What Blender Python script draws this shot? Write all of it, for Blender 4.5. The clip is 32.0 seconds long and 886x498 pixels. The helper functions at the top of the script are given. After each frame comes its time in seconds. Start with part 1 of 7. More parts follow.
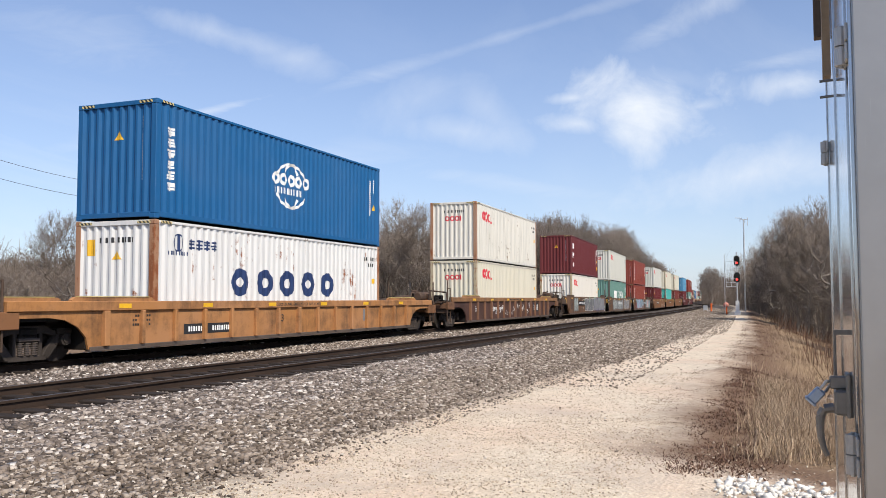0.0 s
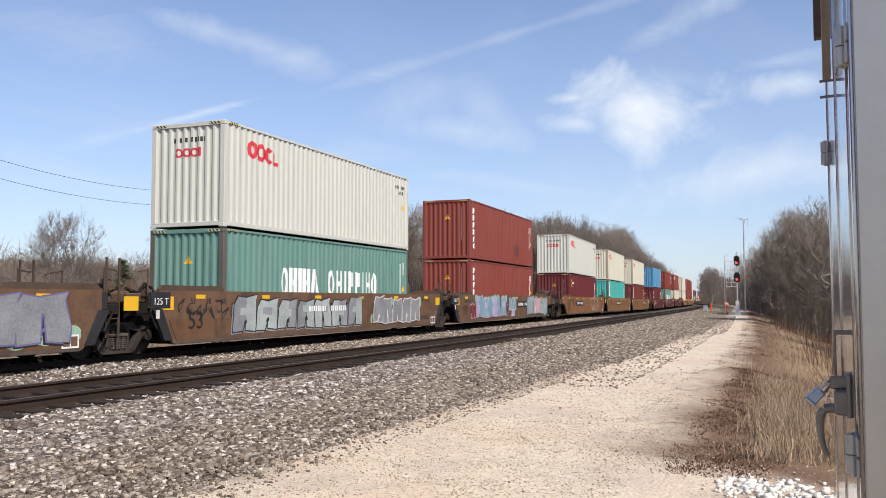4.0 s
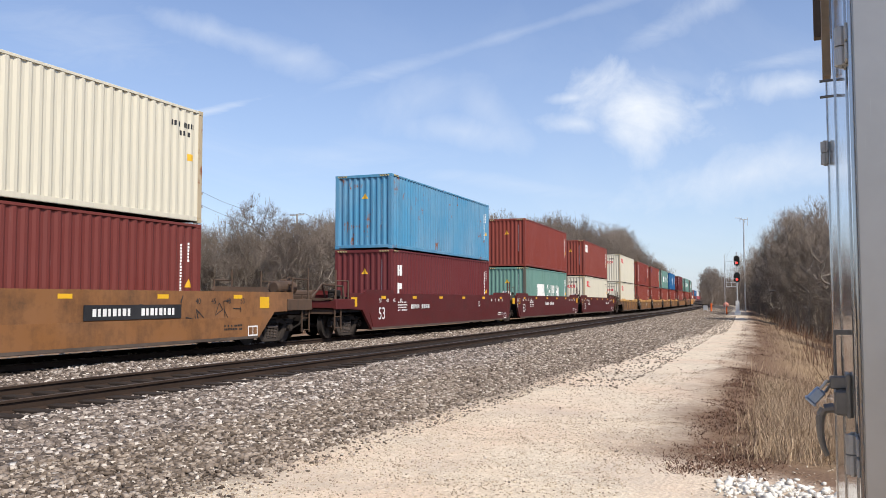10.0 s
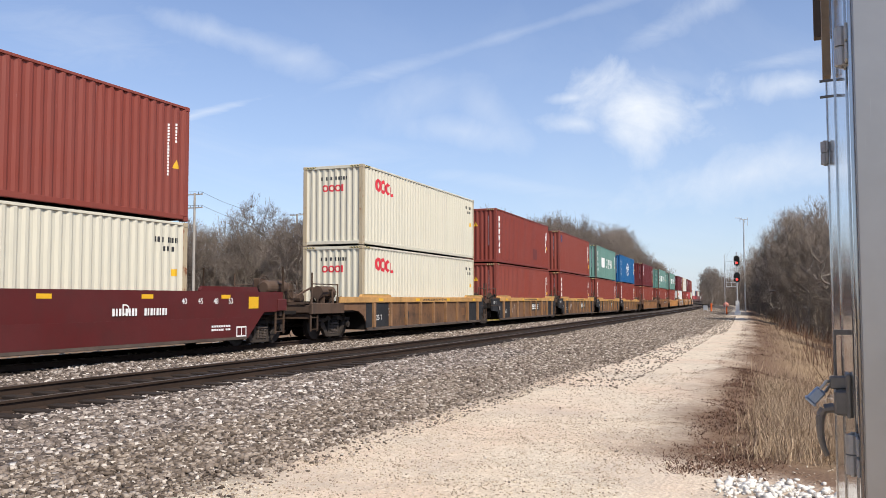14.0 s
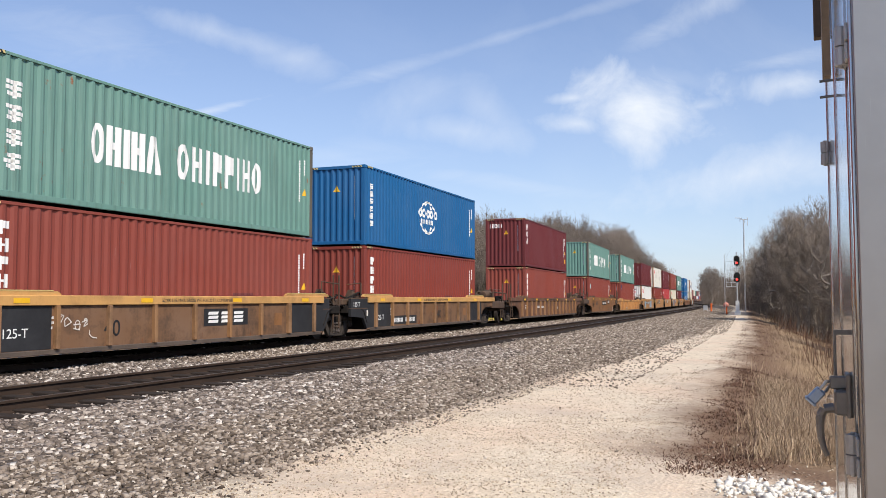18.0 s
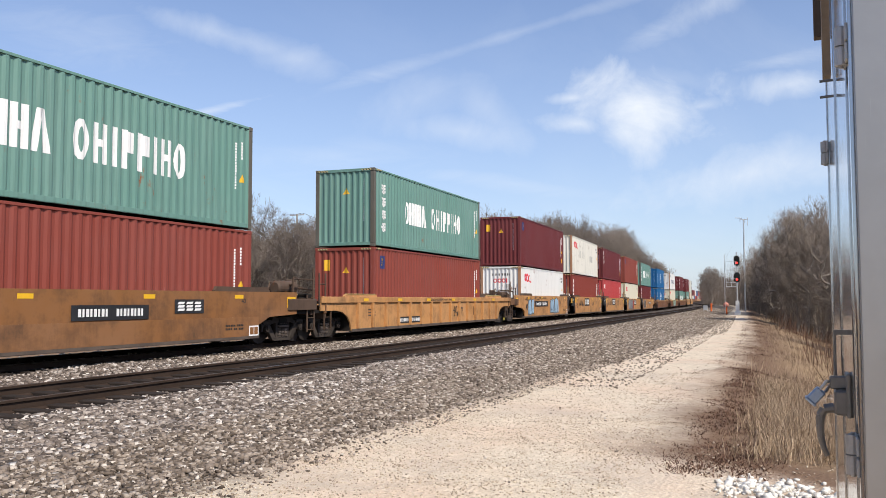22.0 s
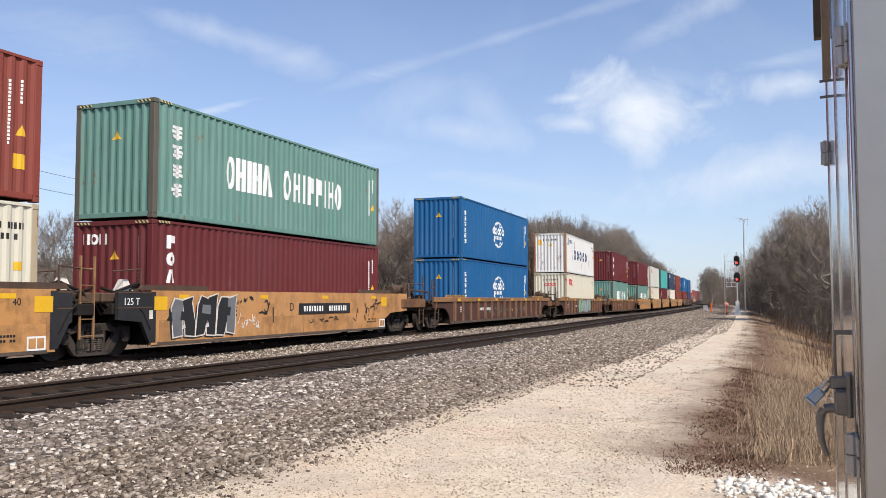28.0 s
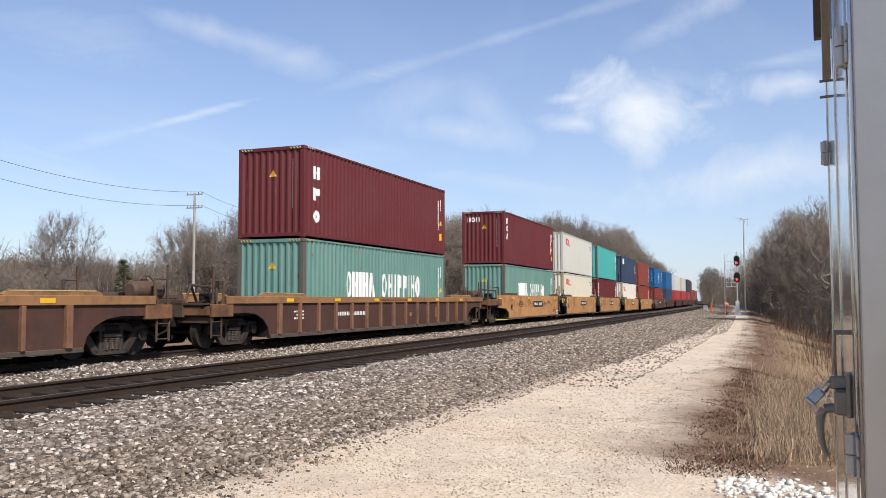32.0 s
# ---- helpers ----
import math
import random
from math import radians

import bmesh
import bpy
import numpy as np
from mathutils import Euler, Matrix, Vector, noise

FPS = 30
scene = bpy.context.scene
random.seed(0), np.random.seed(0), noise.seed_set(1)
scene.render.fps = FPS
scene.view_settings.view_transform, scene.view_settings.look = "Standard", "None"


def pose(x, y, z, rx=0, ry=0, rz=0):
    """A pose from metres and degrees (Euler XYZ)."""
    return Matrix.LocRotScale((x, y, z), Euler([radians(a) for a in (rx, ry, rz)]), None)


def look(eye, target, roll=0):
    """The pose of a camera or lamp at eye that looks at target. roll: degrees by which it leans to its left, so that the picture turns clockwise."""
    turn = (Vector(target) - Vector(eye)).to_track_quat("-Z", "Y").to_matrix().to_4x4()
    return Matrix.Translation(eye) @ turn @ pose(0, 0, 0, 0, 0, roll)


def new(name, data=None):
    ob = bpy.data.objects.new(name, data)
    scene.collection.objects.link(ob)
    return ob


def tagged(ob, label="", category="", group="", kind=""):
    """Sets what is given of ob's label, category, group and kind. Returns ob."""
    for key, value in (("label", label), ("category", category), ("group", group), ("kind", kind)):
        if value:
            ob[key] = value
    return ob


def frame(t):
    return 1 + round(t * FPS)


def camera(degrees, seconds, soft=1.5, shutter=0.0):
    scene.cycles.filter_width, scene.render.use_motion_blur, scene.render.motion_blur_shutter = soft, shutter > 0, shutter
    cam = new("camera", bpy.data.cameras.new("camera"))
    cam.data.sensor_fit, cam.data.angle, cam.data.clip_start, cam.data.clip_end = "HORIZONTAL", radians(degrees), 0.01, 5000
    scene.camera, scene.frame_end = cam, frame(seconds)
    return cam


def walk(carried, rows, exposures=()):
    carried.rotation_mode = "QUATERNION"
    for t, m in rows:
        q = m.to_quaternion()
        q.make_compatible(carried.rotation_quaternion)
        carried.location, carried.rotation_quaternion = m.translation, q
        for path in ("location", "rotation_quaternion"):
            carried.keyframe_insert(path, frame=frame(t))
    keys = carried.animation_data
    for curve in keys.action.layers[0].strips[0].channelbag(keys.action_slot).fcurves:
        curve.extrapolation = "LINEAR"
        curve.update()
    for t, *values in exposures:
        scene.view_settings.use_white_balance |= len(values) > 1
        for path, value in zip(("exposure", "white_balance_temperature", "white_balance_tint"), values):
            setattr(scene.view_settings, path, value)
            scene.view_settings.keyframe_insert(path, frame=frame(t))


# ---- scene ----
import itertools

# the camera stands still beside the road, on the outer side of the curve
cam = camera(54.72, 32.0, soft=0.8)
VIEW = pose(15.316, -8.253, 1.331, 93.37, 0, 22.627) @ pose(0, 0, 0, 0, 0, -0.085)
walk(cam, [(0.0, VIEW), (32.0, VIEW)], exposures=[(0.0, 0.04), (32.0, 0.04)])

# ---- light ----
SUN_ELEVATION, SUN_AZIMUTH = 47.0, 124.0      # degrees; azimuth clockwise from +y
sun = new("sun", bpy.data.lights.new("sun", "SUN"))
sun.data.energy, sun.data.angle, sun.data.color = 5.0, radians(0.53), (1.0, 0.93, 0.83)
_e, _a = radians(SUN_ELEVATION), radians(SUN_AZIMUTH)
SUN_WAY = Vector((math.sin(_a) * math.cos(_e), math.cos(_a) * math.cos(_e), math.sin(_e)))
sun.matrix_world = look(SUN_WAY * 200, (0, 0, 0))


class Nodes:
    """A short way to write a node tree."""

    def __init__(self, tree):
        self.tree = tree

    def add(self, kind, at=None, **inputs):
        n = self.tree.nodes.new(kind)
        for key, value in inputs.items():
            self.put(n, key.replace("_", " "), value)
        return n

    def put(self, n, key, value):
        sock = n.inputs[int(key[1:])] if key[0] == "#" else n.inputs[key]
        if isinstance(value, bpy.types.NodeSocket):
            self.tree.links.new(value, sock)
        elif isinstance(value, (tuple, list)) and len(value) == 3 and sock.type == "RGBA":
            sock.default_value = (*value, 1)
        else:
            sock.default_value = value

    def math(self, op, a, b=0.0, clamp=False):
        n = self.tree.nodes.new("ShaderNodeMath")
        n.operation, n.use_clamp = op, clamp
        for i, v in enumerate((a, b)):
            if isinstance(v, bpy.types.NodeSocket):
                self.tree.links.new(v, n.inputs[i])
            else:
                n.inputs[i].default_value = v
        return n.outputs[0]

    def ramp(self, fac, *stops):
        n = self.tree.nodes.new("ShaderNodeValToRGB")
        while len(n.color_ramp.elements) < len(stops):
            n.color_ramp.elements.new(0.5)
        for el, (p, c) in zip(n.color_ramp.elements, stops):
            el.position = p
            el.color = (c, c, c, 1) if isinstance(c, (int, float)) else (*c, 1)
        self.tree.links.new(fac, n.inputs[0])
        return n.outputs[0]

    def noise(self, vector, scale, detail=4.0, rough=0.55, distortion=0.0):
        n = self.tree.nodes.new("ShaderNodeTexNoise")
        n.inputs["Scale"].default_value, n.inputs["Detail"].default_value = scale, detail
        n.inputs["Roughness"].default_value, n.inputs["Distortion"].default_value = rough, distortion
        self.tree.links.new(vector, n.inputs["Vector"])
        return n.outputs["Fac"]

    def mapping(self, vector, scale=(1, 1, 1), rot=(0, 0, 0), loc=(0, 0, 0)):
        n = self.tree.nodes.new("ShaderNodeMapping")
        n.inputs["Scale"].default_value, n.inputs["Rotation"].default_value = scale, rot
        n.inputs["Location"].default_value = loc
        self.tree.links.new(vector, n.inputs["Vector"])
        return n.outputs[0]

    def mix(self, fac, a, b, mode="MIX"):
        n = self.tree.nodes.new("ShaderNodeMix")
        n.data_type, n.blend_type = "RGBA", mode
        for key, v in ((0, fac), (6, a), (7, b)):
            if isinstance(v, bpy.types.NodeSocket):
                self.tree.links.new(v, n.inputs[key])
            elif isinstance(v, (tuple, list)):
                n.inputs[key].default_value = (*v, 1)
            else:
                n.inputs[key].default_value = v
        return n.outputs[2]


# sky with thin spring clouds
world = bpy.data.worlds.new("sky")
scene.world = world
world.use_nodes = True
W = Nodes(world.node_tree)
world.node_tree.nodes.clear()
sky = W.add("ShaderNodeTexSky")
sky.sky_type, sky.sun_disc = "NISHITA", False
sky.sun_elevation, sky.sun_rotation = radians(SUN_ELEVATION), radians(SUN_AZIMUTH)
sky.air_density, sky.dust_density, sky.ozone_density, sky.altitude = 1.0, 0.6, 2.5, 200
way = W.add("ShaderNodeTexCoord").outputs["Generated"]
sep = W.add("ShaderNodeSeparateXYZ", Vector=way)
lift = W.math("MAXIMUM", W.math("ADD", sep.outputs[2], 0.12), 0.02)
flat = W.add("ShaderNodeCombineXYZ", X=W.math("DIVIDE", sep.outputs[0], lift), Y=W.math("DIVIDE", sep.outputs[1], lift)).outputs[0]
streak = W.noise(W.mapping(flat, (0.75, 0.26, 1), (0, 0, radians(-24))), 1.5, 7, 0.6, 0.7)
veil = W.noise(W.mapping(flat, (0.3, 0.22, 1), (0, 0, radians(30)), (3, 1, 0)), 1.2, 4, 0.5, 0.3)
cirrus = W.math("MULTIPLY", W.ramp(streak, (0.46, 0.0), (0.78, 1.0)), W.ramp(veil, (0.35, 0.15), (0.66, 1.0)))

# single clouds, each an oval in two angles about a fixed bearing over the line
AHEAD, ASIDE, ABOVE = Vector((-0.3841, 0.9214, 0.0588)), Vector((0.9230, 0.3847, 0.0)), Vector((0.0226, -0.0543, 0.9983))


def along(v):
    n = W.add("ShaderNodeVectorMath")
    n.operation = "DOT_PRODUCT"
    world.node_tree.links.new(way, n.inputs[0])
    n.inputs[1].default_value = v
    return n.outputs["Value"]


ahead = along(AHEAD)
front = W.math("MAXIMUM", ahead, 0.05)
side_angle, up_angle = W.math("DIVIDE", along(ASIDE), front), W.math("DIVIDE", along(ABOVE), front)
plane = W.add("ShaderNodeCombineXYZ", X=side_angle, Y=up_angle).outputs[0]
rough_edge = W.noise(plane, 12.0, 8, 0.62, 0.35)
fibre = W.noise(W.mapping(plane, (5.0, 24.0, 1), (0, 0, radians(12))), 1.0, 8, 0.66, 1.6)
in_front = W.math("GREATER_THAN", ahead, 0.1)


def cloud(a, b, ra, rb, turn, strength, soft=0.55, grain=rough_edge):
    t = radians(turn)
    da, db = W.math("SUBTRACT", side_angle, a), W.math("SUBTRACT", up_angle, b)
    u = W.math("DIVIDE", W.math("ADD", W.math("MULTIPLY", da, math.cos(t)), W.math("MULTIPLY", db, math.sin(t))), ra)
    v = W.math("DIVIDE", W.math("SUBTRACT", W.math("MULTIPLY", db, math.cos(t)), W.math("MULTIPLY", da, math.sin(t))), rb)
    d = W.math("SQRT", W.math("ADD", W.math("MULTIPLY", u, u), W.math("MULTIPLY", v, v)))
    d = W.math("ADD", d, W.math("MULTIPLY", W.math("SUBTRACT", grain, 0.5), 2.2))
    return W.math("MULTIPLY", W.math("MULTIPLY", W.math("DIVIDE", W.math("SUBTRACT", 1.0, d), soft, True), strength), in_front)


CLOUDS = [
    # the bright cloud with its lower lobe and the wisps at its sides
    (0.228, 0.166, 0.104, 0.056, -4, 1.0, 1.1, rough_edge), (0.216, 0.135, 0.056, 0.038, -30, 0.85, 1.1, rough_edge), (0.150, 0.176, 0.040, 0.010, 3, 0.7, 1.2, rough_edge),
    (0.158, 0.146, 0.050, 0.016, -4, 0.75, 1.2, rough_edge), (0.300, 0.166, 0.034, 0.009, 12, 0.5, 1.3, fibre), (0.255, 0.20, 0.10, 0.018, -8, 0.3, 1.5, rough_edge),
    # streaks beside and under it
    (0.405, 0.192, 0.060, 0.020, 10, 0.75, 1.3, rough_edge), (0.400, 0.222, 0.075, 0.012, 9, 0.35, 1.3, fibre), (0.345, 0.084, 0.150, 0.036, 12, 0.72, 1.4, rough_edge),
    (0.44, 0.10, 0.10, 0.04, 8, 0.55, 1.4, rough_edge), (0.305, 0.281, 0.065, 0.022, 28, 0.5, 1.4, rough_edge), (0.26, 0.26, 0.05, 0.014, 28, 0.3, 1.3, fibre),
    # long trails
    (0.085, 0.252, 0.230, 0.0085, 17, 0.26, 1.4, rough_edge), (-0.06, 0.208, 0.09, 0.012, 15, 0.28, 1.3, fibre), (-0.255, 0.250, 0.170, 0.017, -18, 0.42, 1.4, rough_edge),
    (-0.17, 0.222, 0.070, 0.024, -12, 0.4, 1.4, rough_edge), (-0.293, 0.156, 0.120, 0.0060, 14.5, 0.5, 1.1, fibre), (-0.38, 0.135, 0.09, 0.012, 14, 0.25, 1.3, fibre),
    (0.02, 0.138, 0.085, 0.022, -8, 0.45, 1.4, rough_edge), (-0.03, 0.175, 0.07, 0.035, 20, 0.3, 1.5, rough_edge), (0.05, 0.165, 0.06, 0.03, -50, 0.3, 1.5, rough_edge),
    (-0.42, 0.25, 0.12, 0.04, -15, 0.2, 1.3, fibre), (0.09, 0.075, 0.14, 0.012, -8, 0.25, 1.3, fibre), (-0.12, 0.11, 0.14, 0.02, 5, 0.22, 1.4, fibre),
]
single = None
for row in CLOUDS:
    c = cloud(*row)
    single = c if single is None else W.math("MAXIMUM", single, c)
haze = W.ramp(sep.outputs[2], (0.0, 0.5), (0.35, 0.12), (1.0, 0.05))
cloudy = W.math("MAXIMUM", W.math("MULTIPLY", cirrus, 0.32, True), single)
clear = W.mix(1.0, sky.outputs[0], (0.96, 0.99, 1.14), "MULTIPLY")
clear = W.mix(haze, clear, (4.7, 5.4, 6.6))
colour = W.mix(cloudy, clear, (6.7, 7.1, 7.7))
back = W.add("ShaderNodeBackground", Color=colour, Strength=0.13)
out = W.add("ShaderNodeOutputWorld", Surface=back.outputs[0])

# ---- the line: curvature along the far track's middle, s in metres from abreast of the camera ----
BEND_S = [-160, -90, 30, 80, 130, 170, 205, 212, 255, 265, 345, 355, 1200]
BEND = [0, 1.05e-3, 1.19e-3, -0.19e-3, 0.07e-3, 0, 0.4e-3, 2.4e-3, 2.4e-3, -1.3e-3, -1.3e-3, 0, 0]
LINE_S = np.arange(-600, 1201, 1.0)
_k = np.interp(LINE_S, BEND_S, BEND)
LINE_T = np.concatenate([[0], np.cumsum((_k[1:] + _k[:-1]) / 2)])
LINE_T -= LINE_T[600]
_m = (LINE_T[1:] + LINE_T[:-1]) / 2
LINE_X = np.concatenate([[0], np.cumsum(-np.sin(_m))])
LINE_Y = np.concatenate([[0], np.cumsum(np.cos(_m))])
LINE_X -= LINE_X[600]
LINE_Y -= LINE_Y[600]
RAIL, NEAR = 0.05, 5.15          # height of the rail heads; the near track's offset from the far one


def grade(s):
    u = min(max((s - 40) / 80, 0), 1)
    return -0.25 * u * u * (3 - 2 * u)


def on_line(s, off=0.0, z=0.0):
    """The point at s along the line, off metres to its right, z above the datum."""
    t = np.interp(s, LINE_S, LINE_T)
    return Vector((np.interp(s, LINE_S, LINE_X) + off * math.cos(t), np.interp(s, LINE_S, LINE_Y) + off * math.sin(t), z + grade(s)))


def heading(s):
    return float(np.interp(s, LINE_S, LINE_T))


def to_line(x, y):
    i = int(np.argmin((LINE_X - x) ** 2 + (LINE_Y - y) ** 2))
    t = LINE_T[i]
    dx, dy = x - LINE_X[i], y - LINE_Y[i]
    return LINE_S[i] - dx * math.sin(t) + dy * math.cos(t), dx * math.cos(t) + dy * math.sin(t)


# small surges of the train, in metres ahead of its even run, at single times
SURGE_T = [0, 5.5, 6, 6.5, 7, 10.5, 11, 12, 13, 13.5, 17, 17.5, 18, 18.5, 19, 20, 21, 22, 22.5, 23, 24, 25, 25.5, 27.5, 28, 29, 29.5, 30, 30.5, 31, 32]
SURGE = [0, 0, 0.62, 0.3, 0, 0, 0.26, -0.22, -0.1, 0, -0.08, 0, 0.2, 0, -0.08, -0.04, -0.12, -0.08, 0, 0.22, -0.1, -0.15, 0, 0, -0.15, -0.2, 0, 0.08, 0, -0.3, -0.09]


def travelled(t):
    return float(np.interp(t, SURGE_T, SURGE)) + 15.7754 * t - 0.009435 * ((t - 16) ** 2 - 256) - 0.00019686 * ((t - 16) ** 3 + 4096)


# ---- materials ----
def material(name, rough=0.6, metal=0.0):
    m = bpy.data.materials.new(name)
    m.use_nodes = True
    n = Nodes(m.node_tree)
    b = m.node_tree.nodes["Principled BSDF"]
    b.inputs["Roughness"].default_value, b.inputs["Metallic"].default_value = rough, metal
    if metal == 0 and rough >= 0.6:
        b.inputs["Specular IOR Level"].default_value = 0.18      # dusty, weathered surfaces
    return m, n, b


def plain(name, colour, rough=0.6, metal=0.0, vary=0.25, scale=6.0, bump=0.0):
    """A surface with fine grain and larger stains."""
    m, n, b = material(name, rough, metal)
    co = n.add("ShaderNodeTexCoord").outputs["Object"]
    big, fine = n.noise(co, scale * 0.25, 5), n.noise(co, scale * 4, 6)
    f = n.math("ADD", n.math("MULTIPLY", big, 0.65), n.math("MULTIPLY", fine, 0.35))
    dark = tuple(c * (1 - vary) for c in colour)
    lite = tuple(min(1, c * (1 + vary)) for c in colour)
    n.put(b, "Base Color", n.ramp(f, (0.32, dark), (0.68, lite)))
    n.put(b, "Roughness", n.ramp(fine, (0.3, max(0, rough - 0.1)), (0.7, min(1, rough + 0.1))))
    if bump:
        n.put(b, "Normal", n.add("ShaderNodeBump", Strength=bump, Distance=0.02, Height=fine).outputs[0])
    return m


def paint(name, colour, rust=0.2, dirt=0.3, fade=0.15, rough=0.55, rusty=(0.16, 0.055, 0.022), grime=0.0):
    """Painted steel: faded in patches, streaked from the top, rusting in spots."""
    m, n, b = material(name, rough)
    co = n.add("ShaderNodeTexCoord").outputs["Object"]
    info = n.add("ShaderNodeObjectInfo")
    shift = n.add("ShaderNodeVectorMath")
    n.tree.links.new(co, shift.inputs[0])
    n.tree.links.new(n.add("ShaderNodeCombineXYZ", X=n.math("MULTIPLY", info.outputs["Random"], 40), Y=n.math("MULTIPLY", info.outputs["Random"], 17)).outputs[0], shift.inputs[1])
    co = shift.outputs[0]
    n.put(b, "Specular IOR Level", 0.3)
    patch = n.noise(co, 0.5, 4, 0.6)
    grain = n.noise(co, 30, 4, 0.6)
    pale = tuple(c * (1 - fade) + (0.35 * c + 0.3) * fade for c in colour)
    base = n.mix(n.ramp(patch, (0.35, 0.0), (0.7, 1.0)), colour, pale)
    streaks = n.noise(n.mapping(co, (7, 7, 0.35)), 1.0, 5, 0.65)
    base = n.mix(n.math("MULTIPLY", n.ramp(streaks, (0.5, 0.0), (0.8, 1.0)), dirt), base, tuple(c * 0.45 + 0.02 for c in colour))
    spots = n.noise(co, 3.2, 8, 0.72)
    runs = n.noise(n.mapping(co, (9, 9, 0.8)), 1.0, 6, 0.7)
    r = n.math("ADD", n.math("ADD", n.math("MULTIPLY", spots, 0.4), n.math("MULTIPLY", runs, 0.3)), n.math("MULTIPLY", n.noise(co, 0.7, 3, 0.5), 0.3))
    edge = 0.70 - 0.2 * rust
    if dirt:
        scuff = n.noise(n.mapping(co, (15, 15, 0.8)), 1.0, 6, 0.7)
        base = n.mix(n.ramp(scuff, (0.66, 0.0), (0.72, 0.35)), base, tuple(c * 0.55 + 0.24 for c in colour))
    mask = n.ramp(r, (edge, 0.0), (edge + 0.05, 1.0))
    base = n.mix(mask, base, n.mix(grain, rusty, tuple(c * 1.9 for c in rusty)))
    if grime:
        soot = n.math("ADD", n.math("MULTIPLY", n.noise(n.mapping(co, (0.9, 0.9, 1.1)), 1.0, 9, 0.74), 0.7), n.math("MULTIPLY", n.noise(n.mapping(co, (3.2, 3.2, 0.5)), 1.0, 6, 0.7), 0.3))
        base = n.mix(n.math("MULTIPLY", n.ramp(soot, (0.47, 0.0), (0.64, 1.0)), grime), base, (0.03, 0.022, 0.018))
    n.put(b, "Base Color", base)
    n.put(b, "Roughness", n.math("ADD", rough - 0.08, n.math("MULTIPLY", n.math("ADD", mask, grain), 0.2)))
    n.put(b, "Normal", n.add("ShaderNodeBump", Strength=0.12, Distance=0.01, Height=n.math("ADD", patch, n.math("MULTIPLY", grain, 0.15))).outputs[0])
    return m


BOX = {
    "blue": paint("paint_blue", (0.007, 0.098, 0.255), 0.1, 0.25, 0.05),
    "white": paint("paint_white", (0.70, 0.66, 0.58), 0.5, 0.35, 0.1),
    "rusty_white": paint("paint_rusty_white", (0.68, 0.67, 0.64), 0.66, 0.4, 0.1),
    "stained": paint("paint_stained", (0.66, 0.63, 0.55), 0.66, 0.6, 0.1, rusty=(0.17, 0.13, 0.09)),
    "cream": paint("paint_cream", (0.62, 0.58, 0.46), 0.3, 0.3, 0.1),
    "grey_white": paint("paint_grey_white", (0.56, 0.55, 0.48), 0.2, 0.3, 0.1),
    "maroon": paint("paint_maroon", (0.122, 0.020, 0.021), 0.15, 0.35, 0.03),
    "oxide": paint("paint_oxide", (0.222, 0.047, 0.031), 0.3, 0.4, 0.04),
    "brown_red": paint("paint_brown_red", (0.205, 0.038, 0.025), 0.2, 0.35, 0.03),
    "dark_oxide": paint("paint_dark_oxide", (0.15, 0.030, 0.023), 0.2, 0.4, 0.03),
    "red": paint("paint_red", (0.40, 0.045, 0.045), 0.2, 0.3, 0.08),
    "green": paint("paint_green", (0.125, 0.25, 0.208), 0.55, 0.75, 0.12),
    "teal": paint("paint_teal", (0.06, 0.37, 0.33), 0.2, 0.3, 0.08),
    "sky_blue": paint("paint_sky_blue", (0.07, 0.255, 0.42), 0.7, 0.8, 0.3),
    "navy": paint("paint_navy", (0.03, 0.05, 0.09), 0.1, 0.3, 0.05),
    "grey": paint("paint_grey", (0.3, 0.31, 0.32), 0.2, 0.3, 0.1),
}
CAR = {
    "orange": paint("car_orange", (0.40, 0.18, 0.06), 0.5, 0.0, 0.12, 0.65, grime=0.7),
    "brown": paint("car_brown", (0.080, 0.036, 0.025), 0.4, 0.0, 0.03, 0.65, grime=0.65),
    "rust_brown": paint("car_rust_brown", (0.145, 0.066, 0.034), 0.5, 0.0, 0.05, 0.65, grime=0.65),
    "tan": paint("car_tan", (0.235, 0.102, 0.034), 0.3, 0.0, 0.08, 0.6, grime=0.6),
    "ochre": paint("car_ochre", (0.142, 0.069, 0.031), 0.45, 0.0, 0.1, 0.6, grime=0.65),
    "dark_red": paint("car_dark_red", (0.095, 0.013, 0.012), 0.1, 0.0, 0.03, 0.5, grime=0.3),
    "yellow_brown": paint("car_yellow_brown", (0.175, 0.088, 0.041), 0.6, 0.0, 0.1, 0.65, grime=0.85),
    "yellow": paint("car_yellow", (0.50, 0.245, 0.085), 0.45, 0.0, 0.1, 0.6, grime=0.6),
}
STEEL_DARK = plain("grimy_steel", (0.018, 0.0145, 0.012), 0.8, 0.0, 0.4, 8, 0.2)
STEEL_WORN = plain("worn_wheel_steel", (0.035, 0.027, 0.022), 0.65, 0.3, 0.3, 10)
RAIL_SIDE = plain("rusty_rail", (0.042, 0.027, 0.019), 0.8, 0.0, 0.3, 5, 0.2)
RAIL_HEAD = plain("polished_rail", (0.12, 0.105, 0.095), 0.45, 0.7, 0.2, 5)
WOOD_TIE = plain("creosoted_wood", (0.028, 0.021, 0.017), 0.85, 0, 0.4, 6, 0.4)
WHITE_INK = plain("white_lettering", (0.78, 0.77, 0.74), 0.5, 0, 0.08, 3)
RED_INK = plain("red_lettering", (0.58, 0.03, 0.045), 0.5, 0, 0.1, 3)
NAVY_INK = plain("navy_lettering", (0.015, 0.035, 0.11), 0.5, 0, 0.15, 3)
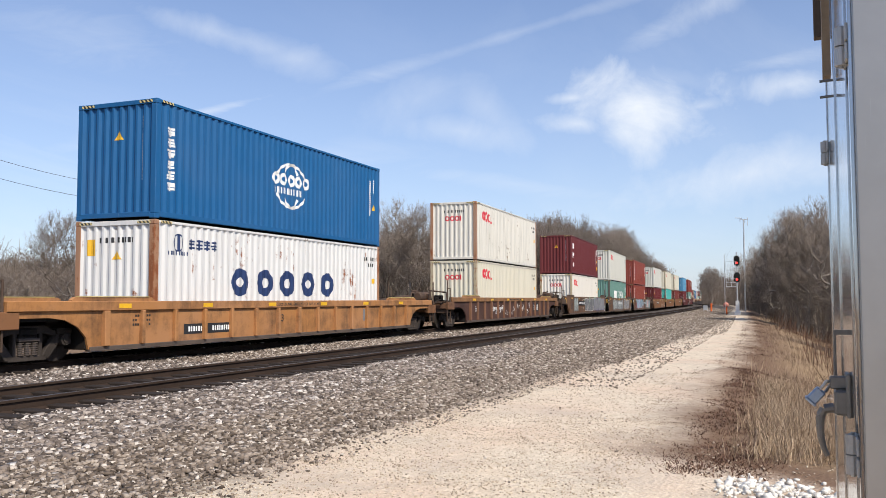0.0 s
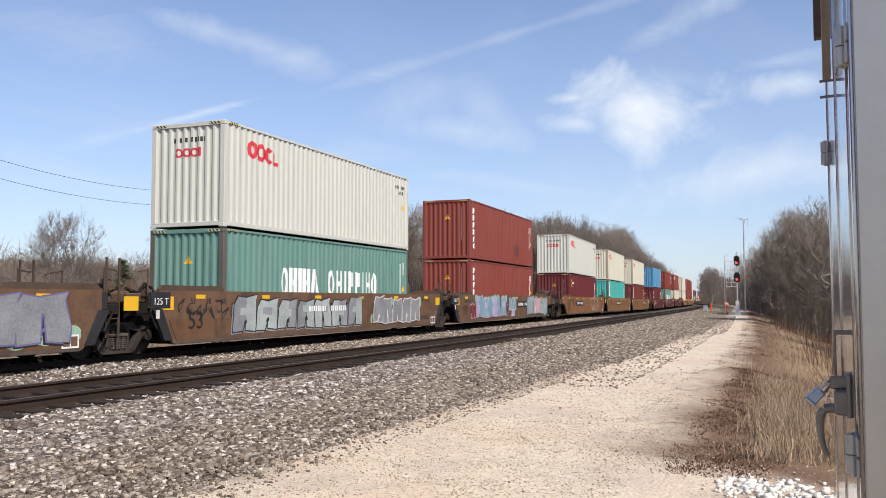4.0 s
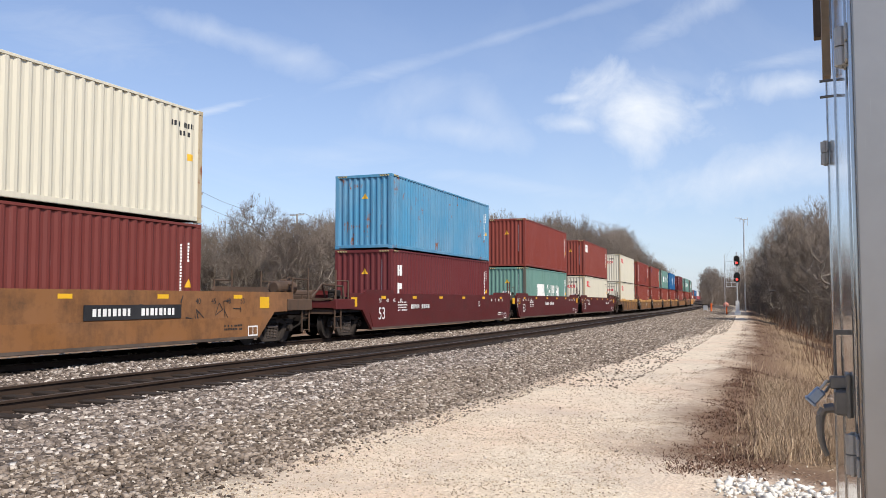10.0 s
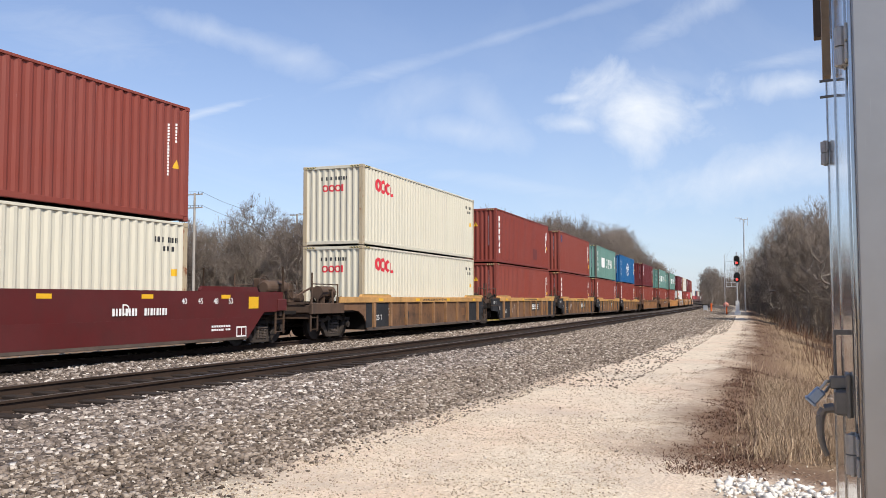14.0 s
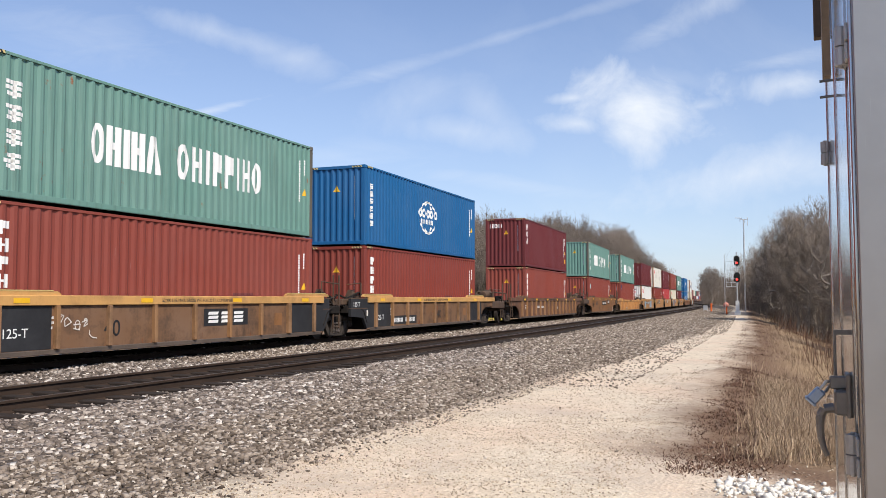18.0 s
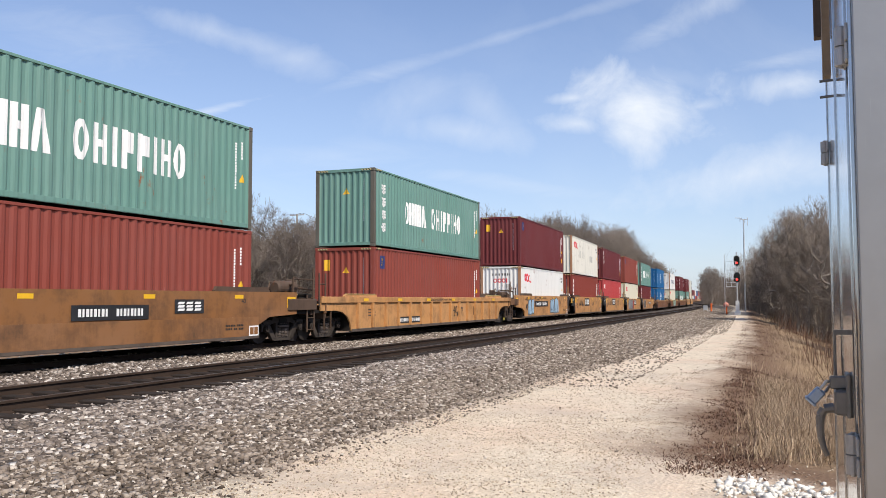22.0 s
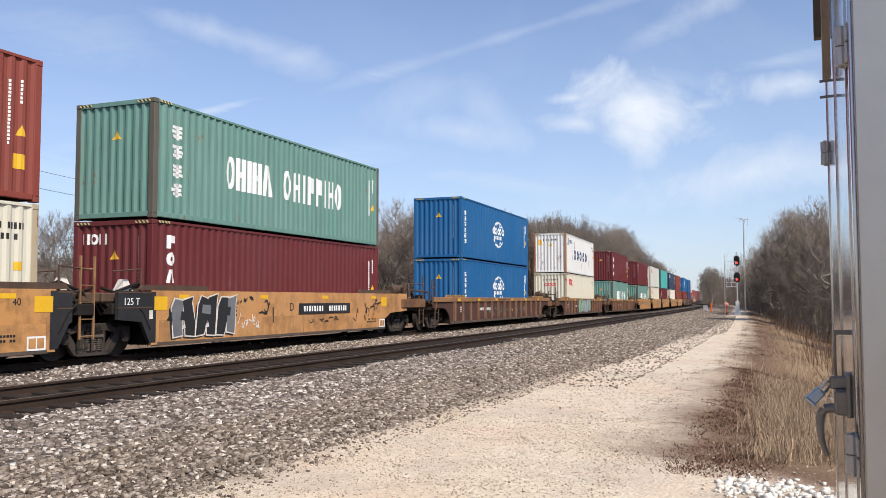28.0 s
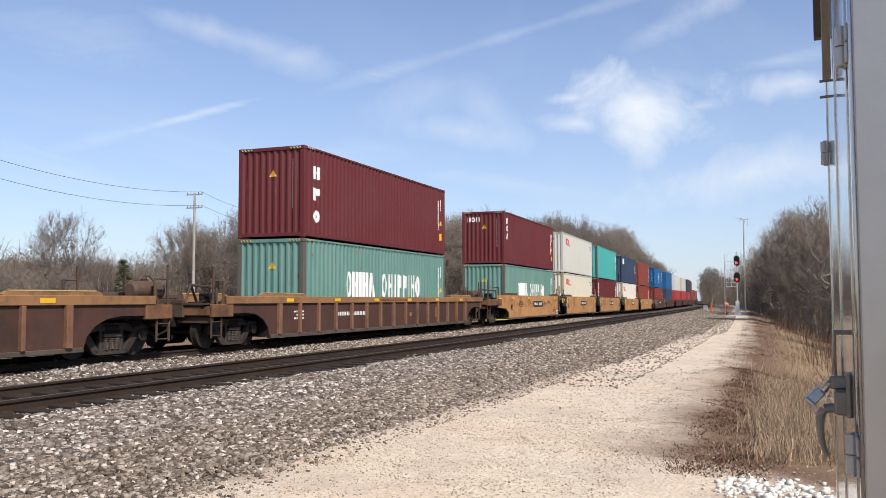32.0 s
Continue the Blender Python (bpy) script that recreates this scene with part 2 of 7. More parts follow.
BLACK_INK = plain("black_lettering", (0.02, 0.02, 0.02), 0.5, 0, 0.2, 3)
YELLOW_INK = plain("yellow_reflector", (0.75, 0.42, 0.02), 0.4, 0, 0.1, 3)
HAZARD, n, b = material("hazard_stripes", 0.5)
co = n.add("ShaderNodeTexCoord").outputs["Object"]
band = n.add("ShaderNodeTexWave", Vector=n.mapping(co, (1, 1, 1), (0, radians(40), 0)), Scale=3.6)
n.put(b, "Base Color", n.mix(n.ramp(band.outputs["Fac"], (0.48, 0.0), (0.52, 1.0)), (0.02, 0.02, 0.02), (0.62, 0.50, 0.22)))


# ---- mesh helpers ----
def mesh_of(bm, name, *materials, smooth=False):
    me = bpy.data.meshes.new(name)
    bm.to_mesh(me)
    bm.free()
    for m in materials:
        me.materials.append(m)
    if smooth:
        me.shade_smooth()
    return me


def raw_mesh(name, verts, faces, *materials, smooth=False):
    me = bpy.data.meshes.new(name)
    me.from_pydata(verts, [], faces)
    me.update()
    for m in materials:
        me.materials.append(m)
    if smooth:
        me.shade_smooth()
    return me


def part(name, data, mat, parent, label="", at=None):
    """One mesh object under a thing or part. data: a bmesh or a mesh."""
    if isinstance(data, bmesh.types.BMesh):
        data = mesh_of(data, name)
    if mat is not None and not data.materials:
        data.materials.append(None)
    ob = new(name, data)
    if mat is not None:
        ob.material_slots[0].link = "OBJECT"
        ob.material_slots[0].material = mat
    ob.parent = parent
    if at is not None:
        ob.matrix_basis = at
    if label:
        ob["label"] = label
    return ob


def box(bm, x0, x1, y0, y1, z0, z1, bevel=0.0):
    m = Matrix.Translation(((x0 + x1) / 2, (y0 + y1) / 2, (z0 + z1) / 2)) @ Matrix.Diagonal((x1 - x0, y1 - y0, z1 - z0, 1))
    vs = bmesh.ops.create_cube(bm, size=1.0, matrix=m)["verts"]
    if bevel:
        es = {e for v in vs for e in v.link_edges}
        bmesh.ops.bevel(bm, geom=list(es), offset=bevel, segments=1, affect="EDGES")
    return bm


def boxes(*dims, bevel=0.0):
    bm = bmesh.new()
    for d in dims:
        box(bm, *d, bevel=bevel)
    return bm


def rod(bm, a, b, r, r2=None, n=8):
    a, b = Vector(a), Vector(b)
    d = b - a
    m = Matrix.Translation((a + b) / 2) @ d.to_track_quat("Z", "Y").to_matrix().to_4x4()
    bmesh.ops.create_cone(bm, cap_ends=True, segments=n, radius1=r, radius2=r if r2 is None else r2, depth=d.length, matrix=m)
    return bm


def rods(*pairs, r=0.015, n=6):
    bm = bmesh.new()
    for a, b in pairs:
        rod(bm, a, b, r, n=n)
    return bm


def prism(points, x0, x1):
    """A solid between x0 and x1 whose outline in (y, z) is given, running round it."""
    bm = bmesh.new()
    a = [bm.verts.new((x0, y, z)) for y, z in points]
    b = [bm.verts.new((x1, y, z)) for y, z in points]
    bm.faces.new(a)
    bm.faces.new(b[::-1])
    n = len(points)
    for i in range(n):
        j = (i + 1) % n
        bm.faces.new((a[j], a[i], b[i], b[j]))
    bmesh.ops.recalc_face_normals(bm, faces=bm.faces[:])
    return bm


def loft(profile, stations):
    """Sweep a closed profile of (off, z) along the line at the given s."""
    verts, faces = [], []
    n = len(profile)
    for s in stations:
        verts += [on_line(s, o, z) for o, z in profile]
    for i in range(len(stations) - 1):
        for j in range(n):
            k = (j + 1) % n
            faces.append((i * n + j, i * n + k, (i + 1) * n + k, (i + 1) * n + j))
    return verts, faces


# ---- ground: one sheet to the horizon, with embankment, roadbed, gravel road and ditch ----
def ground_profile(s, off):
    """Height of the ground under and beside the line."""
    pts = [(-900, -1.2), (-60, -1.0), (-14, -0.9), (-8, -0.75), (-4.2, -0.5), (-2.3, -0.12), (-0.4, -0.095), (2.6, -0.14), (4.2, -0.13), (4.5, -0.19), (5.8, -0.18), (6.0, -0.14), (6.6, -0.13), (7.0, -0.12),
           (10.3, -0.37), (11.5, -0.36), (13.4, -0.36), (14.2, -0.40)]
    if s < 2:
        pts += [(19, -0.45), (24, -1.6), (30, -2.0), (900, -1.5)]
    else:
        k = min((s - 2) / 4, 1)
        pts += [(15.3, -0.45 - 0.2 * k), (18.5, -0.45 - 1.25 * k), (22, -0.6 - 1.5 * k), (30, -2.0), (60, -1.6), (900, -1.0)]
    return float(np.interp(off, [p[0] for p in pts], [p[1] for p in pts]))


def lumps(s, off):
    n = noise.fractal(Vector((s * 0.35, off * 0.35, 0.3)), 0.7, 2.1, 5)
    if 10.3 < off < 13.6:
        return 0.02 * n
    if off > 13.6 and not (s < 2 and off < 18):
        return 0.16 * n
    if off < -8:
        return 0.15 * n
    return 0.025 * n


def spread(stops):
    return sorted({round(v, 3) for a, b, step in stops for v in np.arange(a, b, step)})


GROUND_S = spread([(-600, -60, 30), (-60, -12, 4), (-12, 20, 0.5), (20, 60, 1.5), (60, 140, 4), (140, 340, 10), (340, 1200, 40)])
GROUND_OFF = [-1500, -600, -250, -120, -70, -40, -25, -16, -11, -8, -6, -4.2, -3.2, -2.3, -1.4, -0.4, 0.8, 1.8, 2.6, 3.4, 4.2, 4.5, 5.15, 5.8, 6.1, 6.5, 7.0] + list(np.arange(7.4, 19.0, 0.35)) + [20, 22, 25, 30, 38, 50, 75, 120, 250, 600, 1500]
_v, _f = [], []
for s in GROUND_S:
    for o in GROUND_OFF:
        p = on_line(s, o, 0)
        p.z = grade(s) + ground_profile(s, o) + lumps(s, o)
        _v.append(p)
_n = len(GROUND_OFF)
for i in range(len(GROUND_S) - 1):
    for j in range(_n - 1):
        _f.append((i * _n + j, i * _n + j + 1, (i + 1) * _n + j + 1, (i + 1) * _n + j))

DIRT, n, b = material("roadside_ground", 0.95)
# surface kinds by their distance from the line, carried as an attribute
kind = n.add("ShaderNodeAttribute")
kind.attribute_name = "off"
co = n.add("ShaderNodeTexCoord").outputs["Object"]
wob = n.noise(co, 0.5, 5, 0.6)
off = n.math("ADD", kind.outputs["Fac"], n.math("MULTIPLY", n.math("SUBTRACT", wob, 0.5), 1.6))
fine, mid, big = n.noise(co, 38, 6, 0.7), n.noise(co, 6, 6, 0.65), n.noise(co, 0.35, 5, 0.6)
cell = n.add("ShaderNodeTexVoronoi", Scale=22.0, Vector=co)
# ballast bed darker than its stones: the shade of their gaps as colour
shaded_bed_tone = n.ramp(cell.outputs["Color"], (0.1, (0.022, 0.017, 0.014)), (0.5, (0.07, 0.057, 0.048)), (0.95, (0.2, 0.17, 0.148)))
pebble = n.add("ShaderNodeTexVoronoi", Scale=62.0, Vector=co)
pebble_tone = n.ramp(pebble.outputs["Color"], (0.15, (0.25, 0.19, 0.135)), (0.45, (0.52, 0.42, 0.31)), (0.7, (0.64, 0.545, 0.42)), (0.95, (0.85, 0.76, 0.64)))
gravel = n.mix(n.ramp(mid, (0.3, 0.0), (0.7, 1.0)), (0.50, 0.40, 0.285), (0.80, 0.70, 0.55))
gravel = n.mix(0.45, gravel, pebble_tone)
gravel = n.mix(n.ramp(fine, (0.57, 0.0), (0.70, 0.6)), gravel, (0.22, 0.17, 0.13))
rut = n.ramp(n.math("SINE", n.math("MULTIPLY", off, 3.4)), (0.3, 0.0), (1.0, 1.0))
gravel = n.mix(n.math("MULTIPLY", rut, 0.3), gravel, (0.74, 0.64, 0.5))
gravel = n.mix(n.ramp(big, (0.42, 0.0), (0.66, 0.5)), gravel, (0.58, 0.385, 0.275))
gravel = n.mix(n.ramp(n.noise(co, 0.8, 6, 0.65), (0.5, 0.0), (0.66, 0.35)), gravel, (0.68, 0.555, 0.41))
gravel = n.mix(n.ramp(n.noise(co, 1.1, 6, 0.7), (0.56, 0.0), (0.68, 0.35)), gravel, (0.26, 0.21, 0.165))
gravel = n.mix(0.12, gravel, (0.86, 0.75, 0.58))
gravel = n.mix(n.ramp(n.noise(co, 0.6, 5, 0.6, 0.4), (0.5, 0.0), (0.7, 0.45)), gravel, (0.42, 0.36, 0.30))
straw = n.mix(n.ramp(mid, (0.35, 0.0), (0.65, 1.0)), (0.22, 0.145, 0.085), (0.42, 0.31, 0.19))
straw = n.mix(n.ramp(fine, (0.5, 0.0), (0.7, 0.8)), straw, (0.09, 0.055, 0.035))
leaf_mould = n.mix(fine, (0.10, 0.06, 0.04), (0.25, 0.16, 0.10))
soil = n.ramp(cell.outputs["Color"], (0.1, (0.04, 0.029, 0.021)), (0.6, (0.14, 0.11, 0.085)), (0.95, (0.28, 0.235, 0.19)))
gr = n.mix(n.math("MULTIPLY", n.math("SUBTRACT", off, 8.0), 0.8, True), shaded_bed_tone, soil)
gr = n.mix(n.math("MULTIPLY", n.math("SUBTRACT", off, 9.8), 1.1, True), gr, gravel)
verge = n.math("MULTIPLY", n.math("SUBTRACT", off, 13.0), 0.85, True)
worn = n.noise(n.mapping(co, (1, 1, 1), (0, 0, 0), (7, 3, 0)), 9, 6, 0.7)
verge = n.math("ADD", verge, n.math("MULTIPLY", n.math("MULTIPLY", n.math("SUBTRACT", worn, 0.56), 3.6), n.math("MULTIPLY", n.math("SUBTRACT", 1.0, verge), verge)), True)
gr = n.mix(verge, gr, leaf_mould)
gr = n.mix(n.math("MULTIPLY", n.math("SUBTRACT", off, 14.6), 0.8, True), gr, straw)
gr = n.mix(n.math("MULTIPLY", n.math("SUBTRACT", -4.5, off), 0.6, True), gr, n.mix(0.3, leaf_mould, straw))
oily = n.math("SUBTRACT", 1.0, n.math("MULTIPLY", n.math("SUBTRACT", n.math("ABSOLUTE", n.math("SUBTRACT", kind.outputs["Fac"], 5.15)), 0.62), 6.0, True), True)
gr = n.mix(n.math("MULTIPLY", oily, 0.9), gr, (0.028, 0.021, 0.017))
n.put(b, "Base Color", gr)
n.put(b, "Normal", n.add("ShaderNodeBump", Strength=0.6, Distance=0.03, Height=n.math("ADD", n.math("MULTIPLY", fine, 0.5), cell.outputs["Distance"])).outputs[0])
ground_mesh = raw_mesh("ground", _v, _f, DIRT, smooth=True)
_at = ground_mesh.attributes.new("off", "FLOAT", "POINT")
_w, _g = np.array(GROUND_OFF)[None], np.array(GROUND_S)[:, None]
_w = _w - 1.25 * np.clip((_g - 8) / 40, 0, 1) * np.clip((_w - 7) / 2, 0, 1) * np.clip((13.2 - _w) / 1.5, 0, 1)     # the stone spreads wider along the line
_w = _w - 1.6 * np.clip(1.6 - _g, 0, 1) * np.clip((_w - 12.8) / 1, 0, 1) * np.clip((17.5 - _w) / 1, 0, 1)      # gravel turning-place
_at.data.foreach_set("value", _w.astype(np.float32).reshape(-1))
ground = tagged(new("ground", ground_mesh), "trackside ground of ballast, pale gravel and dry grass", "ground", kind="structure")

# ---- the two tracks ----
RAIL_PROFILE = [(-0.07, -0.17), (0.07, -0.17), (0.07, -0.155), (0.012, -0.135), (0.01, -0.045), (0.036, -0.035), (0.036, -0.006), (0.028, 0.0), (-0.028, 0.0), (-0.036, -0.006), (-0.036, -0.035), (-0.01, -0.045), (-0.012, -0.135), (-0.07, -0.155)]
RAIL_S = spread([(-600, -40, 20), (-40, 60, 2), (60, 300, 4), (300, 1200, 15)])


def make_track(offset, label):
    track = new("railway_track")
    tagged(track, label, "railway track", group="railway tracks", kind="structure")
    for g in (-0.7535, 0.7535):
        v, f = loft([(offset + g + a, RAIL + z) for a, z in RAIL_PROFILE], RAIL_S)
        me = raw_mesh("rail", v, f, RAIL_SIDE, RAIL_HEAD)
        for k, poly in enumerate(me.polygons):
            poly.material_index = 1 if k % 14 == 7 else 0
        part("rail", me, None, track)
    return track


TRACK_FAR = make_track(0.0, "main line track under the train, rusty rails in ballast")
TRACK_NEAR = make_track(NEAR, "empty near track with dark rails on wooden ties")

# ---- shipping containers ----
LONG, WIDE, HIGH = 12.192, 2.438, 2.896


def wave_panel(length, z0, z1, pitch, depth, lands=(0.26, 0.24, 0.26, 0.24)):
    """A corrugated sheet in the y-z plane, folded in x, its outer face at x = 0."""
    verts, faces = [], []
    n = round(length / pitch)
    p = length / n
    ys = []
    for i in range(n):
        y = -length / 2 + i * p
        a = lands[0] * p / 2
        ys += [(y, 0), (y + a, 0), (y + a + lands[1] * p, -depth), (y + a + (lands[1] + lands[2]) * p, -depth), (y + a + (lands[1] + lands[2] + lands[3]) * p, 0)]
    ys.append((length / 2, 0))
    for y, x in ys:
        verts += [(x, y, z0), (x, y, z1)]
    for i in range(len(ys) - 1):
        faces.append((2 * i, 2 * i + 2, 2 * i + 3, 2 * i + 1))
    return verts, faces


_hx, _hy = WIDE / 2, LONG / 2
SIDE_MESH = raw_mesh("side_panel", *wave_panel(LONG - 0.30, 0.15, HIGH - 0.07, 0.278, 0.036))
END_MESH = raw_mesh("end_panel", *wave_panel(WIDE - 0.26, 0.15, HIGH - 0.11, 0.24, 0.045))
ROOF_MESH = mesh_of(boxes((-_hx + 0.06, _hx - 0.06, -_hy + 0.1, _hy - 0.1, HIGH - 0.05, HIGH - 0.02), *[(-_hx + 0.12, _hx - 0.12, y, y + 0.1, HIGH - 0.021, HIGH - 0.006) for y in np.arange(-_hy + 0.35, _hy - 0.4, 0.209)]), "roof")
FLOOR_MESH = mesh_of(boxes((-_hx + 0.08, _hx - 0.08, -_hy + 0.1, _hy - 0.1, 0.11, 0.15)), "floor")
POST_MESH = mesh_of(boxes((-0.08, 0.08, -0.085, 0.085, 0.118, HIGH - 0.118), bevel=0.012), "corner_post")
TOP_RAIL_MESH = mesh_of(boxes((-0.03, 0.03, -_hy + 0.17, _hy - 0.17, HIGH - 0.075, HIGH - 0.01), bevel=0.006), "top_rail")
LOW_RAIL_MESH = mesh_of(boxes((-0.025, 0.025, -_hy + 0.17, _hy - 0.17, 0.035, 0.165), (-0.025, 0.05, -_hy + 0.17, _hy - 0.17, 0.035, 0.06), bevel=0.005), "bottom_rail")
HEADER_MESH = mesh_of(boxes((-_hx + 0.16, _hx - 0.16, -0.03, 0.03, HIGH - 0.12, HIGH - 0.008), bevel=0.006), "header")
SILL_MESH = mesh_of(boxes((-_hx + 0.16, _hx - 0.16, -0.03, 0.03, 0.04, 0.16), bevel=0.006), "sill")
_b = boxes((-0.089, 0.089, -0.081, 0.081, -0.059, 0.059), bevel=0.012)
CASTING_MESH = mesh_of(_b, "corner_casting")
_b = bmesh.new()
box(_b, -0.565, 0.565, -0.025, 0.025, 0.16, HIGH - 0.13, bevel=0.008)
for _x in (-0.32, 0.3):
    rod(_b, (_x, 0.045, 0.17), (_x, 0.045, HIGH - 0.14), 0.017)
    box(_b, _x - 0.02, _x + 0.16, 0.03, 0.055, 1.1, 1.13)
DOOR_MESH = mesh_of(_b, "door")
STRIPE_MESH = mesh_of(boxes((-0.2, 0.2, -0.003, 0.003, -0.03, 0.03)), "hazard_stripe")
SKIN = 0.006


FAR_BOX = mesh_of(boxes((-_hx, _hx, -_hy, _hy, 0.0, HIGH), bevel=0.03), "box_shell")


def far_container(colour, label):
    """A container that stays far off: shell and door leaves alone."""
    root = new("shipping_container")
    tagged(root, label, "shipping container", group="containers of the train")
    part("box_shell", FAR_BOX, BOX[colour], root)
    for sx in (1, -1):
        part("door", DOOR_MESH, BOX[colour], root, at=pose(sx * 0.575, _hy + 0.03, 0))
    return root


FAR_SIDE = mesh_of(boxes((1.36, 1.46, -7.9, 7.9, 0.29, 1.5), bevel=0.03), "side_wall")
FAR_DECK = mesh_of(boxes((-1.35, 1.35, -8.6, 8.6, 0.3, 0.361), (-0.3, 0.3, -9.6, 9.6, 0.6, 1.0)), "well_floor")


def far_wagon(colour):
    """A wagon that stays far off."""
    root = new("well_wagon")
    tagged(root, f"{CARWORDS[colour]} steel well wagon far along the train", "railway wagon", group="well wagons of the train")
    for turn in (0, 180):
        part("side_wall", FAR_SIDE, CAR[colour], root, at=pose(0, 0, 0, 0, 0, turn))
    part("well_floor", FAR_DECK, STEEL_DARK, root)
    for y in (-8.6, 8.6):
        add_truck(root, y)
    return root


def make_container(colour, label, frame=None):
    """A 40-foot high-cube container, standing on its base; x+ is the side towards the road, y- its blank end."""
    root = new("shipping_container")
    tagged(root, label, "shipping container", group="containers of the train")
    skin = BOX[colour]
    edge = BOX[frame] if frame else skin
    for sx in (1, -1):
        part("side_panel", SIDE_MESH, skin, root, at=pose(sx * (_hx - 0.012), 0, 0, 0, 0, 0 if sx > 0 else 180))
        part("top_rail", TOP_RAIL_MESH, skin, root, at=pose(sx * (_hx - 0.031), 0, 0))
        part("bottom_rail", LOW_RAIL_MESH, skin, root, at=pose(sx * (_hx - 0.034), 0, 0, 0, 0, 180 if sx > 0 else 0))
        part("door", DOOR_MESH, skin, root, at=pose(sx * 0.575, _hy - 0.05, 0))
        for sy in (1, -1):
            part("corner_post", POST_MESH, edge, root, at=pose(sx * (_hx - 0.082), sy * (_hy - 0.087), 0))
            for z in (0.059, HIGH - 0.059):
                part("corner_casting", CASTING_MESH, edge, root, at=pose(sx * (_hx - 0.087), sy * (_hy - 0.079), z))
    part("end_panel", END_MESH, skin, root, at=pose(0, -_hy + 0.016, 0, 0, 0, -90))
    part("roof", ROOF_MESH, skin, root)
    part("floor", FLOOR_MESH, STEEL_DARK, root)
    for sy in (1, -1):
        part("header", HEADER_MESH, skin, root, at=pose(0, sy * (_hy - 0.031), 0))
        part("sill", SILL_MESH, skin, root, at=pose(0, sy * (_hy - 0.031), 0))
    for x in (-0.9, 0.9):
        part("hazard_stripe", STRIPE_MESH, HAZARD, root, "yellow and black hazard stripes", at=pose(x, -_hy - 0.003, HIGH - 0.06))
    part("hazard_stripe", STRIPE_MESH, HAZARD, root, "yellow and black hazard stripes", at=pose(_hx + 0.001, -_hy + 0.42, HIGH - 0.045, 0, 0, 90))
    return root


# ---- markings on the containers: flat shapes laid on the corrugated sheet ----
def wave_x(y, length=LONG - 0.30, pitch=0.278, depth=0.036):
    p = length / round(length / pitch)
    u = ((y + length / 2) % p) / p
    if u < 0.13:
        return 0.0
    if u < 0.37:
        return -depth * (u - 0.13) / 0.24
    if u < 0.63:
        return -depth
    if u < 0.87:
        return -depth * (0.87 - u) / 0.24
    return 0.0


def laid(name, polys, end=False):
    """Convex outlines (along, up) laid on the side sheet, or on the end sheet, following its folds."""
    bm = bmesh.new()
    for poly in polys:
        bm.faces.new([bm.verts.new((0, a, b)) for a, b in poly])
    length, pitch, depth = (WIDE - 0.26, 0.24, 0.045) if end else (LONG - 0.30, 0.278, 0.036)
    p = length / round(length / pitch)
    lo, hi = min(v.co.y for v in bm.verts), max(v.co.y for v in bm.verts)
    for i in range(round(length / pitch) + 1):
        for u in (0.13, 0.37, 0.63, 0.87):
            y = -length / 2 + (i + u) * p
            if lo < y < hi:
                bmesh.ops.bisect_plane(bm, geom=bm.verts[:] + bm.edges[:] + bm.faces[:], plane_co=(0, y, 0), plane_no=(0, 1, 0))
    for v in bm.verts:
        v.co.x = wave_x(v.co.y, length, pitch, depth) + 0.004
    bmesh.ops.recalc_face_normals(bm, faces=bm.faces[:])
    return mesh_of(bm, name)


def rect(a0, a1, b0, b1, slant=0.0):
    return [(a0, b0), (a1, b0), (a1 + slant, b1), (a0 + slant, b1)]


def ring(a, b, ra, rb, w, n=16, start=0.0, sweep=360.0):
    out = []
    for i in range(n):
        t0, t1 = radians(start + sweep * i / n), radians(start + sweep * (i + 1) / n)
        out.append([(a + ra * math.cos(t0), b + rb * math.sin(t0)), (a + ra * math.cos(t1), b + rb * math.sin(t1)),
                    (a + (ra - w) * math.cos(t1), b + (rb - w) * math.sin(t1)), (a + (ra - w) * math.cos(t0), b + (rb - w) * math.sin(t0))])
    return out


def bars(a, b, width, height, count, gap=0.35, seed=1):
    """A line of plain bars that stands for small lettering."""
    rng = random.Random(seed)
    step = width / count
    out = []
    for i in range(count):
        if rng.random() < 0.16:
            continue
        w = step * (1 - gap)
        out.append(rect(a + i * step, a + i * step + w, b, b + height))
    return out


def column(a, b, width, height, count, seed=1):
    rng = random.Random(seed)
    step = height / count
    return [rect(a, a + width * rng.uniform(0.7, 1), b - (i + 1) * step + step * 0.3, b - i * step) for i in range(count)]


def glyph(a, b, w, h, seed):
    """A plain crossed block in place of one written sign."""
    rng = random.Random(seed)
    t = w * 0.17
    out = [rect(a + w / 2 - t / 2, a + w / 2 + t / 2, b, b + h)]
    for k in range(3):
        z = b + h * (0.12 + 0.32 * k + rng.uniform(-0.04, 0.04))
        out.append(rect(a + w * rng.uniform(0, 0.2), a + w * rng.uniform(0.8, 1), z, z + t))
    return out


def strokes(a, b, w, h, kinds, gap=0.22, slant=0.0, weight=0.3):
    """A row of heavy plain shapes as wide and high as painted capitals: 2 two bars, 1 one bar, o a ring."""
    out = []
    for k in kinds:
        if k == " ":
            a += w * 0.7
            continue
        if k == "1":
            out.append(rect(a, a + w * weight, b, b + h, slant))
            a += w * (weight + gap)
        elif k == "o":
            out += ring(a + w / 2, b + h / 2, w / 2, h / 2, w * weight, 14)
            a += w * (1 + gap)
        else:
            out += [rect(a, a + w * weight, b, b + h, slant), rect(a + w * (1 - weight), a + w, b, b + h, slant)]
            a += w * (1 + gap)
    return out


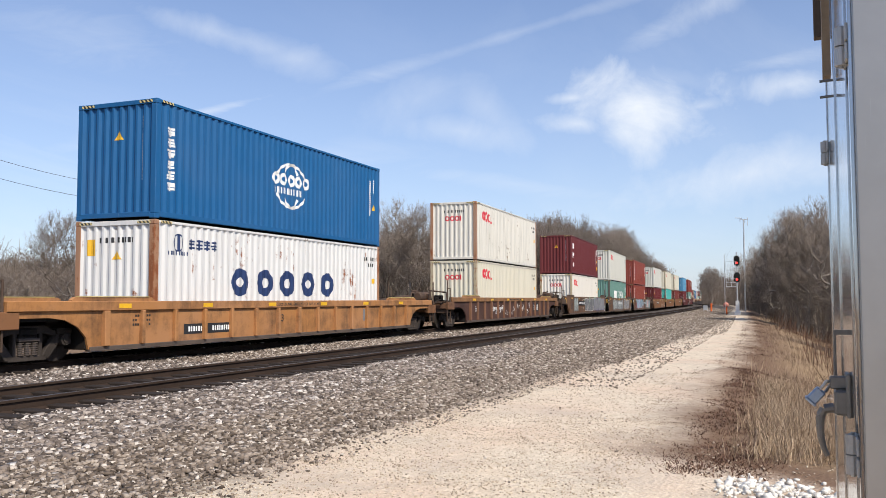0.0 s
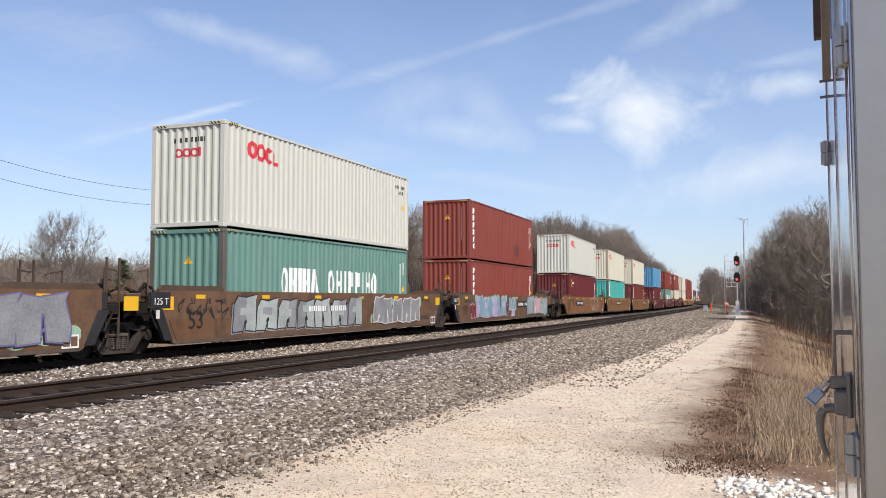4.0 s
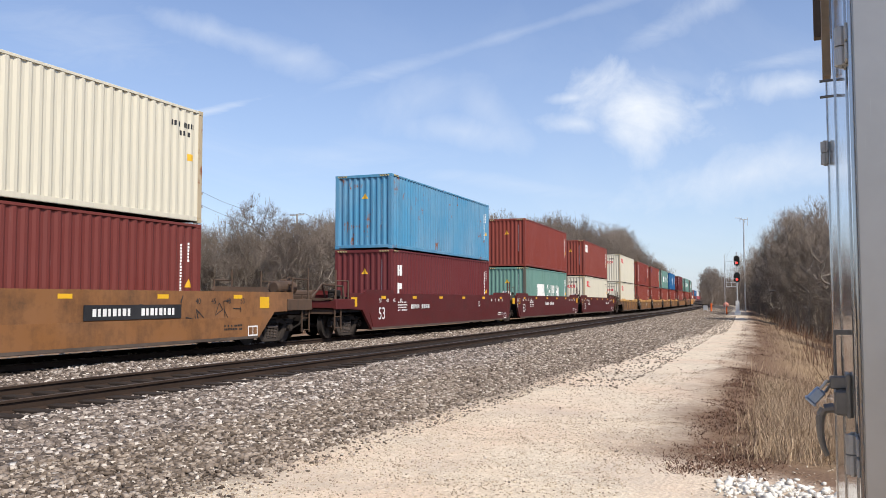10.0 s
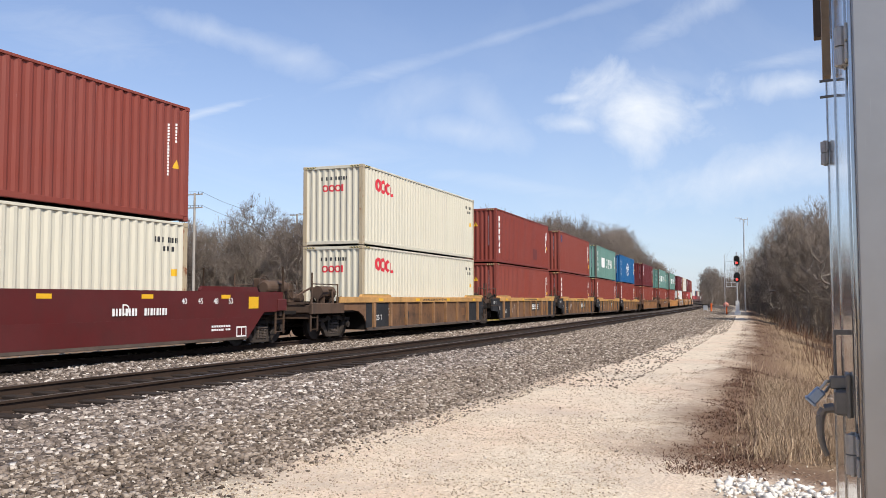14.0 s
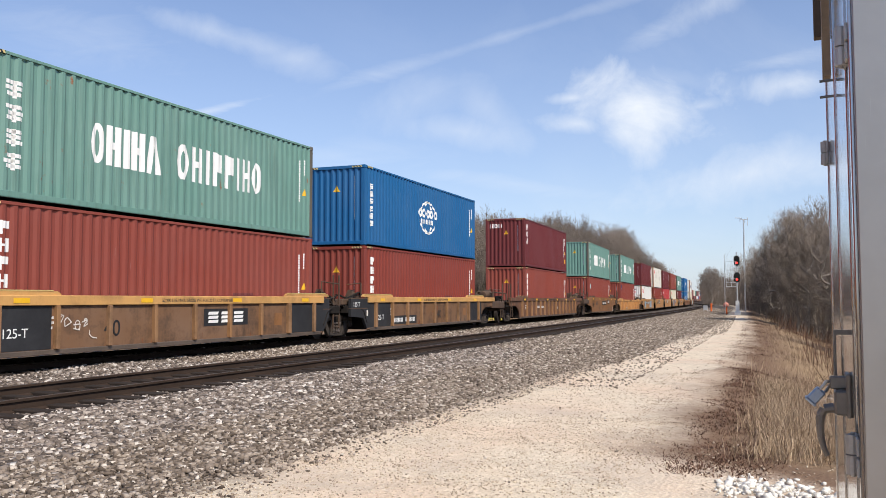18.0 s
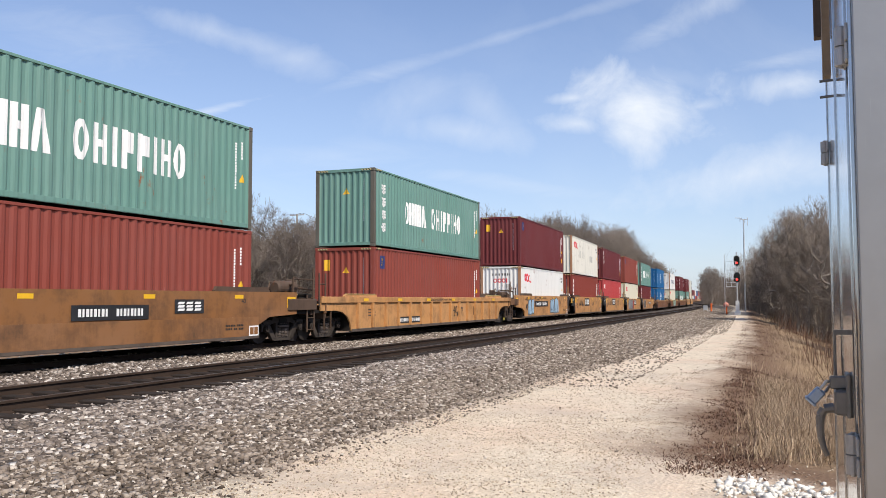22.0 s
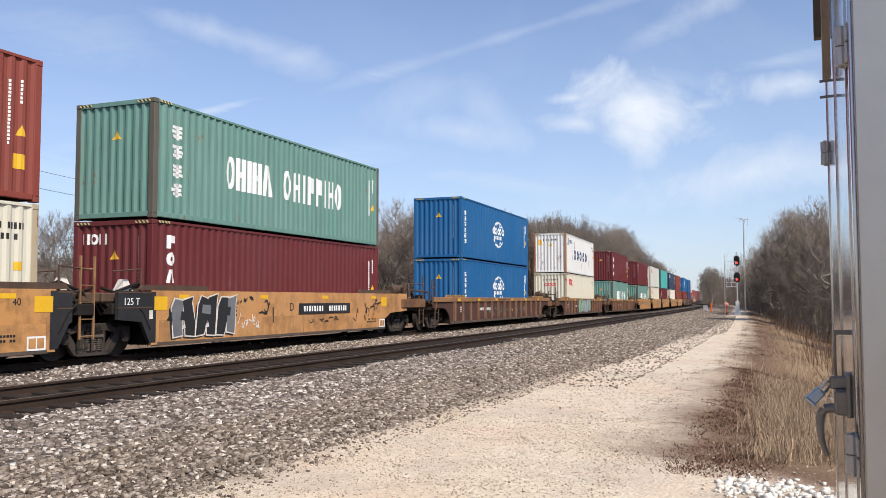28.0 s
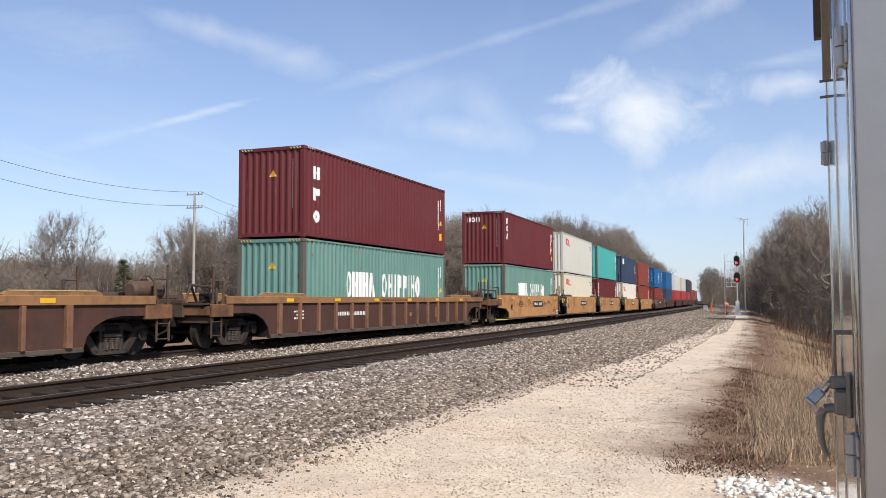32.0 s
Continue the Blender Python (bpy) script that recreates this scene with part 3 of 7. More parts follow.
def blocks(b, h, spans):
    """Heavy plain shapes, each between two places along the sheet: o a ring, 1 a bar, 2 two bars, ^ a wedge, t a top-heavy block."""
    out = []
    for a0, a1, k in spans:
        w = a1 - a0
        if k == "1":
            out.append(rect(a0, a1, b, b + h))
        elif k == "2":
            out += [rect(a0, a0 + w * 0.38, b, b + h), rect(a1 - w * 0.38, a1, b, b + h), rect(a0 + w * 0.38, a1 - w * 0.38, b + h * 0.42, b + h * 0.6)]
        elif k == "^":
            out += [[(a0, b), (a0 + w * 0.34, b), (a0 + w * 0.56, b + h), (a0 + w * 0.3, b + h)], [(a1 - w * 0.34, b), (a1, b), (a1 - w * 0.3, b + h), (a1 - w * 0.56, b + h)]]
        elif k == "t":
            out += [rect(a0, a0 + w * 0.42, b, b + h), rect(a0 + w * 0.42, a1, b + h * 0.42, b + h * 0.96)]
        else:
            out += ring((a0 + a1) / 2, b + h / 2, w / 2, h / 2, w * 0.36, 14)
    return out


_L, _R = -_hy, _hy
MARK_MESH = {
    "globe": laid("globe_emblem", ring(0.0, 1.49, 0.92, 0.70, 0.085, 26, 25, 130) + ring(0.0, 1.49, 0.92, 0.70, 0.085, 26, 205, 130) + ring(0.0, 1.49, 0.48, 0.70, 0.085, 16, 35, 110) + ring(0.0, 1.49, 0.48, 0.70, 0.085, 16, 215, 110)
                  + strokes(-1.05, 1.47, 0.40, 0.38, "ooooo", 0.06, 0, 0.28) + strokes(-0.9, 1.22, 0.18, 0.19, "22122122", 0.25)),
    "hanzi_column": laid("sign_column", sum([glyph(_L + 0.40, 2.04 - 0.268 * i, 0.32, 0.215, i) for i in range(6)], [])),
    "hanzi_large": laid("sign_column", sum([glyph(_L + 0.66, 2.0 - 0.475 * i, 0.46, 0.34, i + 9) for i in range(4)], [])),
    "big_rings": laid("large_letters", strokes(-2.99, 1.06, 0.82, 0.78, "ooooo", 0.47, 0, 0.3)),
    "ship_badge": laid("badge", ring(_L + 0.9, 2.38, 0.2, 0.22, 0.035, 16) + [rect(_L + 0.88, _L + 0.95, 2.18, 2.6)] + strokes(_L + 0.55, 2.07, 0.12, 0.1, "22222", 0.2)
                       + sum([glyph(_L + 1.28 + 0.31 * i, 2.23, 0.27, 0.27, i + 3) for i in range(4)], [])),
    "red_mark": laid("red_emblem", ring(_L + 1.34, 2.28, 0.24, 0.26, 0.13, 12) + ring(_L + 1.78, 2.26, 0.24, 0.26, 0.13, 12) + ring(_L + 2.17, 2.23, 0.21, 0.25, 0.13, 10, 40, 280) + [rect(_L + 2.38, _L + 2.49, 1.98, 2.36), rect(_L + 2.38, _L + 2.64, 1.98, 2.09)]),
    "slant_three": laid("white_letters", sum([blocks(b, 0.41, [(_L + 0.62, _L + 1.0, k)]) for b, k in ((1.90, "2"), (1.21, "t"), (0.50, "o"))], [])),
    "tall_white": laid("letter_column", sum([blocks(2.24 - 0.345 * i, 0.27, [(_L + 0.56, _L + 0.86, k)]) for i, k in enumerate("t2t2^o")], [])),
    "three_letters": laid("letter_column", sum([blocks(2.22 - 0.42 * i, 0.33, [(_L + 0.56, _L + 0.86, k)]) for i, k in enumerate("to^")], [])),
    "wide_letters": laid("company_letters", blocks(1.04, 0.90, [(-3.22, -2.82, "o"), (-2.74, -2.32, "2"), (-2.21, -2.04, "1"), (-1.96, -1.54, "2"), (-1.48, -0.98, "^"), (-0.40, 0.07, "o"), (0.17, 0.60, "2"), (0.73, 0.90, "1"),
                                                               (1.04, 1.43, "t"), (1.53, 1.97, "t"), (2.08, 2.23, "1"), (2.34, 2.73, "2"), (2.81, 3.24, "o")])),
    "yellow_ring": laid("ring_emblem", ring(_L + 1.1, 2.2, 0.3, 0.3, 0.08, 14, 60, 250)),
    "ring_words": laid("small_letters", strokes(_L + 1.0, 2.12, 0.14, 0.17, "oooooo", 0.15)),
    "white_panel": laid("white_panel", [rect(_L + 0.55, _L + 1.0, 0.95, 2.68)]),
    "panel_words": laid("letter_column", sum([glyph(_L + 0.66, 2.0 - 0.34 * i, 0.22, 0.24, i + 51) for i in range(4)], [])),
    "notice": laid("paper_notice", [rect(_L + 0.62, _L + 1.6, 1.95, 2.55)]),
    "notice_lines": laid("notice_print", bars(_L + 0.85, 2.32, 0.6, 0.06, 6, 0.2, 3) + bars(_L + 0.8, 2.12, 0.65, 0.05, 9, 0.2, 4)),
    "crest": laid("crest", [rect(_L + 0.6, _L + 0.95, 2.12, 2.6)]),
    "crest_line": laid("crest_stroke", [rect(_L + 0.68, _L + 0.88, 2.42, 2.5, 0.02), rect(_L + 0.66, _L + 0.74, 2.22, 2.44, 0.04)]),
    "drop": laid("round_emblem", [[(_L + 0.92 + 0.17 * math.cos(t), 2.12 + 0.21 * math.sin(t)) for t in [k * math.pi / 6 for k in range(12)]]]),
    "white_block": laid("white_letters", strokes(_L + 0.6, 2.05, 0.26, 0.4, "o21", 0.15)),
    "code": laid("code_letters", column(_R - 0.78, 2.35, 0.05, 1.3, 17, 5) + column(_R - 0.5, 2.4, 0.05, 0.5, 6, 6)),
    "code_side": laid("code_letters", bars(_R - 1.15, 2.36, 0.85, 0.13, 10, 0.35, 8) + bars(_R - 0.85, 2.15, 0.4, 0.12, 4, 0.35, 9)),
    "sticker": laid("yellow_sticker", [rect(_R - 0.55, _R - 0.36, 1.55, 1.72)]),
    "triangle": laid("warning_triangle", [[(_R - 0.58, 1.28), (_R - 0.34, 1.28), (_R - 0.46, 1.5)]]),
    "big_sticker": laid("yellow_sticker", [rect(_R - 0.65, _R - 0.35, 0.62, 0.92)]),
    "patch": laid("repair_patch", [rect(2.0, 2.9, 0.5, 1.15)]),
    "patch_row": laid("ghost_lettering", bars(-3.2, 1.35, 2.6, 0.55, 8, 0.4, 12) + bars(1.9, 1.2, 1.4, 0.5, 5, 0.4, 13)),
    "end_red": laid("red_emblem", ring(-0.32, 2.07, 0.12, 0.13, 0.06, 10) + ring(-0.05, 2.07, 0.12, 0.13, 0.06, 10) + ring(0.2, 2.07, 0.12, 0.13, 0.06, 10) + [rect(0.34, 0.42, 1.95, 2.2)], True),
    "end_code": laid("code_letters", bars(-0.5, 2.36, 1.1, 0.13, 11, 0.4, 15), True),
    "end_code_column": laid("code_letters", column(0.76, 2.5, 0.055, 1.6, 19, 16), True),
    "end_triangle": laid("warning_triangle", [[(-0.08, 1.95), (0.2, 1.95), (0.06, 2.2)]], True),
    "end_name": laid("white_letters", strokes(-0.95, 2.32, 0.22, 0.26, "2o2", 0.2), True),
    "end_sticker": laid("yellow_sticker", [rect(-0.85, -0.6, 2.05, 2.45)], True),
}
SIDE_AT, END_AT = pose(_hx - 0.012, 0, 0), pose(0, -_hy + 0.016, 0, 0, 0, -90)
PATCH_DARK = paint("touched_up_paint", (0.13, 0.03, 0.028), 0.3, 0.4, 0.05)
GHOST_INK = plain("rubbed_out_paint", (0.42, 0.41, 0.37), 0.6, 0, 0.2, 3)
NAVY_PLATE = plain("navy_sticker", (0.02, 0.03, 0.12), 0.5, 0, 0.1, 3)
CYAN_INK = plain("pale_blue_sticker", (0.35, 0.68, 0.75), 0.5, 0, 0.1, 3)
COMMON_DARK = [("code", WHITE_INK), ("triangle", YELLOW_INK), ("end_code_column", WHITE_INK), ("end_triangle", YELLOW_INK)]
COMMON_PALE = [("code_side", BLACK_INK), ("sticker", YELLOW_INK), ("end_code", BLACK_INK)]
MARKS = {
    "none": [], "globe_mark": [("globe", WHITE_INK), ("hanzi_column", WHITE_INK)],
    "big_rings": [("big_rings", NAVY_INK), ("ship_badge", NAVY_INK), ("end_sticker", YELLOW_INK), ("end_triangle", YELLOW_INK)],
    "red_mark": [("red_mark", RED_INK), ("end_red", RED_INK)], "red_mark_stained": [("red_mark", RED_INK), ("patch_row", GHOST_INK)],
    "slant_three": [("slant_three", WHITE_INK), ("big_sticker", YELLOW_INK)], "tall_white": [("tall_white", WHITE_INK), ("patch", PATCH_DARK)],
    "three_letters": [("three_letters", WHITE_INK), ("end_name", WHITE_INK), ("big_sticker", YELLOW_INK)], "wide_letters": [("wide_letters", WHITE_INK)],
    "wide_letters_signs": [("wide_letters", WHITE_INK), ("hanzi_large", WHITE_INK)], "yellow_ring": [("yellow_ring", YELLOW_INK), ("ring_words", WHITE_INK)],
    "white_panel": [("white_panel", WHITE_INK), ("panel_words", BLACK_INK)], "white_notice": [("notice", WHITE_INK), ("notice_lines", BLACK_INK)],
    "crest": [("crest", NAVY_PLATE), ("crest_line", YELLOW_INK), ("end_sticker", YELLOW_INK), ("big_sticker", YELLOW_INK)],
    "blue_drop": [("drop", CYAN_INK)], "white_block": [("white_block", WHITE_INK), ("big_sticker", YELLOW_INK)],
}


def add_marks(root, which, pale):
    for name, ink in MARKS[which] + (COMMON_PALE if pale else COMMON_DARK):
        me = MARK_MESH[name]
        p = part(me.name.split(".")[0], me, ink, root, at=END_AT if name.startswith("end_") else SIDE_AT)
        if "letters" in me.name or "column" in me.name or "emblem" in me.name or "badge" in me.name or "print" in me.name or "ghost" in me.name or "stroke" in me.name:
            p["kind"] = "stuff"


# ---- the train: place along the line at the start, wagon kind, paint, upper and lower container ----
TRAIN = [
    (13.92, "post", "orange", "blue:globe_mark", "rusty_white:big_rings"),
    (37.27, "post", "brown", "stained:red_mark", "cream:red_mark"),
    (60.76, "first", "ochre", "maroon:slant_three", "white:red_mark"),
    (80.29, "mid", "ochre", "grey_white:red_mark", "green:wide_letters"),
    (99.97, "last", "ochre", "oxide:tall_white", "oxide:tall_white"),
    (123.51, "first", "tan", "grey_white:red_mark", "maroon:yellow_ring"),
    (143.05, "mid", "tan", "cream:red_mark", "teal:white_panel"),
    (162.56, "last", "tan", "cream:red_mark", "dark_oxide:tall_white"),
    (186.25, "first", "dark_red", "sky_blue:none", "maroon:slant_three"),
    (205.78, "mid", "dark_red", "brown_red:none", "green:wide_letters"),
    (225.38, "last", "dark_red", "oxide:white_notice", "cream:red_mark"),
    (247.14, "pfirst", "yellow_brown", "cream:red_mark", "cream:red_mark"),
    (263.08, "pmid", "yellow_brown", "brown_red:tall_white", "oxide:none"),
    (278.88, "pmid", "yellow_brown", "oxide:crest", "brown_red:tall_white"),
    (294.76, "pmid", "yellow_brown", "green:wide_letters_signs", "oxide:tall_white"),
    (310.61, "plast", "yellow_brown", "blue:globe_mark", "brown_red:tall_white"),
    (332.30, "post", "rust_brown", "maroon:three_letters", "oxide:tall_white"),
    (353.92, "single", "tan", "green:wide_letters_signs", "oxide:blue_drop"),
    (373.84, "post", "yellow", "green:wide_letters_signs", "oxide:crest"),
    (393.70, "first", "yellow", "maroon:crest", "rusty_white:red_mark"),
    (409.10, "mid", "yellow", "stained:red_mark_stained", "brown_red:tall_white"),
    (424.33, "mid", "yellow", "maroon:three_letters", "red:white_block"),
    (439.85, "mid", "yellow", "oxide:crest", "cream:red_mark"),
    (455.32, "last", "yellow", "green:wide_letters_signs", "maroon:three_letters"),
    (476.57, "post", "brown", "blue:globe_mark", "blue:globe_mark"),
    (500.22, "post", "brown", "rusty_white:big_rings", "cream:red_mark"),
    (523.80, "post", "brown", "maroon:slant_three", "green:wide_letters"),
    (545.28, "first", "yellow", "maroon:three_letters", "green:wide_letters"),
    (560.79, "mid", "yellow", "grey_white:red_mark", "cream:red_mark"),
    (575.96, "mid", "yellow", "teal:none", "maroon:tall_white"),
    (592.74, "mid", "yellow", "navy:white_notice", "white:red_mark"),
    (607.93, "last", "yellow", "oxide:crest", "oxide:none"),
    (628.01, "first", "brown", "blue:globe_mark", "brown_red:none"),
    (646.99, "mid", "brown", "blue:none", "navy:none"),
    (667.75, "last", "brown", "rusty_white:big_rings", "red:none"),
    (687.0, "first", "brown", "cream:red_mark", "red:none"),
    (706.5, "mid", "brown", "navy:none", "red:none"),
    (726.0, "last", "brown", "oxide:none", "brown_red:none"),
    (747.5, "post", "brown", "cream:red_mark", "maroon:none"),
    (769.0, "post", "brown", "green:wide_letters", "oxide:none"),
    (790.5, "first", "tan", "maroon:none", "white:red_mark"),
    (810.0, "mid", "tan", "oxide:none", "blue:none"),
    (829.5, "last", "tan", "white:none", "red:none"),
    (851.0, "first", "yellow", "blue:none", "oxide:none"),
    (866.4, "mid", "yellow", "maroon:none", "cream:none"),
    (881.8, "mid", "yellow", "red:none", "maroon:none"),
    (897.2, "mid", "yellow", "brown_red:none", "green:none"),
    (912.6, "last", "yellow", "oxide:none", "oxide:none"),
    (934.0, "post", "brown", "brown_red:none", "maroon:none"),
    (955.5, "post", "brown", "maroon:none", "brown_red:none"),
    (977.0, "post", "brown", "oxide:none", "oxide:none"),
    (998.5, "post", "brown", "brown_red:none", "maroon:none"),
]
FLOOR_Z = 0.36
WORDS = {"cream": "cream-painted", "stained": "off-white, grey-stained", "white": "off-white, rust-marked", "rusty_white": "white, heavily rusted", "grey_white": "pale grey-white", "blue": "deep blue", "maroon": "maroon", "oxide": "faded oxide-red",
         "brown_red": "brown-red", "dark_oxide": "dark brown-red", "red": "bright red", "green": "weathered grey-green", "teal": "teal green", "sky_blue": "faded sky-blue", "navy": "dark navy", "grey": "grey"}
CARWORDS = {"orange": "orange", "brown": "rusty brown", "rust_brown": "rusty ochre-brown", "tan": "tan-brown", "ochre": "faded ochre-brown", "dark_red": "dark red", "yellow_brown": "yellow-brown", "yellow": "yellow"}
MOVING = []
BOX["rust_post"] = paint("rusted_post", (0.33, 0.17, 0.09), 0.9, 0.5, 0.2, 0.7)
BOX["tan_post"] = paint("stained_post", (0.42, 0.34, 0.22), 0.75, 0.5, 0.2, 0.6)
BOX["dark_post"] = paint("dark_post", (0.10, 0.09, 0.07), 0.6, 0.4, 0.1, 0.6)
FRAMES = {"rusty_white": "rust_post", "cream": "tan_post", "stained": "rust_post", "white": "tan_post", "green": "dark_post", "teal": "dark_post"}



def text_mesh(words, size):
    cu = bpy.data.curves.new("lettering", "FONT")
    cu.body, cu.size, cu.extrude = words, size, 0.002
    ob = bpy.data.objects.new("lettering", cu)
    me = bpy.data.meshes.new_from_object(ob)
    bpy.data.objects.remove(ob)
    return me


TEXT = {"53": text_mesh("53", 0.62), "40": text_mesh("40", 0.5), "125 T": text_mesh("125 T", 0.22), "125-T": text_mesh("125-T", 0.26), "A": text_mesh("A", 0.34), "B": text_mesh("B", 0.34), "C": text_mesh("C", 0.34), "D": text_mesh("D", 0.34), "E": text_mesh("E", 0.34),
        "sill": text_mesh("52,900 LBS. MAX. GROSS WT. FOR 20 FT. CONTAINER", 0.115), "53s": text_mesh("53", 0.2), "48s": text_mesh("48", 0.2), "45s": text_mesh("45", 0.2), "40s": text_mesh("40", 0.2), "20s": text_mesh("20", 0.2)}
ON_SIDE = pose(0, 0, 0, 90, 0, 90)           # lettering turned to read from the road


def tube_path(points, r, n=6):
    bm = bmesh.new()
    for a, b in zip(points, points[1:]):
        rod(bm, a, b, r, n=n)
    return bm


# wheels, side frames and springs of the trucks
_b = bmesh.new()
for _x in (-0.78, 0.78):
    _sx = 1 if _x > 0 else -1
    rod(_b, (_x - 0.065, 0, 0), (_x + 0.065, 0, 0), 0.455, n=28)
    rod(_b, (_x - _sx * 0.075 - 0.015, 0, 0), (_x - _sx * 0.075 + 0.015, 0, 0), 0.485, n=28)
    rod(_b, (_x + _sx * 0.066, 0, 0), (_x + _sx * 0.072, 0, 0), 0.38, 0.33, n=24)
    rod(_b, (_x + _sx * 0.06, 0, 0), (_x + _sx * 0.13, 0, 0), 0.13, n=14)
    for _k in range(5):
        _t = radians(72 * _k)
        rod(_b, (_x + _sx * 0.07, 0.24 * math.cos(_t), 0.24 * math.sin(_t)), (_x + _sx * 0.078, 0.24 * math.cos(_t), 0.24 * math.sin(_t)), 0.04, n=8)
rod(_b, (-1.0, 0, 0), (1.0, 0, 0), 0.08, n=12)
WHEELSET_MESH = mesh_of(_b, "wheelset")
_b = bmesh.new()
for _pts in ([(-1.12, 0.62), (-0.62, 0.66), (-0.45, 0.77), (0.45, 0.77), (0.62, 0.66), (1.12, 0.62), (1.12, 0.48), (0.7, 0.53), (0.4, 0.6), (-0.4, 0.6), (-0.7, 0.53), (-1.12, 0.48)],
             [(0.66, 0.55), (0.88, 0.5), (0.52, 0.08), (0.34, 0.14)], [(-0.66, 0.55), (-0.34, 0.14), (-0.52, 0.08), (-0.88, 0.5)],
             [(-0.52, 0.17), (0.52, 0.17), (0.46, 0.06), (-0.46, 0.06)], [(0.27, 0.62), (0.36, 0.62), (0.36, 0.14), (0.27, 0.14)], [(-0.36, 0.62), (-0.27, 0.62), (-0.27, 0.14), (-0.36, 0.14)]):
    _q = prism(_pts, 0.94, 1.07)
    bmesh.ops.bevel(_q, geom=_q.edges[:], offset=0.012, segments=1, affect="EDGES")
    _m = mesh_of(_q, "frame_member")
    _b.from_mesh(_m)
    bpy.data.meshes.remove(_m)
for _y in (-0.89, 0.89):
    rod(_b, (1.0, _y, 0.46), (1.15, _y, 0.46), 0.125, n=14)
    rod(_b, (1.14, _y, 0.46), (1.17, _y, 0.46), 0.075, n=10)
    for _k in range(3):
        _t = radians(120 * _k + 30)
        rod(_b, (1.14, _y + 0.1 * math.cos(_t), 0.46 + 0.1 * math.sin(_t)), (1.165, _y + 0.1 * math.cos(_t), 0.46 + 0.1 * math.sin(_t)), 0.018, n=6)
    box(_b, 0.93, 1.12, _y - 0.2, _y + 0.2, 0.57, 0.69, bevel=0.02)
    box(_b, 0.94, 1.08, _y - 0.22, _y - 0.14, 0.36, 0.58, bevel=0.012)
    box(_b, 0.94, 1.08, _y + 0.14, _y + 0.22, 0.36, 0.58, bevel=0.012)
SIDE_FRAME_MESH = mesh_of(_b, "side_frame")
_b = bmesh.new()
for _y in (-0.17, 0.0, 0.17):
    for _k in range(6):
        rod(_b, (1.03, _y, 0.185 + 0.045 * _k), (1.03, _y, 0.205 + 0.045 * _k), 0.082, n=10)
    rod(_b, (1.03, _y, 0.17), (1.03, _y, 0.46), 0.045, n=8)
box(_b, 0.9, 1.12, -0.26, 0.26, 0.455, 0.52, bevel=0.012)
box(_b, 0.98, 1.10, -0.2, 0.2, 0.54, 0.6, bevel=0.012)
SPRING_MESH = mesh_of(_b, "spring_group")
BOLSTER_MESH = mesh_of(boxes((-1.1, 1.1, -0.22, 0.22, 0.42, 0.72), (-0.35, 0.35, -0.3, 0.3, 0.7, 0.86), bevel=0.03), "bolster")
BRAKE_BEAM_MESH = mesh_of(boxes((-0.7, 0.7, -0.36, -0.28, 0.3, 0.4), (-0.7, 0.7, 0.28, 0.36, 0.3, 0.4), bevel=0.015), "brake_beam")
WHEELS = []


def add_truck(root, y):
    truck = part("truck", BOLSTER_MESH, STEEL_DARK, root, at=pose(0, y, RAIL))
    for turn in (0, 180):
        part("side_frame", SIDE_FRAME_MESH, TRUCK_STEEL, truck, at=pose(0, 0, 0, 0, 0, turn))
        part("spring_group", SPRING_MESH, SPRING_STEEL, truck, at=pose(0, 0, 0, 0, 0, turn))
    part("brake_beam", BRAKE_BEAM_MESH, STEEL_DARK, truck)
    for dy in (-0.89, 0.89):
        w = part("wheelset", WHEELSET_MESH, STEEL_WORN, truck)
        w.matrix_parent_inverse = Matrix.Translation((0, dy, 0.455))
        WHEELS.append(w)


TRUCK_STEEL = plain("dusty_cast_steel", (0.045, 0.036, 0.030), 0.8, 0.0, 0.45, 6, 0.3)
CHALK_WHITE = plain("chalky_white_paint", (0.62, 0.56, 0.50), 0.7, 0, 0.25, 8, 0.2)
SPRING_STEEL = plain("rusty_springs", (0.11, 0.085, 0.07), 0.7, 0.3, 0.4, 8)
PLATE_BLACK = plain("black_end_paint", (0.03, 0.03, 0.032), 0.6, 0, 0.35, 4)
GREY_SPRAY = plain("grey_spray_paint", (0.24, 0.24, 0.25), 0.6, 0, 0.35, 5)
BLUE_SPRAY = plain("pale_blue_spray_paint", (0.20, 0.31, 0.37), 0.6, 0, 0.3, 5)
PINK_SPRAY = plain("pink_spray_paint", (0.50, 0.32, 0.36), 0.6, 0, 0.3, 5)
GREEN_SPRAY = plain("pale_green_spray_paint", (0.27, 0.40, 0.28), 0.6, 0, 0.3, 5)
TEAL_SPRAY = plain("teal_grey_spray_paint", (0.16, 0.23, 0.24), 0.6, 0, 0.3, 5)
PALE_SPRAY = plain("pale_grey_spray_paint", (0.34, 0.37, 0.35), 0.6, 0, 0.3, 5)
LILAC_SPRAY = plain("lilac_spray_paint", (0.38, 0.36, 0.50), 0.6, 0, 0.3, 5)
SLATE_SPRAY = plain("slate_grey_spray_paint", (0.15, 0.155, 0.16), 0.6, 0, 0.25, 5)
VIOLET_SPRAY = plain("violet_spray_paint", (0.15, 0.13, 0.26), 0.6, 0, 0.25, 5)
SKY_SPRAY = plain("sky_blue_spray_paint", (0.30, 0.42, 0.52), 0.6, 0, 0.25, 5)
MINT_SPRAY = plain("mint_spray_paint", (0.22, 0.48, 0.42), 0.6, 0, 0.25, 5)
MAROON_SPRAY = plain("maroon_spray_paint", (0.15, 0.025, 0.025), 0.6, 0, 0.25, 5)
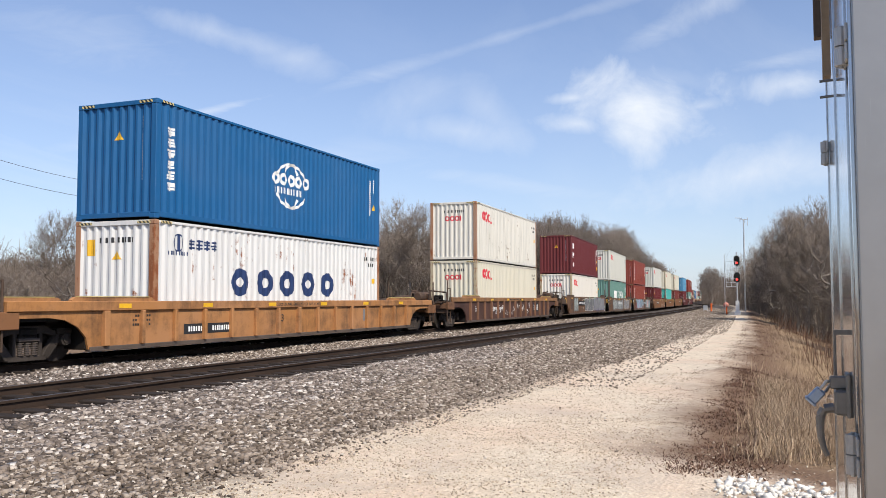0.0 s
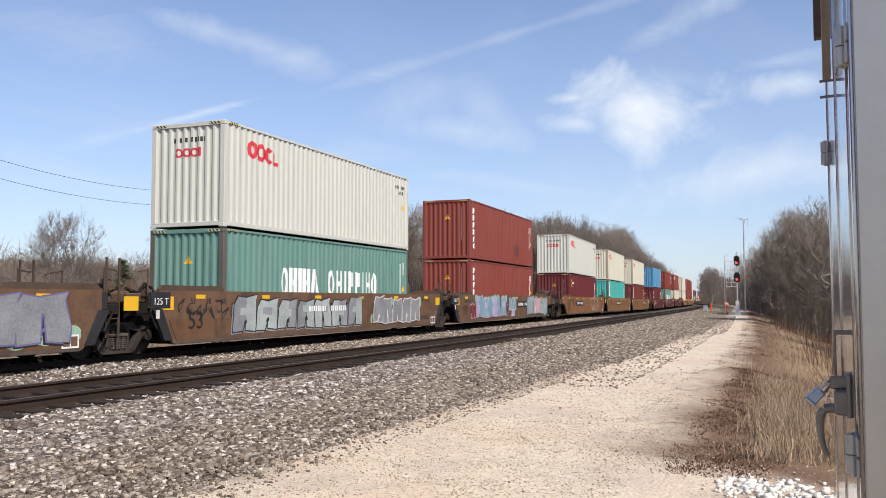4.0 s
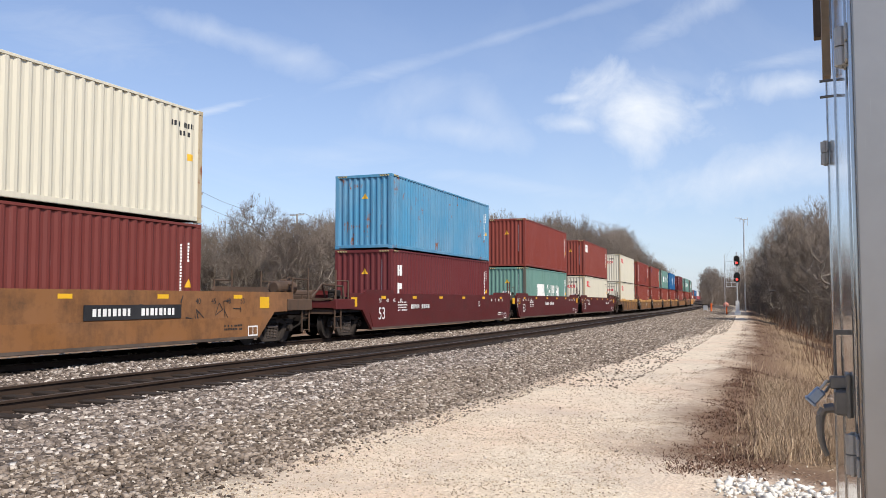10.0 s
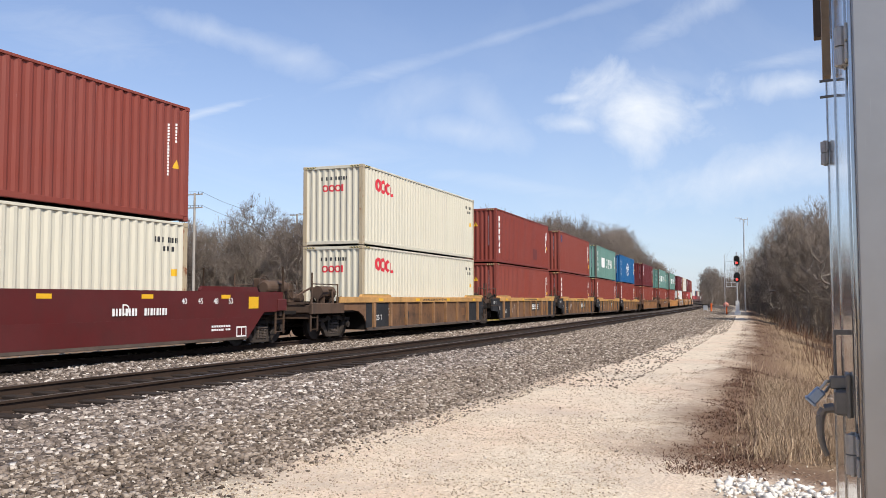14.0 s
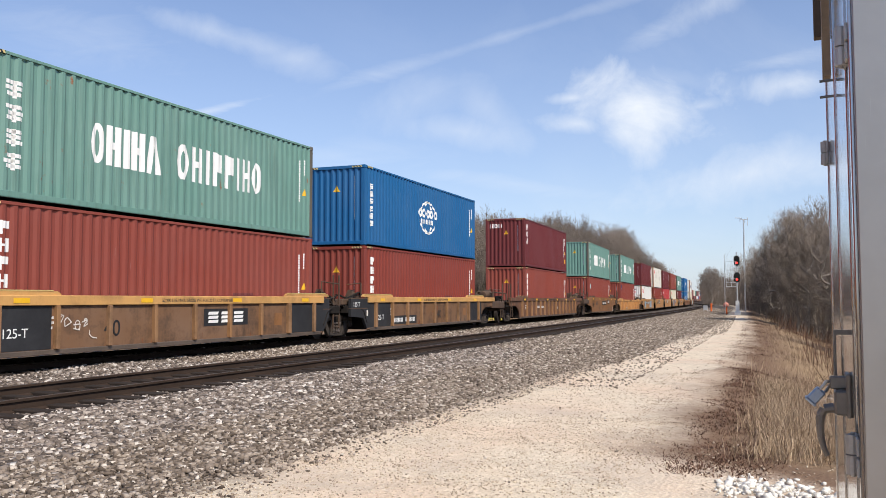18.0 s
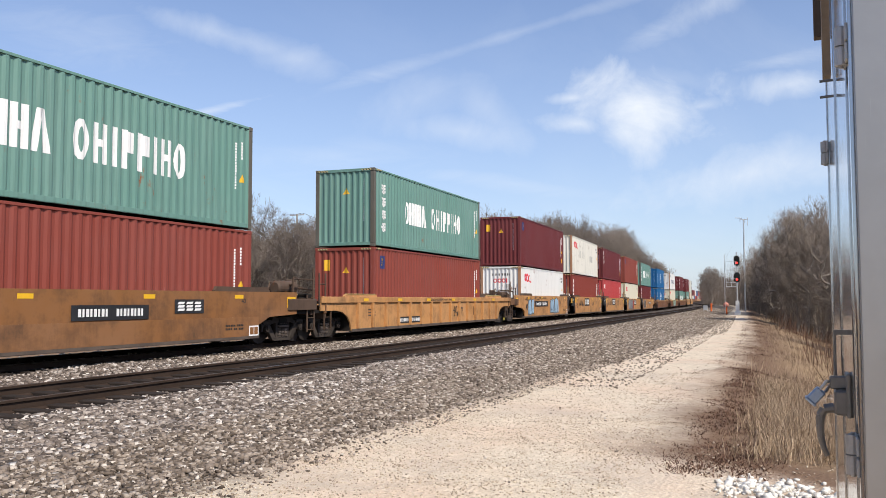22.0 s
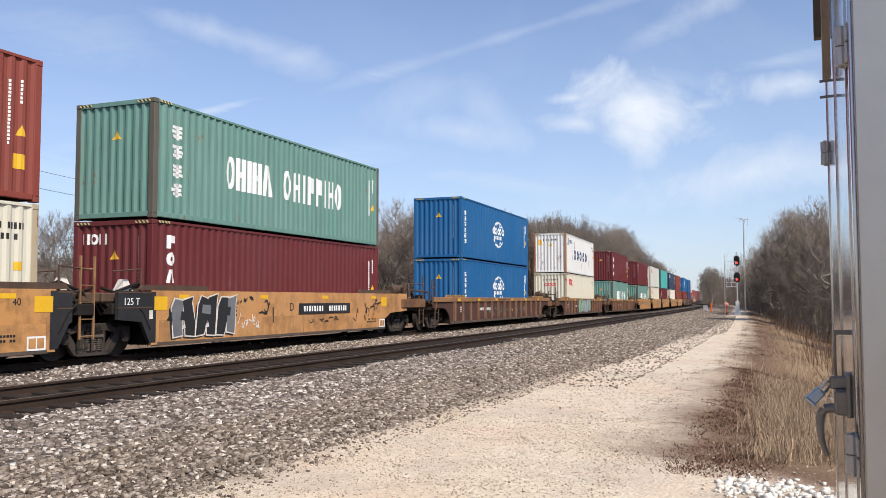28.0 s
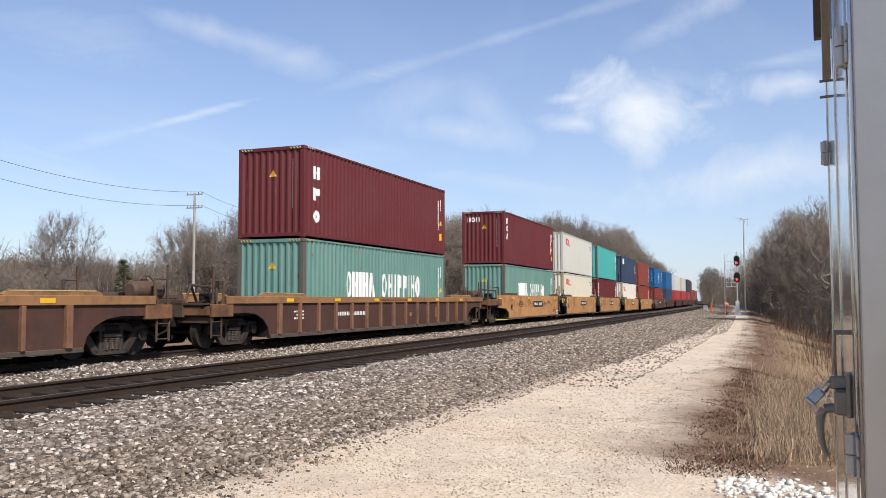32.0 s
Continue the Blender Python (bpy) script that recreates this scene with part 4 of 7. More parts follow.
CREAM_SPRAY = plain("cream_spray_paint", (0.60, 0.58, 0.38), 0.6, 0, 0.2, 5)
RED_SPRAY = plain("red_spray_paint", (0.34, 0.03, 0.03), 0.6, 0, 0.3, 5)


def graffiti(root, x, y0, y1, z0, z1, fill, line, seed, count=7, accent=None, ground=None):
    """A sprayed mural: a cloudy ground, heavy slanted blocks with a bright edge and a dark drop shade, no letters."""
    rng = random.Random(seed)
    cloud_bm, halo, shade, body, spark = (bmesh.new() for _ in range(5))

    def poly(bm, pts, dx):
        bm.faces.new([bm.verts.new((x + dx, min(max(a, y0 - 0.2), y1 + 0.2), min(max(b, z0 - 0.06), z1 + 0.08))) for a, b in pts])

    def grown(q, d):
        cy, cz = sum(p[0] for p in q) / len(q), sum(p[1] for p in q) / len(q)
        return [(a + d * (1 if a > cy else -1), b + d * (1 if b > cz else -1)) for a, b in q]

    h, step = z1 - z0, (y1 - y0) / count
    if ground:
        for k in range(count * 2 + 1):
            a, r = y0 + step * k / 2, h * rng.uniform(0.18, 0.34)
            b = rng.choice((z0 + h * 0.2, z1 - h * 0.12, z1 - h * 0.2))
            poly(cloud_bm, [(a + r * (1 + 0.12 * math.cos(3 * t)) * math.cos(t), b + 0.8 * r * math.sin(t)) for t in [j * math.pi / 7 for j in range(14)]], 0.001 + 0.0001 * k)
    for i in range(count):
        y, lean = y0 + i * step, rng.uniform(-0.06, 0.16)
        w = step * rng.uniform(0.86, 0.98)
        notch = rng.uniform(0.25, 0.5)
        lo, hi = z0 + h * rng.uniform(0.0, 0.08), z1 - h * rng.uniform(0.0, 0.14)
        left = [(y, lo), (y + w * 0.42, lo + h * rng.uniform(-0.02, 0.05)), (y + w * 0.46 + lean, lo + h * notch), (y + w * 0.5 + lean, hi - h * rng.uniform(0.0, 0.1)), (y + lean + w * 0.12, hi), (y + lean - w * 0.05, hi - h * 0.22)]
        right = [(y + w * 0.56, lo + h * rng.uniform(0, 0.06)), (y + w, lo), (y + w * 1.03, lo + h * 0.3), (y + w * 0.92 + lean, hi - h * 0.1), (y + w * 0.98 + lean, hi + h * 0.05), (y + w * 0.48 + lean, hi - h * 0.04)]
        bar = [(y + w * 0.3, lo + h * (notch + 0.1)), (y + w * 0.75, lo + h * (notch + 0.06)), (y + w * 0.78, lo + h * (notch + 0.28)), (y + w * 0.34, lo + h * (notch + 0.3))]
        for k, q in enumerate((left, right, bar)):
            dx = 0.0004 * (3 * i + k)
            poly(shade, [(a - 0.07, b - 0.05) for a, b in grown(q, 0.02)], 0.0042)
            if k < 2:
                poly(halo, grown(q, 0.035), 0.0046 + dx * 0.1)
            poly(spark if accent and (i + k) % 3 == 0 else body, q, 0.0075 + dx * 0.2)
        if rng.random() < 0.7:
            cy, cz, r = y + w * 0.5 + lean * 0.5, lo + h * rng.uniform(0.15, 0.3), h * rng.uniform(0.06, 0.1)
            poly(halo, [(cy - r, cz - r * 0.6), (cy + r * 0.9, cz - r * 0.3), (cy + r * 0.6, cz + r), (cy - r * 0.7, cz + r * 0.5)], 0.0105)
    if ground:
        tagged(part("sprayed_ground", cloud_bm, ground, root, "cloudy sprayed background"), kind="stuff")
    else:
        cloud_bm.free()
    tagged(part("sprayed_shade", shade, BLACK_INK if line is not BLACK_INK else GREY_SPRAY, root, "dark sprayed drop shade"), kind="stuff")
    tagged(part("sprayed_outline", halo, line, root, "sprayed graffiti outline"), kind="stuff")
    tagged(part("sprayed_painting", body, fill, root, "sprayed graffiti fill"), kind="stuff")
    if accent:
        tagged(part("sprayed_accent", spark, accent, root, "sprayed graffiti accents"), kind="stuff")
    else:
        spark.free()


def scribble(root, x, y0, y1, z0, z1, ink, seed, count=14, w=0.022):
    """Quick spray tags: clusters of short slanted strokes and loops."""
    rng = random.Random(seed)
    bm = bmesh.new()
    layer = 0

    def quad(pts):
        bm.faces.new([bm.verts.new((x + 0.004 + 0.0002 * layer, a, b)) for a, b in pts])

    step = (y1 - y0) / count
    for i in range(count):
        if rng.random() < 0.18:
            continue
        y, h = y0 + step * i, (z1 - z0) * rng.uniform(0.35, 0.7)
        z = rng.uniform(z0, z1 - h)
        p = (y, z + h * rng.random())
        for _ in range(rng.choice((3, 4, 5))):
            layer += 1
            q = (y + step * rng.uniform(-0.1, 1.0), z + h * rng.random())
            dy, dz = q[0] - p[0], q[1] - p[1]
            l = math.hypot(dy, dz) or 1
            ny, nz = -dz / l * w / 2, dy / l * w / 2
            quad([(p[0] - ny, p[1] - nz), (q[0] - ny, q[1] - nz), (q[0] + ny, q[1] + nz), (p[0] + ny, p[1] + nz)])
            p = q
        if rng.random() < 0.5:
            layer += 1
            r = h * rng.uniform(0.2, 0.4)
            for pts in ring(y + step / 2, z + h / 2, r * 0.7, r, w, 9, rng.uniform(0, 360), rng.uniform(140, 330)):
                quad(pts)
    tagged(part("sprayed_line", bm, ink, root, "sprayed scribble lines"), kind="stuff")


def flat_part(root, name, polys, x, ink, label=""):
    bm = bmesh.new()
    for poly in polys:
        bm.faces.new([bm.verts.new((x, a, b)) for a, b in poly])
    return tagged(part(name, bm, ink, root, label), kind="stuff" if len(polys) > 1 else "")


def number_board(root, x, y, z, w, h, seed, plate=True):
    """A dark board with pale bars in place of the wagon's number."""
    if plate:
        flat_part(root, "number_board", [rect(y, y + w, z, z + h)], x + 0.004, PLATE_BLACK)
    flat_part(root, "number_marking", sum([[rect(a, a + 0.035 * w, z + 0.25 * h, z + 0.75 * h), rect(a + 0.05 * w, a + 0.075 * w, z + 0.25 * h, z + 0.75 * h)] for a in [y + w * (0.08 + 0.095 * k) for k in (0, 1, 2, 3, 5, 6, 7, 8)]], []), x + 0.009, WHITE_INK)


def ladder(root, x, y, z0, z1, mat, wide=0.42, name="ladder"):
    bm = bmesh.new()
    for dy in (-wide / 2, wide / 2):
        box(bm, x - 0.02, x + 0.02, y + dy - 0.02, y + dy + 0.02, z0, z1)
    for z in np.arange(z0 + 0.06, z1, 0.36):
        rod(bm, (x, y - wide / 2, z), (x, y + wide / 2, z), 0.013)
    part(name, bm, mat, root)


DECK_PAINT = {"car_brown": paint("deck_brown", (0.19, 0.088, 0.04), 0.7, 0.0, 0.05, 0.7, grime=0.9), "car_dark_red": CAR["dark_red"], "car_orange": paint("deck_orange", (0.215, 0.095, 0.038), 0.7, 0.0, 0.05, 0.7, grime=0.9), "car_yellow": paint("deck_ochre", (0.185, 0.088, 0.037), 0.7, 0.0, 0.05, 0.7, grime=0.9)}
END_PAINT = paint("end_brown", (0.088, 0.052, 0.032), 0.6, 0.7, 0.05, 0.7, grime=0.6)


def end_gear(root, side, y_wall, y_end, mat, z_deck, brake, seed):
    """Deck, railings, ladder, coupler and brake gear beyond a wagon's outer end. side: -1 or 1."""
    y0, y1 = sorted((side * y_wall, side * (y_end - 0.75)))
    part("end_deck", boxes((-1.45, 1.45, y0, y1, z_deck - 0.3, z_deck - 0.06), (-1.5, -1.38, y0, y1, z_deck - 0.34, z_deck), (1.38, 1.5, y0, y1, z_deck - 0.34, z_deck), bevel=0.015), DECK_PAINT.get(mat.name, END_PAINT), root)
    for k, xp in enumerate((1.28, 1.02, -0.9)):
        part("train_pipe", tube_path([(xp, side * (y_wall - 0.2), z_deck + 0.02), (xp, side * (y_wall + 0.5), z_deck + 0.05 + 0.05 * k), (xp - 0.12, side * (y_wall + 0.9), z_deck - 0.1 + 0.1 * k), (xp - 0.1, side * (y_end - 0.85), z_deck - 0.02)], 0.028), STEEL_DARK, root)
    part("deck_grating", boxes(*[(-1.2, 1.2, *sorted((side * (y_wall + 0.25 + 0.12 * k), side * (y_wall + 0.31 + 0.12 * k))), z_deck - 0.058, z_deck - 0.02) for k in range(6)]), END_PAINT, root)
    part("control_valve", boxes((0.62, 0.98, *sorted((side * (y_wall + 0.02), side * (y_wall + 0.34))), z_deck - 0.06, z_deck + 0.3), (0.7, 0.9, *sorted((side * (y_wall + 0.34), side * (y_wall + 0.45))), z_deck + 0.02, z_deck + 0.2), bevel=0.03), STEEL_DARK, root)
    part("brake_cylinder", rods(((0.2, side * (y_wall + 0.55), z_deck + 0.16), (-0.5, side * (y_wall + 0.55), z_deck + 0.16)), ((-0.5, side * (y_wall + 0.55), z_deck + 0.16), (-1.1, side * (y_wall + 0.6), z_deck + 0.1)), r=0.15, n=12), END_PAINT, root)
    part("lever_frame", rods(((0.5, side * (y_wall + 0.2), z_deck - 0.05), (0.5, side * (y_wall + 0.5), z_deck + 0.5)), ((0.5, side * (y_wall + 0.5), z_deck + 0.5), (0.5, side * (y_end - 0.9), z_deck + 0.05)), ((0.5, side * (y_wall + 0.5), z_deck + 0.5), (1.3, side * (y_wall + 0.5), z_deck + 0.42)), ((1.3, side * (y_wall + 0.5), z_deck + 0.42), (1.34, side * (y_wall + 0.5), z_deck - 0.05)), r=0.035, n=6), END_PAINT, root)
    part("cross_beam", boxes((-1.4, 1.4, *sorted((side * (y_end - 0.95), side * (y_end - 0.83))), z_deck - 0.5, z_deck - 0.3), (-0.6, 0.6, *sorted((side * (y_end - 0.8), side * (y_end - 0.7))), z_deck - 0.35, z_deck + 0.12), bevel=0.02), END_PAINT, root)
    part("side_brace", prism([(side * (y_wall + 0.02), z_deck - 0.06), (side * (y_wall + 0.4), z_deck - 0.06), (side * (y_wall + 0.02), z_deck + 0.22)], 1.36, 1.42), mat, root)
    part("centre_sill", boxes((-0.3, 0.3, *sorted((side * (y_wall - 0.4), side * (y_end - 0.55))), 0.62, 0.98), bevel=0.02), STEEL_DARK, root)
    part("coupler", boxes((-0.12, 0.12, *sorted((side * (y_end - 0.6), side * (y_end - 0.05))), 0.72, 0.9), (-0.2, 0.2, *sorted((side * (y_end - 0.28), side * (y_end + 0.02))), 0.66, 0.98), bevel=0.03), STEEL_DARK, root)
    part("air_hose", tube_path([(0.35, side * (y_end - 0.6), 0.85), (0.38, side * (y_end - 0.35), 0.55), (0.3, side * (y_end - 0.05), 0.42)], 0.03), STEEL_DARK, root)
    for x in (-1.42, 1.42):
        ladder(root, x, side * (y_end - 1.0), 0.35, z_deck + 0.12, END_PAINT)
        bm = bmesh.new()
        for y in (y_wall + 0.35, y_end - 0.85):
            rod(bm, (x, side * y, z_deck - 0.1), (x, side * y, z_deck + (0.62 if y < y_end - 1 else 0.95)), 0.03)
        rod(bm, (x, side * (y_wall + 0.35), z_deck + 0.6), (x, side * (y_end - 0.8), z_deck + 0.6), 0.018)
        part("handrail", bm, END_PAINT, root)
    part("crossover_step", boxes((-1.3, 1.3, *sorted((side * (y_end - 0.95), side * (y_end - 0.7))), z_deck - 0.02, z_deck + 0.03)), END_PAINT, root)
    if brake:
        bm = bmesh.new()
        c, yb = Vector((0.75, side * (y_end - 0.82), z_deck + 0.42)), side * (y_end - 0.82)
        pts = [c + Vector((0, 0.27 * math.cos(t), 0.27 * math.sin(t))) for t in [k * math.pi / 8 for k in range(17)]]
        for a, b2 in zip(pts, pts[1:]):
            rod(bm, a, b2, 0.016)
        for k in range(0, 16, 4):
            rod(bm, c, pts[k], 0.012)
        part("brake_wheel", bm, END_PAINT, root)
        part("brake_housing", boxes((0.45, 0.72, yb - 0.15, yb + 0.15, z_deck, z_deck + 0.62), bevel=0.04), END_PAINT, root)
        bm = bmesh.new()
        rod(bm, (1.0, side * (y_wall + 0.05), z_deck + 0.34), (1.0, side * (y_wall + 0.95), z_deck + 0.34), 0.21, n=18)
        rod(bm, (1.0, side * (y_wall - 0.02), z_deck + 0.34), (1.0, side * (y_wall + 0.05), z_deck + 0.34), 0.15, 0.21, n=18)
        box(bm, 0.85, 1.15, *sorted((side * (y_wall + 0.2), side * (y_wall + 0.3))), z_deck - 0.06, z_deck + 0.18)
        box(bm, 0.85, 1.15, *sorted((side * (y_wall + 0.7), side * (y_wall + 0.8))), z_deck - 0.06, z_deck + 0.18)
        part("air_reservoir", bm, END_PAINT, root, "rusty brown air tank")


LADDER_PAINT = {"car_dark_red": CAR["dark_red"], "car_yellow": paint("ladder_ochre", (0.30, 0.16, 0.07), 0.5, 0.0, 0.05, 0.7, grime=0.7)}


def shared_end(root, side, y_wall, y_end, mat, z_top, plate=None):
    """Black end frame over the truck that two units share."""
    long = y_wall > 8
    if long:
        tip = y_end - 0.6 if side < 0 else y_wall + 0.12
        root_y = y_wall - 0.4 if side < 0 else y_wall - 0.02
        shapes = [[(root_y, z_top - 0.04), (tip, z_top - 0.04), (tip, z_top - 0.42), (root_y, z_top - 0.42)],
                  [(y_wall - 0.12, z_top - 0.43), (y_wall + 0.2, z_top - 0.43), (y_wall - 0.22, 0.37), (y_wall - 0.5, 0.37)]]
    else:
        tip = y_end - 0.3 if side < 0 else y_wall + 0.42
        shapes = [[(y_wall - 0.14, z_top - 0.03), (tip, z_top - 0.03), (tip, z_top - 0.66), (y_wall + 0.34, z_top - 0.72), (y_wall + 0.06, 0.34), (y_wall - 0.14, 0.34)]]
    for sx in (1, -1):
        for pts in shapes:
            part("end_plate", prism([(side * a, b) for a, b in pts], *sorted((sx * 1.37, sx * (1.471 if long else 1.464)))), plate or PLATE_BLACK, root, "" if plate else "black-painted end plate")
        bm = bmesh.new()
        for dz in (0.0, 0.34):
            box(bm, *sorted((sx * 1.372, sx * 1.47)), *sorted((side * (y_wall + 0.02), side * (tip + 0.012))), z_top - 0.05 - dz - 0.02, z_top - 0.05 - dz + 0.012)
        part("plate_rib", bm, plate or END_PAINT, root)
        flat_part(root, "paper_card", [rect(*sorted((side * (y_wall - 0.02), side * (y_wall + 0.10))), z_top - 0.66, z_top - 0.46)], sx * 1.475, CHALK_WHITE) if side < 0 and sx > 0 else None
    for k in range(3):
        part("air_pipe", tube_path([(1.28 - 0.1 * k, side * (y_wall + 0.1), z_top - 0.12 - 0.12 * k), (1.3 - 0.1 * k, side * (y_end - 0.55 + 0.1 * k), z_top - 0.02 - 0.2 * k), (1.22 - 0.1 * k, side * (y_end - 0.25), z_top - 0.35 - 0.1 * k), (1.2 - 0.1 * k, side * (y_end - 0.02), z_top - 0.2)], 0.022), TRUCK_STEEL, root)
    y0, y1 = sorted((side * y_wall, side * (y_end - 0.25)))
    part("end_deck", boxes((-1.35, 1.35, y0, y1, z_top - 0.55, z_top - 0.3), (-0.45, 0.45, *sorted((side * y_wall, side * y_end)), 0.8, 1.05), bevel=0.02), STEEL_DARK, root)
    for x in (-1.3, 1.3):
        side > 0 and ladder(root, x, side * (y_end - 0.42), z_top - 1.05, z_top + 0.72, LADDER_PAINT.get(mat.name, END_PAINT), 0.38)
    part("hose_bundle", tube_path([(1.2, side * (y_wall - 0.05), z_top + 0.06), (1.24, side * (y_wall + 0.25), z_top + 0.16), (1.2, side * (y_end - 0.45), z_top - 0.05), (1.15, side * (y_end - 0.1), z_top + 0.05)], 0.035), STEEL_DARK, root)
    for xx in (1.3, -1.3):
        bm = bmesh.new()
        rod(bm, (xx, side * (y_wall + 0.2), z_top - 0.3), (xx, side * (y_wall + 0.2), z_top + 0.5), 0.022)
        rod(bm, (xx, side * (y_wall + 0.2), z_top + 0.49), (xx, side * (y_end - 0.3), z_top + 0.42), 0.016)
        part("handrail", bm, END_PAINT, root)
    part("articulation_block", boxes((-0.5, 1.28, *sorted((side * (y_end - 0.5), side * (y_end - 0.02))), z_top - 0.28, z_top - 0.06), (0.9, 1.2, *sorted((side * (y_wall + 0.05), side * (y_wall + 0.4))), z_top - 0.3, z_top + 0.1), bevel=0.03), END_PAINT, root)
    bm = tube_path([(1.25, side * (y_end - 0.9), z_top + 0.02), (1.42, side * (y_end - 0.8), z_top - 0.3), (1.46, side * (y_wall + 0.3), z_top - 0.5), (1.46, side * (y_wall + 0.05), z_top - 0.9)], 0.025)
    part("brake_pipe", bm, STEEL_DARK, root)
    bm = bmesh.new()
    bmesh.ops.create_cone(bm, cap_ends=True, segments=4, radius1=0.22, radius2=0.1, depth=0.26, matrix=pose(1.05, side * (y_wall + 0.5), z_top + 0.12, 0, 0, 45))
    part("cone_guide", bm, CHALK_WHITE if mat.name in ("car_yellow", "car_dark_red") else END_PAINT, root)


# where the number boards stand along single wagons: start and length
BOARD_AT = {3: (-4.81, 2.87), 5: (1.5, 2.9), 6: (-4.73, 3.0), 8: (1.95, 3.1), 9: (-5.0, 2.3), 11: (3.13, 2.1), 20: (-3.52, 3.37), 24: (0.12, 3.27)}


def make_wagon(kind, colour, back, fore, seed):
    """One unit of a well wagon. back, fore: distance to the neighbours' middles."""
    rng = random.Random(seed)
    root = new("well_wagon")
    post = kind.startswith("p")
    long = kind in ("first", "mid", "last") and (back > 17 or fore > 17) and min(back, fore) > 17 or kind == "post"
    tagged(root, f"{CARWORDS[colour]} steel {'side-post' if post else 'smooth-sided'} well wagon under stacked containers", "railway wagon", group="well wagons of the train")
    body = CAR[colour]
    pale = colour in ("orange", "tan", "yellow", "ochre")
    ink = BLACK_INK if pale else WHITE_INK
    hb = 8.35 if long else 6.2            # foot of the side wall
    zb, zt = 0.29, 1.42 if post else 1.55
    if colour == "orange":
        zt = 1.30
    lone = kind in ("post", "single")
    first, last = lone or kind.endswith("first"), lone or kind.endswith("last")
    xo = 1.50 if post else 1.46
    # side walls with the truck openings cut out at their ends
    def wall_outline():
        out = []
        for side, outer in ((1, last), (-1, first)):
            if outer and post:
                arc = [(hb + 1.05 * (1 - math.cos(t)), zb + 0.68 * math.sin(t)) for t in [radians(a) for a in (0, 22, 45, 68, 90)]]
                pts = arc + [(hb + 2.1, zb + 0.68), (hb + 2.1, zt)]
            elif outer:
                pts = [(hb, zb), (hb + 0.75, 0.98), (hb + 1.7, 1.0), (hb + 1.7, zt)] if long else [(hb - 0.5, zb), (hb - 0.1, 0.62), (hb + 0.45, 0.84), (hb + 1.9, 0.9), (hb + 1.9, zt)]
            else:
                pts = [(hb, zb), (hb + (0.12 if long else 0.1), zb + 0.1), (hb + (0.55 if long else 0.85), zt - 0.5), (hb + (0.55 if long else 0.85), zt)] if long else [(hb + 0.15, zb), (hb + 0.15, zt)]
            out.append([(side * a, b) for a, b in pts])
        return out[0] + out[1][::-1]
    outline = wall_outline()
    for sx in (1, -1):
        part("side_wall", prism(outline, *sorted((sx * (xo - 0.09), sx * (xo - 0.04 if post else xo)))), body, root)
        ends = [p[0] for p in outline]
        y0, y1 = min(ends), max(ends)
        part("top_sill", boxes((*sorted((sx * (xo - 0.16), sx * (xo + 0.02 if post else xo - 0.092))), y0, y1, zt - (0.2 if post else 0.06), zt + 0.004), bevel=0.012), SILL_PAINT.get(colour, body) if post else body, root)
        if post:
            part("bottom_chord", boxes((*sorted((sx * (xo - 0.16), sx * (xo + 0.0))), -hb + 0.02, hb - 0.02, zb - 0.05, zb + 0.05), bevel=0.01), STEEL_PALE, root)
        else:
            part("bottom_chord", boxes((*sorted((sx * (xo - 0.2), sx * (xo + 0.012))), -hb + 0.05, hb - 0.05, zb - 0.03, zb + 0.06), bevel=0.01), STEEL_PALE, root)
            part("lower_plate", prism([(-hb + 0.1, zb + 0.05), (-hb - 0.18 if long else -hb + 0.1, 0.86), (hb + 0.18 if long else hb - 0.1, 0.86), (hb - 0.1, zb + 0.05)], *sorted((sx * (xo - 0.02), sx * (xo + 0.014)))), body, root)
        if post:
            n = 15 if long else 9
            for k in range(n):
                y = -hb + 0.45 + (2 * hb - 0.9) * k / (n - 1)
                wide = 0.1 if k % 7 else 0.16
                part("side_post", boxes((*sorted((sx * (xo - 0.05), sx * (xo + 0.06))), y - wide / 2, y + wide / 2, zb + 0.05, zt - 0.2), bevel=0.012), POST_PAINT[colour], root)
        for side in (1, -1):
            yg = hb - 0.9
            lip = 0.09 if post else 0.13
            a, b2 = sorted((side * (yg - 1.1), side * (yg + 1.4)))
            part("container_guide", prism([(a, zt), (a, zt + 0.03), (a + 0.1, zt + lip), (b2 - 0.1, zt + lip), (b2, zt + 0.03), (b2, zt)], *sorted((sx * (xo - 0.12), sx * (xo - 0.02)))), SILL_PAINT.get(colour, body) if post else GUIDE_PAINT.get(colour, END_PAINT), root)
            if post:
                part("yellow_guide_strip", boxes((*sorted((sx * (xo - 0.13), sx * (xo - 0.01))), a + 0.2, b2 - 0.2, zt + 0.091, zt + 0.11)), YELLOW_PAINT, root)
    part("well_floor", boxes((-1.3, 1.3, -hb + 0.1, hb - 0.1, 0.27, 0.35)), STEEL_DARK, root)
    for side in (1, -1):
        part("bulkhead", boxes((-xo + 0.1, xo - 0.1, *sorted((side * (hb - 0.05), side * (hb + 0.05))), 0.3, zt - 0.15)), STEEL_DARK, root)
